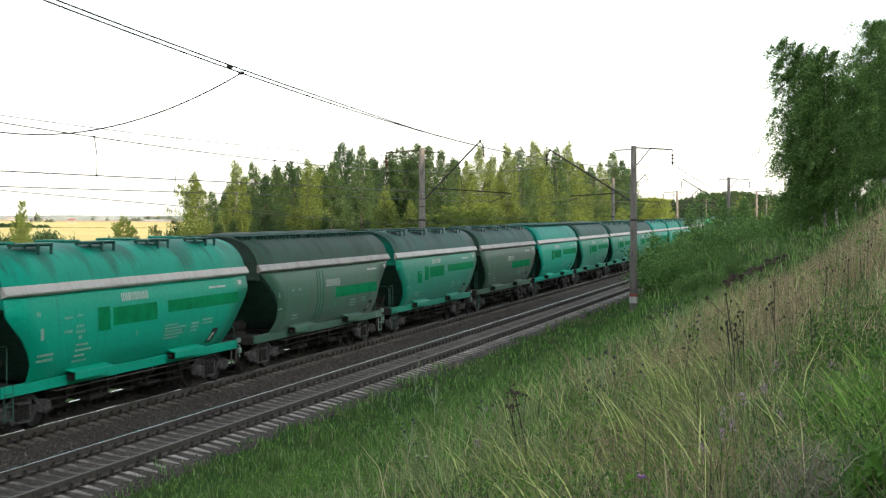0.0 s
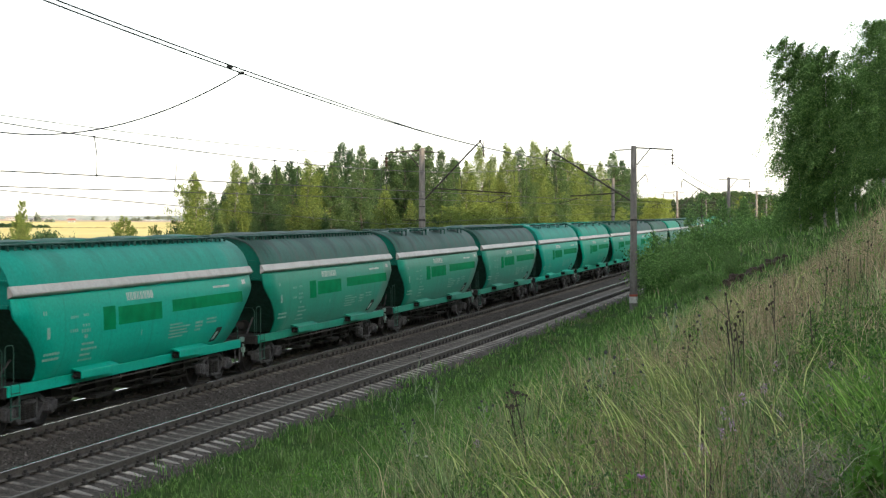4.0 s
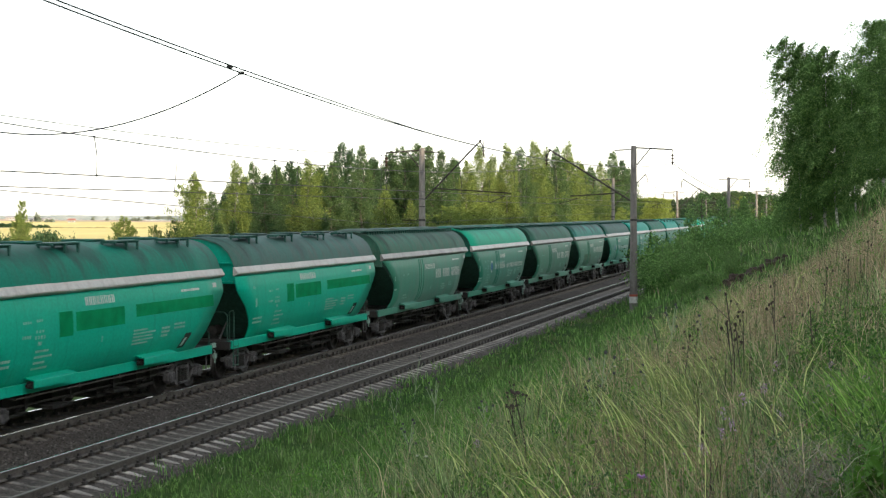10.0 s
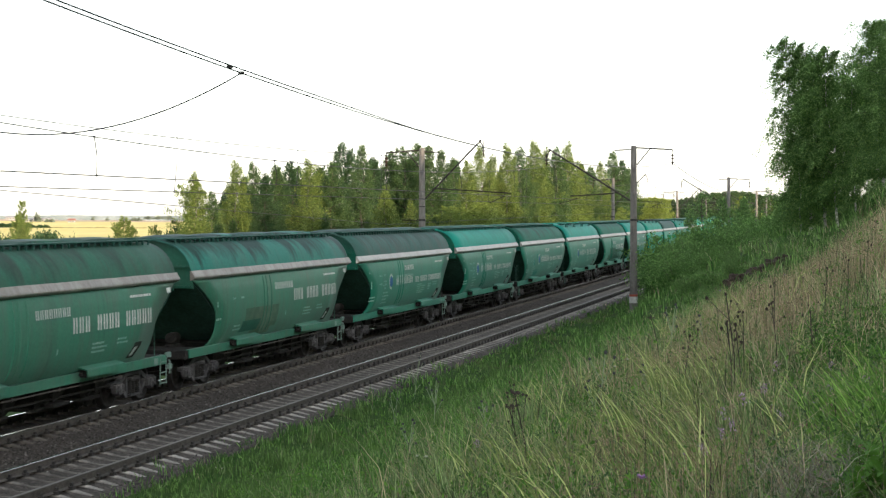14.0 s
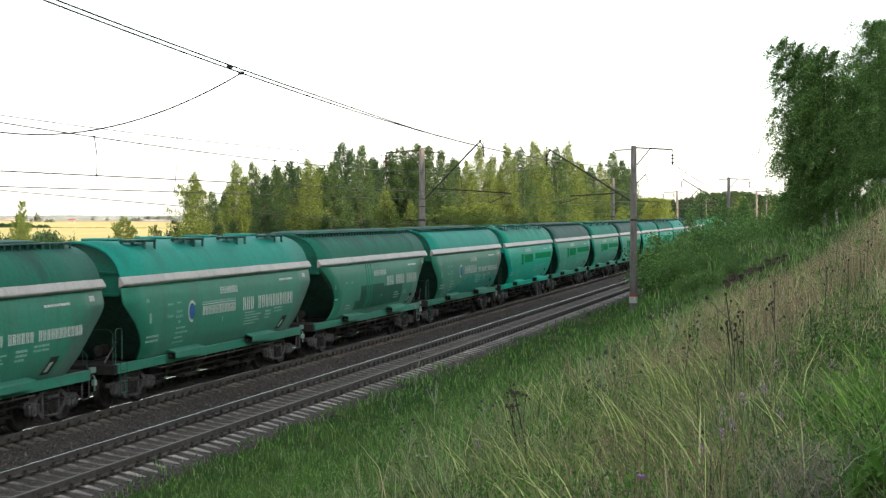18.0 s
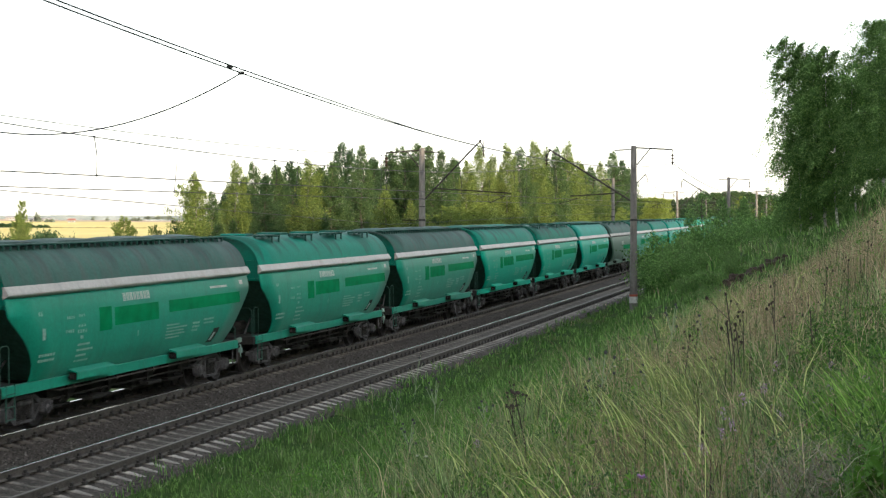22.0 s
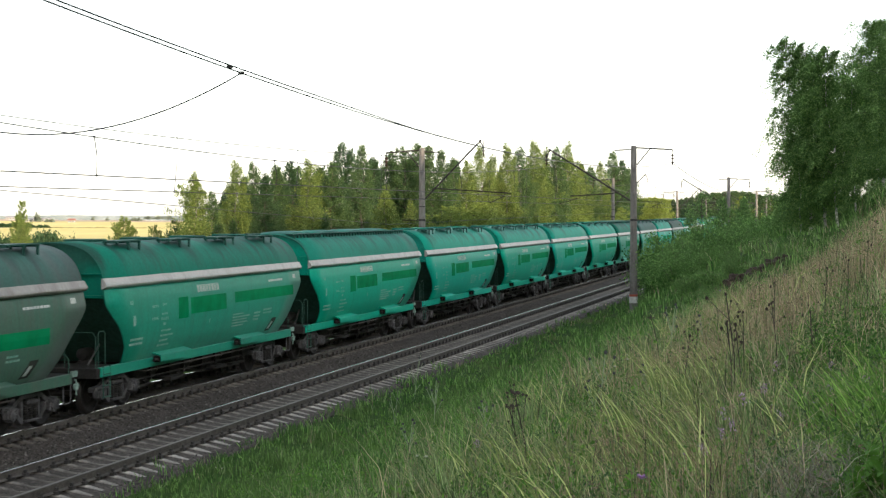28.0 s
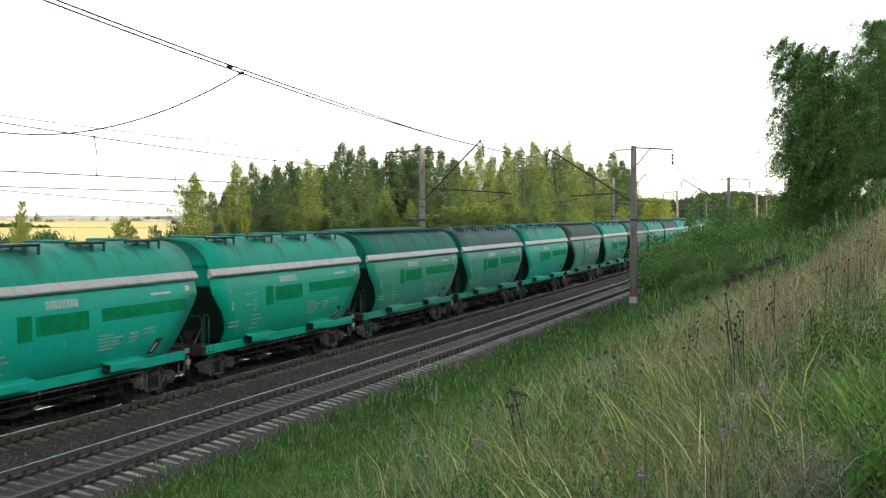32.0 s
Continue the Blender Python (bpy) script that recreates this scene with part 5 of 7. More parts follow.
# ---- plants ----
def leaf_cloud(centres, spread, count, size, rng, droop=0.0, flat=0.8):
    """Corner points of small four-cornered leaves scattered round many centres."""
    c = np.repeat(np.asarray(centres), count, axis=0)
    n = len(c)
    sp = np.repeat(np.asarray(spread), count) if np.ndim(spread) else np.full(n, spread)
    p = c + rng.normal(size=(n, 3)) * sp[:, None] * np.array([1, 1, flat])
    p[:, 2] -= droop * np.abs(rng.normal(size=n))
    a = rng.normal(size=(n, 3))
    a /= np.linalg.norm(a, axis=1)[:, None]
    b = np.cross(a, rng.normal(size=(n, 3)))
    b /= np.linalg.norm(b, axis=1)[:, None]
    sz = size * rng.uniform(0.6, 1.3, n)[:, None]
    q = np.stack([p - a * sz, p - b * sz * 0.55 + a * sz * 0.1, p + a * sz, p + b * sz * 0.55 + a * sz * 0.1], 1)
    return q.reshape(-1, 3)


def quads_mesh(name, pts, material):
    me = bpy.data.meshes.new(name)
    n = len(pts) // 4
    me.vertices.add(len(pts))
    me.vertices.foreach_set("co", np.asarray(pts, np.float32).ravel())
    me.loops.add(4 * n)
    me.loops.foreach_set("vertex_index", np.arange(4 * n, dtype=np.int32))
    me.polygons.add(n)
    me.polygons.foreach_set("loop_start", np.arange(0, 4 * n, 4, dtype=np.int32))
    me.update(calc_edges=True)
    me.materials.append(material)
    return me


# grove leaf tones from sunlit to shaded; sun and shade are in the colour
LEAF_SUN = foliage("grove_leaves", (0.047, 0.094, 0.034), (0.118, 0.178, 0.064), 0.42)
LEAF_LIT = foliage("lit_grove_leaves", (0.105, 0.158, 0.040), (0.245, 0.300, 0.080), 0.50)
LEAF_BRIGHT = foliage("lit_sapling_leaves", (0.140, 0.20, 0.048), (0.30, 0.37, 0.095), 0.50)
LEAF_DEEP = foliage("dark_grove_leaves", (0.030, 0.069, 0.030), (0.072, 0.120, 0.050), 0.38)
LEAF_BIRCH = foliage("birch_leaves", (0.088, 0.176, 0.056), (0.212, 0.340, 0.106), 0.62)
LEAF_BUSH = foliage("bush_leaves", (0.054, 0.130, 0.034), (0.215, 0.365, 0.105), 0.58)
BARK = surface("birch_bark", [(0.33, (0.10, 0.09, 0.08)), (0.45, (0.50, 0.48, 0.44)), (0.7, (0.66, 0.64, 0.59))], 2.5, 0.85, stretch=(1, 1, 3.0))
BARK_GREY = surface("pale_grey_bark", [(0.35, (0.09, 0.08, 0.07)), (0.5, (0.24, 0.225, 0.20)), (0.7, (0.34, 0.32, 0.29))], 2.5, 0.85, stretch=(1, 1, 3.0))
BARK_DARK = surface("grey_bark", [(0.3, (0.055, 0.045, 0.035)), (0.7, (0.13, 0.11, 0.09))], 3, 0.9)


def build_tree(name, seed, height, width, leaves, leaf, leaf_mat, bark, droop=0.0, low=0.16, limbs=46, shape=0.85, spread=0.33, lean=0.0, tight=0.6):
    """Tapered trunk, limbs and a crown of many small leaves hung in sprays along them. Origin at the foot."""
    rng = np.random.default_rng(seed)
    bm = bmesh.new()
    n = 9
    pts = [Vector((lean * (i / n) ** 2 + 0.012 * height * math.sin(i * 1.3 + seed), 0.012 * height * math.cos(i * 1.7 + seed), height * 0.97 * i / n)) for i in range(n + 1)]
    pts[0] = Vector((0, 0, -0.4))
    for i in range(n):
        rod(bm, pts[i], pts[i + 1], height * 0.0125 * (1 - 0.9 * i / n), 7, height * 0.0125 * (1 - 0.9 * (i + 1) / n))
    roots, ends, jit = [], [], []
    for k in range(limbs):
        u = low + (0.98 - low) * ((k + rng.uniform(0, 1)) / limbs)
        at = u * n
        i = min(int(at), n - 1)
        root = pts[i].lerp(pts[i + 1], at - i)
        v = (u - low) / (1 - low)
        env = (min(1.0, 0.5 + v / 0.4) * (1 - v) ** shape + 0.02) * width / 2
        reach = env * (rng.uniform(0.45, 1.1) if rng.uniform() < 0.8 else rng.uniform(1.1, 1.45))
        w = rng.uniform(0, 2 * math.pi)
        tip = root + Vector((math.cos(w) * reach, math.sin(w) * reach, reach * rng.uniform(0.3, 1.0)))
        rod(bm, root, tip, height * 0.0026, 4, height * 0.0007)
        roots.append(root[:])
        ends.append(tip[:])
        jit.append(spread * rng.uniform(0.5, 1.3) * (0.25 + 0.75 * env / (width / 2)))
    roots.append(pts[n - 1].lerp(pts[n], 0.5)[:])
    ends.append((pts[n] + Vector((0, 0, 0.02 * height)))[:])
    jit.append(spread * 0.24)
    roots, ends, jit = np.array(roots), np.array(ends), np.array(jit)
    long = np.linalg.norm(ends - roots, axis=1) + 0.25 * jit / spread
    share = long * rng.uniform(0.5, 1.5, len(long))
    pick = rng.choice(len(roots), size=leaves, p=share / share.sum())
    f = rng.uniform(0.25, 1.06, leaves) ** 0.8
    # twigs: leaves gather in small bunches along each limb
    bunch = 0.55 * (np.floor(f * 7) / 7 + 0.05) + 0.45 * f
    seedv = np.sin(pick[:, None] * np.array([12.9, 78.2, 37.7]) + bunch[:, None] * np.array([61.0, 17.3, 41.9])) * 0.5
    centre = roots[pick] + (ends - roots)[pick] * bunch[:, None] + seedv * jit[pick][:, None]
    p = centre + rng.normal(size=(leaves, 3)) * (jit[pick] * tight)[:, None]
    p[:, 2] -= droop * np.abs(rng.normal(size=leaves)) * f
    if droop > 0.3:
        # hanging twigs: leaves string down from a few hundred points, swayed by the wind
        m = leaves // 30
        which = rng.integers(0, m, leaves)
        hang = rng.uniform(0.25, 1.0, m)[which] * rng.uniform(0, 1, leaves)
        p = p[which] + rng.normal(size=(leaves, 3)) * np.array([0.05, 0.05, 0.04])
        p[:, 2] += 0.25 - hang
        p[:, 0] -= 0.22 * hang
    tree = new(name)
    trunk = bpy.data.meshes.new("trunk")
    bm.to_mesh(trunk)
    bm.free()
    trunk.materials.append(bark)
    part("trunk", trunk, None, tree)
    part("crown", quads_mesh("crown", leaf_cloud(p, 0.0, 1, leaf, rng), leaf_mat), None, tree)
    return tree


CROWN_SPIRE = ((0.0, 0.14, 0.32, 0.55, 0.75, 0.9, 1.0), (0.7, 0.98, 1.0, 0.80, 0.50, 0.22, 0.02))
CROWN_FULL = ((0.0, 0.10, 0.30, 0.55, 0.72, 0.86, 0.95, 1.0), (0.75, 0.95, 1.0, 0.98, 0.86, 0.66, 0.42, 0.20))


def build_birch(seed, height, width, limbs, twigs, strands, per, leaf, leaf_mat, bark, hang, wind, crown, low, lean=0.0, gap=0.75, loose=0.006, stray=1.35):
    """A birch: limbs that rise and arch over, twigs on them, and strings of small leaves hanging from the twigs, swept by the wind."""
    rng = np.random.default_rng(seed)
    tree = new("birch_tree")
    n = 9
    pts = [Vector((lean * (i / n) ** 1.3 + 0.010 * height * math.sin(i * 1.3 + seed), 0.010 * height * math.cos(i * 1.7 + seed), height * 0.98 * i / n)) for i in range(n + 1)]
    pts[0] = Vector((0, 0, -0.4))
    bm = bmesh.new()
    for i in range(n):
        rod(bm, pts[i], pts[i + 1], height * 0.009 * (1 - 0.9 * i / n), 7, height * 0.009 * (1 - 0.9 * (i + 1) / n))
    part("trunk", bm, bark, tree)
    bm = bmesh.new()
    heads, reachs = [], []
    for k in range(limbs):
        u = low + (0.985 - low) * ((k + rng.uniform(0, 1)) / limbs)
        at = u * n
        i = min(int(at), n - 1)
        root = pts[i].lerp(pts[i + 1], at - i)
        v = (u - low) / (1 - low)
        reach = float(np.interp(v, *crown)) * width / 2 * rng.uniform(gap, 1.05)
        far_out = rng.uniform() < 0.22
        if far_out:
            reach *= stray
        w = k * 2.39996 + rng.uniform(-0.35, 0.35)
        d = Vector((math.cos(w), math.sin(w), 0))
        up = rng.uniform(0.35, 0.75)
        line = [root + d * reach * f + Vector((0, 0, reach * up * (f - 0.45 * f * f))) for f in (0.0, 0.35, 0.7, 1.0)]
        for a, b, r in zip(line[:-1], line[1:], (1.0, 0.65, 0.35)):
            rod(bm, a, b, height * 0.0024 * r, 4, height * 0.0016 * r)
        for j in range(twigs):
            f = 0.08 + 0.94 * (j + rng.uniform(0, 1)) / twigs
            g = min(2.999, f * 3 / 1.02)
            a = line[int(g)].lerp(line[int(g) + 1], g - int(g))
            e = w + rng.uniform(-1.3, 1.3)
            L = (0.12 + 0.30 * (1.1 - f)) * reach + 0.012 * height
            b = a + Vector((math.cos(e) * L, math.sin(e) * L, L * rng.uniform(-0.1, 0.5)))
            some = max(1, round(strands * (0.1 + 0.9 * reach / (width / 2)) * (0.4 if far_out else 1.0)))
            for q in range(some):
                p = a.lerp(b, (q + 0.6) / some)
                heads.append(p[:])
                reachs.append(0.45 + 0.55 * reach / (width / 2))
    for j in range(3):
        heads.append(pts[n - 1].lerp(pts[n], 0.5 + 0.22 * j)[:])
        reachs.append(0.3)
    tagged(part("branchwork", bm, BARK_DARK, tree, "thin grey-brown branches"), kind="stuff")
    heads, reachs = np.array(heads), np.array(reachs)
    m = len(heads)
    long = hang * reachs * rng.uniform(0.3, 1.2, m)
    along_it = np.tile((np.arange(per) + 0.5) / per, m) * np.repeat(long, per)
    pos = np.repeat(heads, per, axis=0) + rng.normal(size=(m * per, 3)) * loose * height
    sway = np.repeat(rng.uniform(0.5, 1.3, m), per)
    pos[:, 2] -= along_it - 0.3 * hang * 0.5
    pos[:, 0] -= wind * along_it * sway
    part("crown", quads_mesh("crown", leaf_cloud(pos, 0.0, 1, leaf, rng), leaf_mat), None, tree)
    return tree


def sight(px, top, far):
    """A place far metres ahead on the sight line px, and the height at which the sight line top passes over it."""
    return far * (px - 784.0) / 2758.4, far, EYE.z + (378.0 - top) / 2758.4 * far


def build_grove():
    models = []
    for k in range(6):
        h = 10.0
        t = build_birch(20 + k, h, (3.7, 3.2, 4.8, 3.6, 3.4, 3.5)[k], (104, 96, 96, 104, 100, 100)[k], 6, 9, 14, 0.043, (LEAF_SUN, LEAF_LIT, LEAF_SUN, LEAF_SUN, LEAF_DEEP, LEAF_LIT)[k], BARK_GREY if k % 2 else BARK_DARK, (0.75, 0.9, 0.6, 0.95, 0.8, 0.85)[k], 0.12, CROWN_SPIRE if k != 2 else CROWN_FULL, 0.06, gap=0.5, stray=1.22)
        tagged(t, "slender young birch in full leaf at the field's edge", "tree", "trees of the grove")
        models.append(t)
    for k in range(2):
        t = build_birch(36 + k, 10.0, 5.4, 70, 7, 10, 12, 0.060, LEAF_BRIGHT, BARK_DARK, 0.6, 0.12, CROWN_FULL, 0.04, gap=0.4)
        tagged(t, "low sapling in front of the grove, leaves in a sunlit yellow-green", "tree", "trees of the grove")
        models.append(t)
    rnd = random.Random(11)
    spots = []
    # sight lines of foot and top, for the distance worked out below
    for px, top in ((345, 310), (375, 345), (400, 340), (418, 290), (433, 318), (450, 292), (470, 312), (487, 298), (515, 290), (530, 300), (546, 287), (565, 300), (586, 292), (605, 250), (622, 262), (641, 256), (662, 280), (690, 268),
                    (716, 262), (737, 254), (760, 258), (782, 266), (803, 280), (826, 285), (851, 258), (874, 275), (897, 254), (920, 262), (945, 249), (966, 262), (985, 262), (1005, 252), (1024, 285), (1045, 296), (1064, 288), (1086, 270), (1102, 285), (1112, 300)):
        rel = 0.26489 - math.atan((px - 784) / 2758.4)
        far = (39.5 + rnd.uniform(0, 6)) / math.sin(rel) * math.cos(math.atan((px - 784) / 2758.4))
        spots.append((px, top - (11 if px < 600 else 5), far))
    for k in range(46):
        px = rnd.uniform(395, 1112)
        rel = 0.26489 - math.atan((px - 784) / 2758.4)
        far = (50 + rnd.uniform(0, 26)) / math.sin(rel)
        base = float(np.interp(px, [340, 420, 560, 605, 760, 850, 1005, 1110], [350, 304, 294, 268, 274, 272, 270, 298]))
        spots.append((px, base + rnd.uniform(0, 28), far))
    # low bright growth along the front
    for px, top in ((385, 392), (412, 385), (452, 388), (500, 380), (553, 345), (575, 375), (600, 396), (650, 385), (682, 324), (692, 352), (722, 392), (726, 350), (775, 385), (797, 362), (812, 380), (838, 358), (858, 356), (876, 368), (905, 378), (948, 374), (985, 380), (1022, 372), (1060, 380), (1100, 366)):
        rel = 0.26489 - math.atan((px - 784) / 2758.4)
        spots.append((px, top, (33.0 + rnd.uniform(0, 4)) / math.sin(rel)))
    first = set()
    for i, (px, top, far) in enumerate(spots):
        x, y, z = sight(px, top, far)
        zb = ground_at(x, y)
        h = z - zb
        # stretches of the grove that get the dark leaves as painted shade
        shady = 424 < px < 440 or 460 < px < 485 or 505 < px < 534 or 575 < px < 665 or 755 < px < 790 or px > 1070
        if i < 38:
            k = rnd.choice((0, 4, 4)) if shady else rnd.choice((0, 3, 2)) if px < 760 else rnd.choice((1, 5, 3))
            # single trees in the sunlit leaf colour
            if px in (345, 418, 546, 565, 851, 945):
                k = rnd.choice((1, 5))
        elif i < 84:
            # whole back row in the dark leaves, as shade behind the front trees
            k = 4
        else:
            # chosen front growth gets the sunlit leaf colours
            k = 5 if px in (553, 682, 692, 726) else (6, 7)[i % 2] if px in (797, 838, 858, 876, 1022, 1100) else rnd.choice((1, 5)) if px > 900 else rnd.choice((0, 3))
        wide = h / 10.0 * rnd.uniform(0.9, 1.25) * (1.3 if h < 6.5 and k > 5 else 1.0)
        m = pose(x, y, zb, 0, 0, rnd.uniform(0, 360)) @ Matrix.Diagonal((wide, wide, h / 10.0, 1))
        if k in first:
            c = copy_thing(models[k], Matrix.Identity(4))
        else:
            first.add(k)
            c = models[k]
        c.matrix_basis = m
        if h < 6.5:
            tagged(c, "low bushy sapling in front of the grove")


build_grove()


def build_birches():
    """The big birches on the slope, leaning with the wind."""
    # foot, top and distance on the sight lines, crown width, lean, limbs
    for px, top, far, wide, lean, seed, limbs, full, low in ((1484, 84, 52.0, 2.4, -0.60, 3, 72, 8, 0.08), (1462, 74, 53.0, 2.1, -0.75, 5, 62, 7, 0.08), (1516, 136, 54.0, 2.2, -0.25, 9, 60, 7, 0.08), (1436, 60, 53.5, 1.9, -1.00, 8, 48, 5, 0.22), (1418, 240, 52.5, 1.6, -0.15, 21, 34, 7, 0.08),
                                                             (1566, 34, 66.0, 3.3, -0.55, 4, 100, 9, 0.08), (1546, 110, 68.0, 2.8, -0.2, 14, 54, 7, 0.08), (1600, 30, 64.0, 3.6, -0.4, 17, 80, 9, 0.08), (1640, 24, 62.0, 4.4, -0.4, 12, 60, 8, 0.08)):
        x, y, z = sight(px, top, far)
        zb = ground_at(x, y)
        t = build_birch(seed, z - zb, wide, limbs, 8, full, 22, 0.034, LEAF_BIRCH, BARK, 0.72, 0.60, CROWN_FULL, low, lean, 0.22, 0.0052, 1.5)
        t.matrix_basis = pose(x, y, zb, 0, 0, 0)
        tagged(t, "dark green birch with hanging branches on the grassy slope", "tree", "birches on the slope")


build_birches()


def build_bush(seed, height, width, leaves, leaf, leaf_mat):
    rng = np.random.default_rng(seed)
    bm = bmesh.new()
    tips, sizes = [], []
    for k in range(15):
        w = 2 * math.pi * (k * 0.382 + rng.uniform(-0.08, 0.08))
        r = width / 2 * math.sqrt((k + 0.6) / 15)
        h = height * rng.uniform(0.55, 1.0) * (1 - 0.35 * (r / (width / 2)) ** 2)
        tip = Vector((r * math.cos(w), r * math.sin(w), h))
        line = [Vector((tip.x * f ** 1.7 + 0.06 * tip.x, tip.y * f ** 1.7 + 0.06 * tip.y, -0.3 + (h + 0.3) * f)) for f in (0, 0.3, 0.55, 0.8, 1.0)]
        for i in range(4):
            rod(bm, line[i], line[i + 1], 0.024 - 0.005 * i, 5, 0.019 - 0.005 * i)
        tips.append(line[4][:])
        sizes.append(0.10)
        for f in np.linspace(0.18, 0.95, 9):
            i = min(3, int(f * 4))
            p = line[i].lerp(line[i + 1], f * 4 - i)
            v = w + rng.uniform(-2.2, 2.2)
            L = width * (0.24 - 0.15 * f) * rng.uniform(0.6, 1.3)
            q = p + Vector((L * math.cos(v), L * math.sin(v), L * rng.uniform(0.1, 0.9)))
            rod(bm, p, q, 0.008, 3, 0.003)
            for u in (0.45, 0.75, 1.0):
                tips.append(p.lerp(q, u)[:])
                sizes.append(0.13 * rng.uniform(0.6, 1.6))
    bush = new("bush")
    me = bpy.data.meshes.new("stems")
    bm.to_mesh(me)
    bm.free()
    me.materials.append(BARK_DARK)
    tagged(part("stem", me, None, bush), kind="stuff")
    part("crown", quads_mesh("crown", leaf_cloud(tips, np.array(sizes), leaves // len(tips), leaf, rng, 0.05), leaf_mat), None, bush)
    return tagged(bush, "leafy green willow bush on the cutting slope", "bush", "bushes by the line")


def build_bushes():
    models = [build_bush(31 + k, 3.0, 3.0, 9000, 0.046, LEAF_BUSH if k < 2 else LEAF_BIRCH) for k in range(3)]
    used = set()
    rnd = random.Random(4)
    # sight lines of foot and top, distance
    spots = ((1180, 410, 82), (1194, 400, 84), (1210, 394, 80), (1172, 440, 76), (1262, 382, 72), (1238, 396, 70), (1290, 396, 76), (1214, 414, 67), (1325, 388, 84), (1350, 376, 90), (1376, 370, 84), (1405, 364, 78), (1300, 380, 94), (1222, 400, 84),
                               (1186, 442, 66), (1203, 438, 60), (1226, 442, 57), (1250, 446, 55), (1274, 452, 53), (1212, 482, 50), (1238, 480, 48), (1292, 472, 50), (1262, 484, 47),
                               (1205, 398, 92), (1300, 356, 112), (1338, 362, 104), (1400, 320, 60), (1426, 312, 58), (1452, 318, 60), (1478, 322, 58), (1385, 352, 72), (1412, 345, 66), (1448, 352, 62), (1480, 350, 60), (1512, 340, 60), (1548, 330, 62))
    more = [(px + rnd.uniform(-16, 16), top + rnd.uniform(4, 22), far + rnd.uniform(-3, 3)) for px, top, far in spots[4:14] + spots[17:26]]
    for px, top, far in list(spots) + more:
        x, y, z = sight(px, top, far)
        zb = ground_at(x, y)
        h = max(0.8, z - zb)
        k = rnd.randrange(3)
        c = models[k] if k not in used else copy_thing(models[k], Matrix.Identity(4))
        used.add(k)
        wide = h / 3.0 * rnd.uniform(0.9, 1.25)
        c.matrix_basis = pose(x, y, zb, 0, 0, rnd.uniform(0, 360)) @ Matrix.Diagonal((wide, wide, h / 3.0, 1))
    for px, top, far, wide in ((1243, 333, 118, 2.6), (1280, 346, 112, 2.2), (1222, 360, 116, 1.8), (1316, 350, 110, 2.2)):
        x, y, z = sight(px, top, far)
        zb = ground_at(x, y)
        c = build_tree("young_tree", int(px), z - zb, wide, 3600, 0.062, LEAF_BIRCH, BARK_DARK, 0.10, low=0.12, limbs=70, shape=0.55, spread=0.5, tight=0.4)
        c.matrix_basis = pose(x, y, zb, 0, 0, px)
        tagged(c, "airy dark green young tree above the willow bushes", "tree", "young trees by the line")


build_bushes()


# ---- grass ----
def blades_mesh(name, roots, height, lean_to, width, material, rng):
    """Curved three-sided blades; roots n x 3, height and width per blade, lean n x 2."""
    n = len(roots)
    ang = rng.uniform(0, 2 * math.pi, n)
    side = np.stack([np.cos(ang), np.sin(ang), np.zeros(n)], 1) * width[:, None] * 0.5
    lean = np.concatenate([lean_to, np.zeros((n, 1))], 1)
    up = np.array([0, 0, 1.0])
    mid = roots + up * (height * 0.58)[:, None] + lean * (height * 0.30)[:, None]
    tip = roots + up * (height * 0.95)[:, None] + lean * (height * 0.95)[:, None]
    v = np.stack([roots - side, roots + side, mid + side * 0.75, mid - side * 0.75, tip], 1).reshape(-1, 3)
    base = np.arange(n, dtype=np.int32)[:, None] * 5
    loops = np.concatenate([base + np.array([0, 1, 2, 3]), base + np.array([3, 2, 4])], 1).ravel()
    me = bpy.data.meshes.new(name)
    me.vertices.add(5 * n)
    me.vertices.foreach_set("co", v.astype(np.float32).ravel())
    me.loops.add(7 * n)
    me.loops.foreach_set("vertex_index", loops.astype(np.int32))
    me.polygons.add(2 * n)
    starts = (np.arange(n, dtype=np.int32)[:, None] * 7 + np.array([0, 4])).ravel()
    me.polygons.foreach_set("loop_start", starts.astype(np.int32))
    me.update(calc_edges=True)
    me.materials.append(material)
    return me


GRASS = foliage("green_grass", (0.040, 0.094, 0.022), (0.37, 0.48, 0.21), 0.42, 0.5, (0.28, 0.30, 0.165), 0.35)
GRASS_LUSH = foliage("lush_grass", (0.032, 0.098, 0.022), (0.20, 0.36, 0.092), 0.38, 0.35, (0.18, 0.25, 0.09), 0.4)
GRASS_DRY = foliage("dry_grass", (0.26, 0.20, 0.125), (0.62, 0.49, 0.33), 0.3, 0.3, (0.20, 0.20, 0.10), 0.4)
GRASS_PALE = foliage("pale_feather_grass", (0.18, 0.235, 0.070), (0.48, 0.53, 0.21), 0.42)


def scatter(rng, n, near, far, power, a0, a1):
    """Places round the viewpoint, thinning out with distance; angles in degrees from straight ahead."""
    u = rng.uniform(0, 1, n)
    e = 1 - power
    d = (near ** e + u * (far ** e - near ** e)) ** (1 / e)
    a = np.radians(rng.uniform(a0, a1, n))
    return d * np.sin(a), d * np.cos(a)


def plan_of(x, y):
    """s and off for many places at once."""
    s = (x - float(plan(0, 0)[0])) * math.sin(HEAD) + (y - float(plan(0, 0)[1])) * math.cos(HEAD)
    px, py = plan(s, np.zeros_like(s))
    off = -(x - px) * np.cos(heading(s)) + (y - py) * np.sin(heading(s))
    return s, off


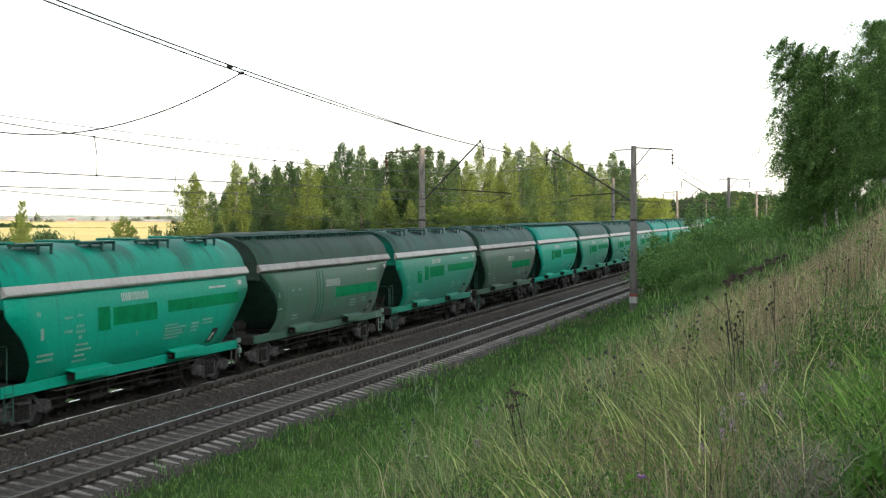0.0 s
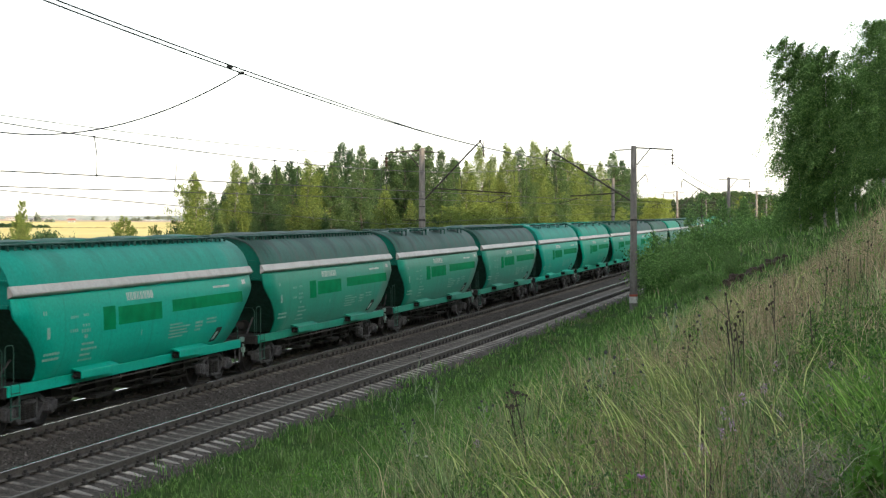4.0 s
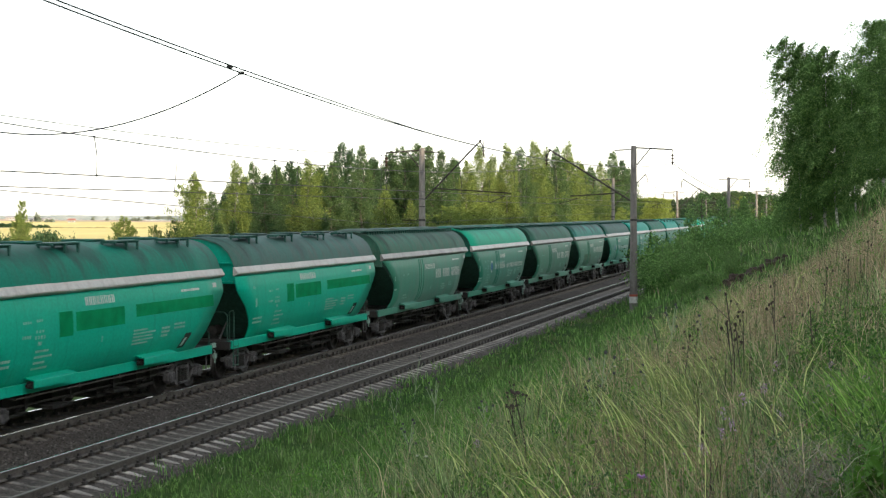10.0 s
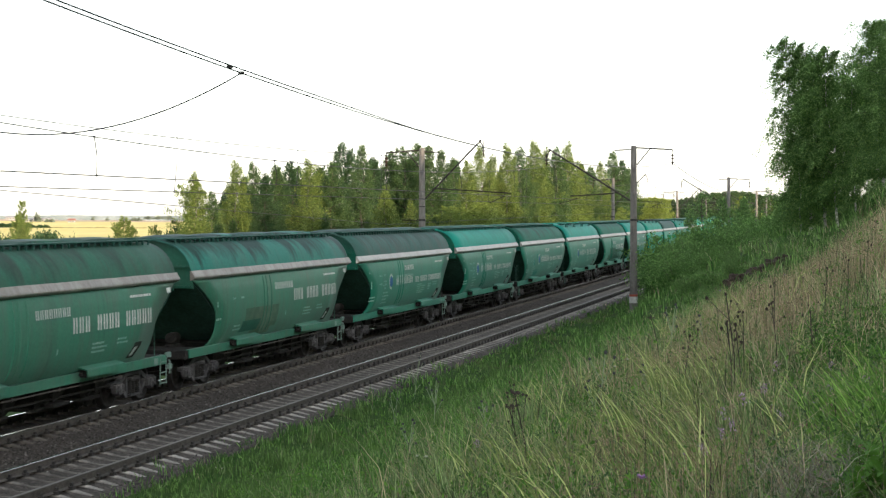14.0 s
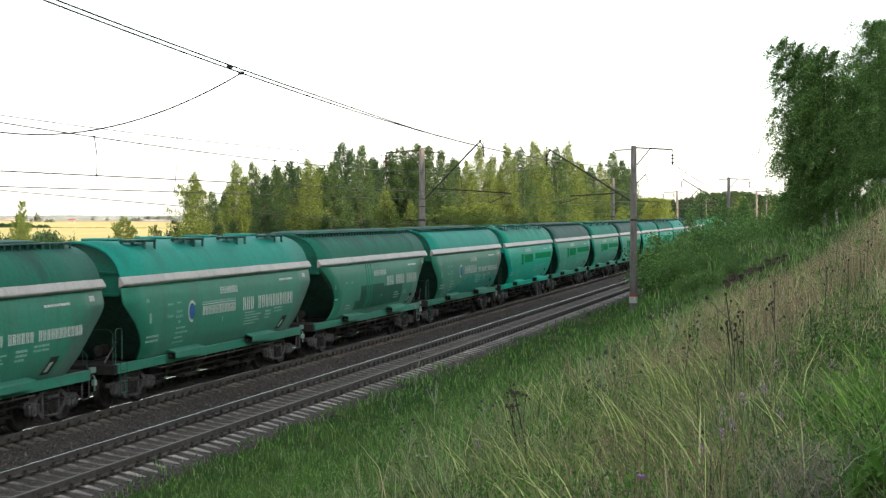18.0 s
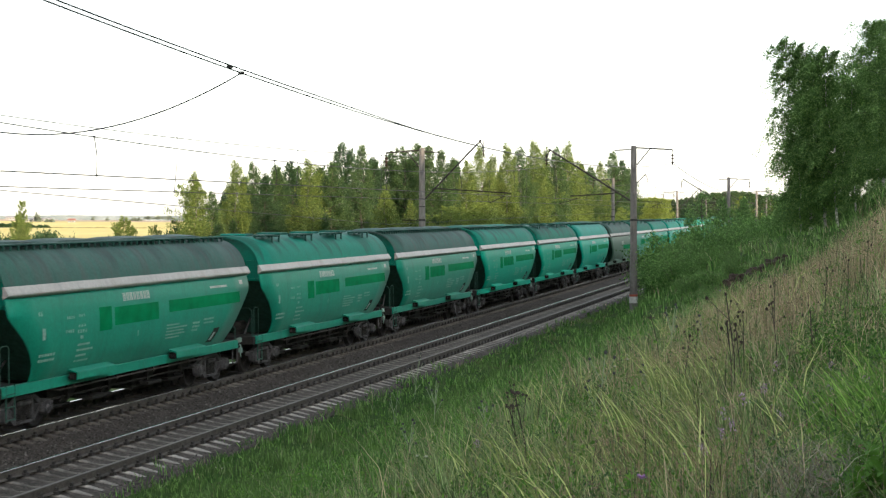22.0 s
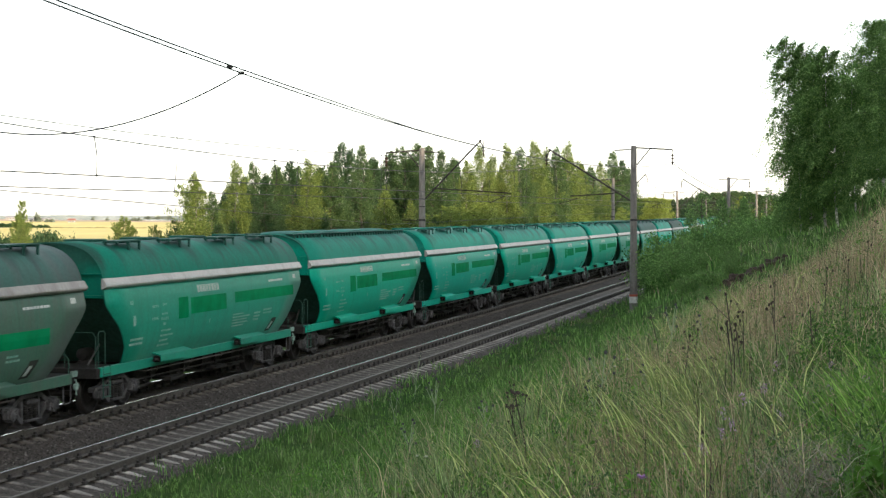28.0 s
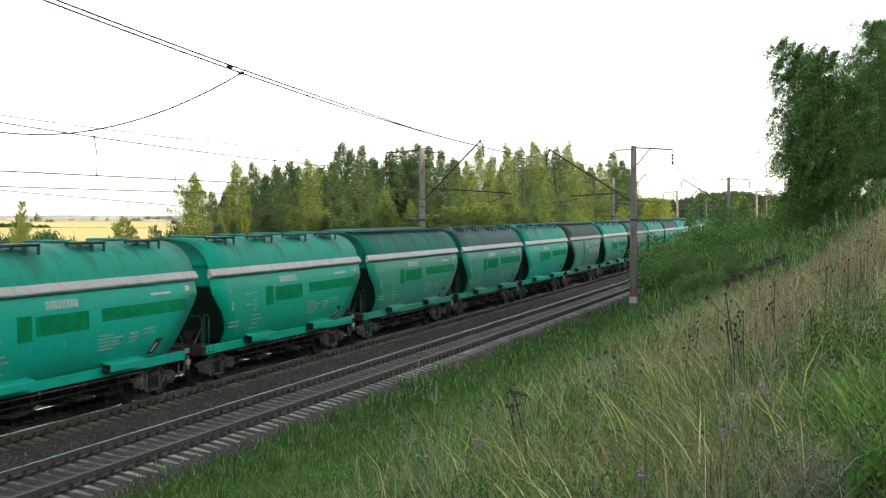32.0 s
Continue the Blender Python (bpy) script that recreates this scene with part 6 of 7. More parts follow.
def value(x, y, scale, seed):
    """Soft uneven patches, 0 to 1."""
    return 0.5 + 0.25 * (np.sin(x * scale + seed) * np.sin(y * scale * 1.3 + seed * 2.1) + np.sin((x + y) * scale * 0.63 + seed * 0.7) * np.sin((x - y * 0.6) * scale * 1.7 + seed))


def build_grass():
    rng = np.random.default_rng(7)
    # name, tufts, blades a tuft, material, height, width, lean
    for name, tufts, per, kind, tall0, wid, bend, d0, d1 in (("far_grass", 26000, 3, 2, 1.0, 1.6, 0.25, 26.0, 115.0), ("tall_grass", 2600, 5, 3, 1.75, 1.0, 0.42, 7.5, 26.0), ("tall_straw", 3400, 4, 1, 1.8, 0.7, 0.45, 7.5, 26.0), ("lush_grass", 58000, 4, 2, 1.05, 1.15, 0.24, 7.0, 110.0), ("grass", 48000, 4, 0, 1.0, 0.95, 0.34, 7.0, 110.0), ("fine_grass", 24000, 6, 0, 0.62, 0.65, 0.6, 7.0, 110.0), ("dry_grass", 36000, 5, 1, 1.2, 0.60, 0.26, 7.0, 110.0), ("straw", 14000, 4, 1, 0.7, 0.75, 0.8, 7.0, 110.0)):
        x, y = scatter(rng, tufts, d0, d1, 1.01, -13.0, 17.0)
        s, off = plan_of(x, y)
        dry = smooth(-12.0, -13.2, off) * (0.16 + 0.84 * smooth(16, 24, s)) * (1 - smooth(35, 42, s)) * 0.54 + 0.25 * smooth(0.52, 0.75, value(x, y, 0.9, 3.0)) * smooth(-6, -10, off)
        roll = rng.uniform(0, 1, tufts)
        edge = -1.18 - 0.12 * smooth(42, 24, s) + 0.3 * (value(x, y, 1.7, 1.0) - 0.5) * 2
        thin = value(x, y, 2.3, 8.0) * 0.5 + value(x, y, 5.1, 2.0) * 0.5
        keep = (off < edge) & (off > -40) & ((roll < dry + 0.03) if kind == 1 else (roll > dry * 0.8)) & (rng.uniform(0, 1, tufts) < 0.16 + 1.25 * smooth(0.32, 0.72, thin))
        if name in ("tall_grass", "tall_straw"):
            keep = (off < -10.0) & (off > -22) & (rng.uniform(0, 1, tufts) < (smooth(0.5, 0.8, thin) * 0.9 + 0.06) * (1.0 if kind == 1 else 0.45 + 0.55 * smooth(13, 17, s)))
        lush = smooth(-12.0, -8.0, off) * (1 - 0.55 * smooth(38, 44, s)) + 0.85 * smooth(38, 44, s)
        if kind == 2:
            keep &= rng.uniform(0, 1, tufts) < lush + 0.12
        elif kind == 0:
            keep &= rng.uniform(0, 1, tufts) > lush * 0.75
        x, y = x[keep], y[keep]
        tall = (0.16 + 0.09 * smooth(-5, -10, off[keep]) + 0.18 * smooth(0.45, 0.8, value(x, y, 1.1, 5.0))) * tall0 * rng.uniform(0.6, 1.4, len(x))
        tilt = rng.normal(size=(len(x), 2)) * 0.12 + np.array([-0.06, 0.0])
        x, y, tall, tilt = np.repeat(x, per), np.repeat(y, per), np.repeat(tall, per), np.repeat(tilt, per, axis=0)
        n = len(x)
        x = x + rng.normal(size=n) * 0.06
        y = y + rng.normal(size=n) * 0.06
        s, off = plan_of(x, y)
        d = np.hypot(x, y)
        h = tall * rng.uniform(0.5, 1.25, n)
        lean = rng.normal(size=(n, 2)) * bend + tilt
        roots = np.stack([x, y, ground_z(s, off) - 0.03], 1)
        wide = (0.0042 + 0.00034 * d) * wid * rng.uniform(0.6, 1.5, n)
        me = blades_mesh(name, roots, h, lean, wide, (GRASS, GRASS_DRY, GRASS_LUSH, GRASS_PALE)[kind], rng)
        tagged(new(name, me), {"far_grass": "green grass along the foot of the cutting", "tall_grass": "tall pale green arching grass on the slope", "tall_straw": "tall dry grass stalks bending in the wind", "lush_grass": "lush bright green grass low on the slope", "grass": "mixed green meadow grass on the cutting slope", "fine_grass": "fine low green grass between the taller tufts", "dry_grass": "dry tan grass stalks on the slope", "straw": "bent dead straw among the grass"}[name], "grass", kind="stuff")


build_grass()


# ---- weeds and flowers on the slope ----
STALK = surface("dead_stalk", [(0.3, (0.030, 0.026, 0.022)), (0.7, (0.075, 0.062, 0.050))], 20, 0.9)
STALK_GREEN = surface("green_stalk", [(0.3, (0.06, 0.10, 0.03)), (0.7, (0.11, 0.17, 0.05))], 9, 0.8)
STALK_PALE = surface("pale_stalk", [(0.3, (0.24, 0.31, 0.18)), (0.7, (0.40, 0.46, 0.30))], 12, 0.85)
GLOBE = surface("grey_globe_head", [(0.3, (0.045, 0.045, 0.045)), (0.7, (0.10, 0.098, 0.10))], 40, 0.9)
LILAC = foliage("pale_lilac_petals", (0.30, 0.19, 0.29), (0.50, 0.36, 0.48), 0.3)
SEED = surface("seed_head", [(0.3, (0.035, 0.028, 0.022)), (0.7, (0.075, 0.055, 0.042))], 30, 0.9)
SEED_PALE = foliage("pale_seeds", (0.16, 0.11, 0.08), (0.40, 0.30, 0.22), 0.3)
STRAW_GREY = foliage("grey_straw", (0.17, 0.155, 0.115), (0.36, 0.335, 0.26), 0.25)
STRAW_BROWN = foliage("brown_straw", (0.16, 0.105, 0.065), (0.42, 0.30, 0.19), 0.3)
PINKISH = foliage("pinkish_grass_heads", (0.27, 0.195, 0.115), (0.56, 0.43, 0.28), 0.35)
PETAL = surface("purple_petal", [(0.3, (0.28, 0.12, 0.38)), (0.7, (0.46, 0.22, 0.56))], 30, 0.7)
CREAM = surface("cream_blossom", [(0.3, (0.42, 0.42, 0.30)), (0.7, (0.60, 0.60, 0.48))], 30, 0.8)
VIVID = foliage("fresh_herb_leaves", (0.034, 0.095, 0.018), (0.10, 0.20, 0.042), 0.42)
COUCH = foliage("couch_grass", (0.075, 0.18, 0.030), (0.26, 0.43, 0.095), 0.42)
HERB = foliage("herb_leaves", (0.045, 0.092, 0.036), (0.135, 0.205, 0.085), 0.4)
BROAD = foliage("broad_leaves", (0.065, 0.165, 0.025), (0.15, 0.30, 0.052), 0.38)


def slope_spot(px, py, rise=0.0):
    """Where the sight line px, py passes the given height over the slope."""
    for far in np.arange(7.0, 60.0, 0.1):
        x, y, z = sight(px, py, far)
        if z < ground_at(x, y) + rise:
            return x, y, ground_at(x, y), far
    x, y, z = sight(px, py, 40.0)
    return x, y, ground_at(x, y), 40.0


def ball(bm, c, r, squash=1.0):
    res = bmesh.ops.create_icosphere(bm, subdivisions=1, radius=r)
    for v in res["verts"]:
        v.co.z *= squash
        v.co += Vector(c)


def build_weed(seed, height, heads, stalk=None, thick=0.0046):
    """A dead branching stalk with dark seed heads."""
    rnd = random.Random(seed)
    w = new("thistle")
    bm = bmesh.new()
    top = Vector((rnd.uniform(-0.08, 0.08), rnd.uniform(-0.05, 0.05), height))
    path_rod(bm, [(0, 0, -0.05), (top.x * 0.3, 0, height * 0.5), top], thick, 5)
    ends = [top]
    for k in range(heads - 1):
        f = rnd.uniform(0.4, 0.95)
        a = Vector((top.x * f, top.y * f, height * f))
        b = a + Vector((rnd.uniform(-0.16, 0.16), rnd.uniform(-0.1, 0.1), rnd.uniform(0.06, 0.24)))
        rod(bm, a, b, 0.003, 4, 0.002)
        ends.append(b)
    tagged(part("stalk", bm, stalk or STALK, w), kind="stuff")
    for e in ends:
        bm = bmesh.new()
        ball(bm, (0, 0, 0), rnd.uniform(0.011, 0.018), 1.25)
        h = part("seed_head", bm, SEED, w)
        h.location = e
    return tagged(w, "dead thistle stalk with dark seed heads", "weed", "dead thistles on the slope")


def build_flower(seed, height, petal, name, label):
    rnd = random.Random(seed)
    w = new(name)
    bm = bmesh.new()
    top = Vector((rnd.uniform(-0.06, 0.06), rnd.uniform(-0.05, 0.05), height))
    path_rod(bm, [(0, 0, -0.05), (top.x * 0.3, top.y * 0.3, height * 0.5), top], 0.003, 5)
    part("stem", bm, STALK_GREEN, w)
    bm = bmesh.new()
    for k in range(16):
        a = 2 * math.pi * k / 16 + rnd.uniform(-0.1, 0.1)
        d = Vector((math.cos(a), math.sin(a), rnd.uniform(0.3, 1.2))).normalized()
        u = Vector((-math.sin(a), math.cos(a), 0)) * 0.005
        L = rnd.uniform(0.020, 0.034)
        vs = [bm.verts.new(p) for p in (-u * 0.4, u * 0.4, d * L + u, d * L - u)]
        bm.faces.new(vs)
        bm.faces.new([bm.verts.new(v.co + Vector((0, 0, -0.001))) for v in reversed(vs)])
    b = part("blossom", bm, petal, w)
    b.location = top
    bm = bmesh.new()
    ball(bm, (0, 0, -0.006), 0.009, 1.2)
    c = part("calyx", bm, STALK_GREEN, w)
    c.location = top
    return tagged(w, label, "flower", "flowers on the slope")


def build_globe_thistle(seed, height, arms):
    """Pale forking stems, each arm ending in a round bristly head."""
    rnd = random.Random(seed)
    w = new("globe_thistle")
    lean = Vector((rnd.uniform(-0.18, 0.10), rnd.uniform(-0.08, 0.08), 0))
    line = [lean * (f ** 1.4 - 1) + Vector((0, 0, height * f)) for f in (0.0, 0.3, 0.6, 0.85, 1.0)]
    bm = path_rod(bmesh.new(), [tuple(v) for v in line], 0.0058, 5)
    ends = [line[-1]]
    for k in range(arms):
        f = rnd.uniform(0.18, 0.62)
        a = lean * (f ** 1.4 - 1) + Vector((0, 0, height * f))
        side = -1 if k % 2 else 1
        b = a + Vector((side * rnd.uniform(0.06, 0.20), rnd.uniform(-0.08, 0.08), rnd.uniform(0.25, 0.45)))
        rod(bm, a, a.lerp(b, 0.5) + Vector((side * 0.015, 0, 0)), 0.0048, 5, 0.0042)
        rod(bm, a.lerp(b, 0.5) + Vector((side * 0.015, 0, 0)), b, 0.0042, 5, 0.0036)
        ends.append(b)
    tagged(part("stalk", bm, STALK_PALE, w), kind="stuff")
    for e in ends:
        r = rnd.uniform(0.018, 0.027)
        bm = bmesh.new()
        ball(bm, (0, 0, 0), r)
        for f in list(bm.faces):
            tip = bm.verts.new(f.calc_center_median() * 1.35)
            ring = list(f.verts)
            bm.faces.remove(f)
            for a, b in zip(ring, ring[1:] + ring[:1]):
                bm.faces.new((a, b, tip))
        part("flower_head", bm, GLOBE, w, "round bristly grey head").location = e
    return tagged(w, "pale forking thistle stem with round grey heads", "weed", "globe thistles on the slope")


def build_umbel(seed, height):
    """A dead umbel: one dark stem, rays spreading at its top, a clot of seeds on each."""
    rnd = random.Random(seed)
    w = new("dead_umbel")
    top = Vector((0, 0, height))
    bm = path_rod(bmesh.new(), [(0.14, 0, -0.05), (0.10, 0, height * 0.4), (0.05, 0.01, height * 0.75), tuple(top)], 0.007, 5)
    ends = []
    for k in range(9):
        a = 2 * math.pi * k / 9 + rnd.uniform(-0.2, 0.2)
        e = top + Vector((math.cos(a) * rnd.uniform(0.03, 0.085), math.sin(a) * rnd.uniform(0.03, 0.085), rnd.uniform(0.02, 0.06)))
        rod(bm, top, e, 0.0022, 4)
        ends.append(e)
    side = Vector((0.08, 0, height * 0.55))
    low = side + Vector((-0.09, 0.02, 0.19))
    rod(bm, side, low, 0.0032, 4)
    ends.append(low)
    tagged(part("stalk", bm, STALK, w), kind="stuff")
    for e in ends:
        bm = bmesh.new()
        ball(bm, (0, 0, 0), rnd.uniform(0.017, 0.024), 0.7)
        for v in bm.verts:
            v.co *= rnd.uniform(0.65, 1.3)
        part("seed_head", bm, SEED, w).location = e
    return tagged(w, "dead umbel with clotted dark brown seeds", "weed", "dead umbels on the slope")


def build_vetch(seed, height):
    """A thin green stem with a loose spike of small lilac blossoms."""
    rnd = random.Random(seed)
    w = new("vetch")
    top = Vector((rnd.uniform(-0.06, 0.06), rnd.uniform(-0.04, 0.04), height))
    part("stem", path_rod(bmesh.new(), [(0, 0, -0.05), (top.x * 0.2, top.y * 0.3, height * 0.5), tuple(top)], 0.0026, 4), STALK_GREEN, w)
    rng = np.random.default_rng(seed)
    c = np.array([(top.x * f + rnd.uniform(-0.012, 0.012), top.y * f + rnd.uniform(-0.012, 0.012), height * f) for f in np.linspace(0.91, 1.02, 6)])
    part("blossom", quads_mesh("blossom", leaf_cloud(c, 0.010, 5, 0.0075, rng), LILAC), None, w)
    return tagged(w, "small pale lilac vetch spike on a thin stem", "flower", "vetches on the slope")


def build_leafy(seed, leaves, size, height):
    """A broad-leaved weed: arching leaves from one crown."""
    rnd = random.Random(seed)
    w = new("broadleaf_weed")
    for k in range(leaves):
        a = rnd.uniform(0, 2 * math.pi)
        L = size * rnd.uniform(0.6, 1.2)
        z0 = height * rnd.uniform(0.0, 0.6)
        bm = bmesh.new()
        rows = []
        for i in range(6):
            u = i / 5
            r = L * u
            wdt = 0.11 * L * math.sin(math.pi * min(1, 0.08 + 0.9 * u)) + 0.002
            z = z0 + height * 0.55 * math.sin(u * 1.9) - 0.1 * L * u * u
            c = Vector((math.cos(a) * r, math.sin(a) * r, z))
            sd = Vector((-math.sin(a), math.cos(a), 0.15)) * wdt
            rows.append((bm.verts.new(c - sd), bm.verts.new(c - Vector((0, 0, 0.18 * wdt))), bm.verts.new(c + sd)))
        for p, q in zip(rows[:-1], rows[1:]):
            for j in (0, 1):
                bm.faces.new((p[j], p[j + 1], q[j + 1], q[j]))
        part("leaf", bm, BROAD, w)
    return tagged(w, "broad-leaved green weed among the grass", "weed", "broad-leaved weeds")


def build_plume(seed, height, blades, name="feather_grass", label="pale yellow-green tuft of arching feather grass", material=None):
    """A tuft of long blades that arch over, all to one side."""
    rng = np.random.default_rng(seed)
    verts, faces = [], []
    for k in range(blades):
        x0, y0 = rng.normal(size=2) * 0.07
        h = height * rng.uniform(0.55, 1.15)
        reach = h * rng.uniform(0.25, 0.85)
        w = math.pi + rng.normal() * 0.45
        d = (math.cos(w), math.sin(w))
        wide = 0.0046 * rng.uniform(0.7, 1.3)
        tip = rng.uniform(0.0, 0.35)
        at = len(verts)
        for i in range(8):
            u = i / 7
            r = reach * u ** 1.8
            z = -0.04 + h * (u * 1.15 - (0.15 + tip) * u ** 3)
            ww = wide * (1.0 - 0.9 * u ** 2.5) * (0.6 + 0.8 * math.sin(math.pi * min(1.0, 0.25 + 0.7 * u)))
            for e in (-1, 1):
                verts.append((x0 + d[0] * r + e * ww * 0.8, y0 + d[1] * r + e * ww * 0.6 * (1 if k % 2 else -1), z))
        for i in range(7):
            faces.append((at + 2 * i, at + 2 * i + 1, at + 2 * i + 3, at + 2 * i + 2))
    me = mesh_from(name, verts, faces, [GRASS_PALE if material is None else material], smooth_faces=True)
    return tagged(new(name, me), label, "grass", name.replace("_", " ") + " tufts")


def build_weeds():
    rnd = random.Random(77)

    def put(model, px, py, scale=1.0, turn=None, rise=0.0, first=[]):
        x, y, z, far = slope_spot(px, py, rise * scale)
        c = copy_thing(model, Matrix.Identity(4)) if model in first else model
        first.append(model)
        c.matrix_basis = pose(x, y, z, 0, 0, rnd.uniform(0, 360) if turn is None else turn) @ Matrix.Diagonal((scale, scale, scale, 1))
        return c
    weeds = [build_weed(k, 0.75 + 0.1 * k, 3 + k) for k in range(4)]
    for px, py, sc in ((1303, 735, 1.25), (1296, 738, 1.1), (1312, 733, 1.15), (1376, 690, 1.0), (1212, 720, 1.0), (1228, 690, 0.9), (1318, 720, 0.9), (1283, 700, 0.8), (1372, 640, 0.9), (1270, 640, 0.7), (1120, 690, 0.7), (1150, 660, 0.6), (905, 790, 0.9), (925, 800, 0.7), (1460, 600, 0.8), (1500, 560, 0.9), (1535, 520, 0.8), (1420, 560, 0.7), (1098, 700, 0.6), (1060, 760, 0.6), (1240, 770, 0.6), (1180, 610, 0.6), (1345, 560, 0.6), (1392, 520, 0.7), (1480, 480, 0.7), (1550, 460, 0.7), (1440, 690, 0.7), (650, 800, 0.5), (770, 760, 0.6), (725, 870, 0.5)):
        put(rnd.choice(weeds), px, py, sc)
    # by where their tops stand
    globes = [build_globe_thistle(20 + k, 0.9, 3 + k) for k in range(4)]
    for k, px, py, sc in ((2, 742, 634, 1.35), (3, 772, 672, 1.05), (1, 690, 702, 0.85), (0, 704, 690, 0.8), (3, 730, 745, 0.7), (1, 852, 712, 0.6), (0, 1072, 626, 0.85), (1, 1042, 676, 0.6), (3, 1196, 540, 0.8), (1, 1238, 562, 0.7), (1, 1138, 648, 0.6)):
        put(globes[k], px, py, sc, rnd.uniform(-30, 30), 0.9)
    umbels = [build_umbel(30 + k, 0.72) for k in range(2)]
    for k, px, py, sc in ((0, 912, 705, 1.0), (1, 902, 728, 0.85), (0, 1154, 568, 0.8), (1, 1240, 772, 0.5), (0, 1262, 640, 0.6)):
        put(umbels[k], px, py, sc, rnd.uniform(-30, 30), 0.72)
    vetches = [build_vetch(40 + k, 0.40 + 0.06 * k) for k in range(3)]
    for px, py in ((1357, 676), (1362, 668), (1354, 690), (1388, 722), (1392, 728), (1307, 735), (1312, 728), (1294, 762), (1280, 776), (1470, 674), (1474, 668), (1530, 660), (1376, 714), (850, 774), (856, 716), (1494, 716), (1242, 800)):
        put(rnd.choice(vetches), px, py, rnd.uniform(0.9, 1.25), None, 0.44)
    purple = [build_flower(k, 0.45 + 0.08 * k, PETAL, "knapweed", "purple knapweed flower on a thin stem") for k in range(2)]
    for px, py, sc in ((1278, 560, 0.9), (1390, 530, 0.8), (1445, 800, 0.6), (1205, 880, 0.6)):
        put(rnd.choice(purple), px, py, sc)
    put(purple[0], 1122, 857, 1.15, 0.0, 0.45)
    white = build_flower(9, 0.5, CREAM, "yarrow", "cream blossom on a thin green stem")
    for px, py in ((1108, 690), (1112, 705), (740, 900), (755, 905), (1284, 850), (1142, 740), (380, 870), (392, 872), (1090, 720)):
        put(white, px, py, 0.9)
    leafy = [build_leafy(k, 11, 0.15, 0.30) for k in range(3)]
    for px, py, sc in ((1540, 900, 1.3), (1505, 870, 1.0), (1562, 840, 1.2), (1520, 940, 1.2), (1475, 905, 0.8), (1545, 700, 0.9), (1515, 680, 0.9), (1560, 660, 1.0), (1490, 720, 0.7), (1350, 740, 0.7), (1335, 690, 0.6), (1425, 850, 0.6), (880, 700, 0.8), (860, 690, 0.8), (1560, 980, 1.2), (1380, 900, 0.5), (1255, 830, 0.5), (1120, 600, 0.7)):
        put(rnd.choice(leafy), px, py, sc * 0.75)
    for k in range(60):
        put(rnd.choice(leafy), rnd.uniform(1440, 1590) if k % 2 else rnd.uniform(1500, 1590), rnd.uniform(600, 720) if k % 2 else rnd.uniform(830, 980), rnd.uniform(0.5, 0.95) if k % 2 else rnd.uniform(0.8, 1.3))
    rng = np.random.default_rng(15)
    x, y = scatter(rng, 1500, 7.5, 45.0, 1.01, -8.0, 16.5)
    s, off = plan_of(x, y)
    ok = (off < -3.0) & (off > -20)
    c = np.stack([x, y, ground_z(s, off) + 0.09 + 0.1 * rng.uniform(0, 1, len(x))], 1)[ok]
    tagged(new("low_weeds", quads_mesh("low_weeds", leaf_cloud(c, 0.09, 26, 0.026, rng), BROAD)), "low broad-leaved weeds among the grass", "weeds", kind="stuff")
    spots = [slope_spot(rng.uniform(1440, 1580), rng.uniform(590, 700))[:3] for k in range(60)] + [slope_spot(rng.uniform(1510, 1580), rng.uniform(800, 980))[:3] for k in range(26)] + [slope_spot(rng.uniform(1330, 1460), rng.uniform(680, 800))[:3] for k in range(16)]
    c = np.array(spots) + np.array([0, 0, 0.12])
    tagged(new("leafy_herbs", quads_mesh("leafy_herbs", leaf_cloud(c, 0.10, 60, 0.020, rng, flat=1.1), VIVID)), "patches of fresh green leafy herbs in the grass", "weeds", kind="stuff")
    x, y = scatter(rng, 900, 7.5, 32.0, 1.01, -2.0, 16.5)
    s, off = plan_of(x, y)
    ok = (off < -8.0) & (off > -20) & (value(x, y, 0.8, 4.0) > 0.42)
    h = rng.uniform(0.18, 0.48, ok.sum())
    base = np.stack([x[ok], y[ok], ground_z(s[ok], off[ok])], 1)
    lean = rng.normal(size=(len(base), 3)) * np.array([0.06, 0.06, 0.0])
    steps = np.concatenate([base + lean * f + np.outer(h, (0, 0, f)) for f in (0.35, 0.55, 0.75, 0.95)])
    tagged(new("meadow_herbs", quads_mesh("meadow_herbs", leaf_cloud(steps, 0.035, 7, 0.013, rng), HERB)), "grey-green leafy meadow herbs among the grass", "weeds", kind="stuff")
    x, y = scatter(rng, 2500, 7.5, 45.0, 1.01, -1.0, 16.5)
    s, off = plan_of(x, y)
    ok = (off < -8.5) & (off > -20) & (s < 38) & (rng.uniform(0, 1, len(x)) < 0.05 + 0.5 * smooth(-11.8, -14.0, off))
    x, y, s, off = x[ok], y[ok], s[ok], off[ok]
    n = len(x)
    roots = np.stack([x, y, ground_z(s, off) - 0.02], 1)
    h = rng.uniform(0.3, 0.72, n)
    lean = rng.normal(size=(n, 2)) * 0.12
    d = np.hypot(x, y)
    tagged(new("dead_stalks", blades_mesh("dead_stalks", roots, h, lean, (0.003 + 0.00028 * d) * rng.uniform(0.6, 1.5, n), STALK, rng)), "thin dark dead stalks standing in the grass", "weeds", kind="stuff")
    tips = roots + np.stack([lean[:, 0] * h * 0.9, lean[:, 1] * h * 0.9, h * 0.93], 1)
    tagged(new("seed_tufts", quads_mesh("seed_tufts", leaf_cloud(tips[::2], 0.010, 6, 0.008, rng), SEED_PALE)), "small pinkish-tan seed tufts on thin stalks", "weeds", kind="stuff")
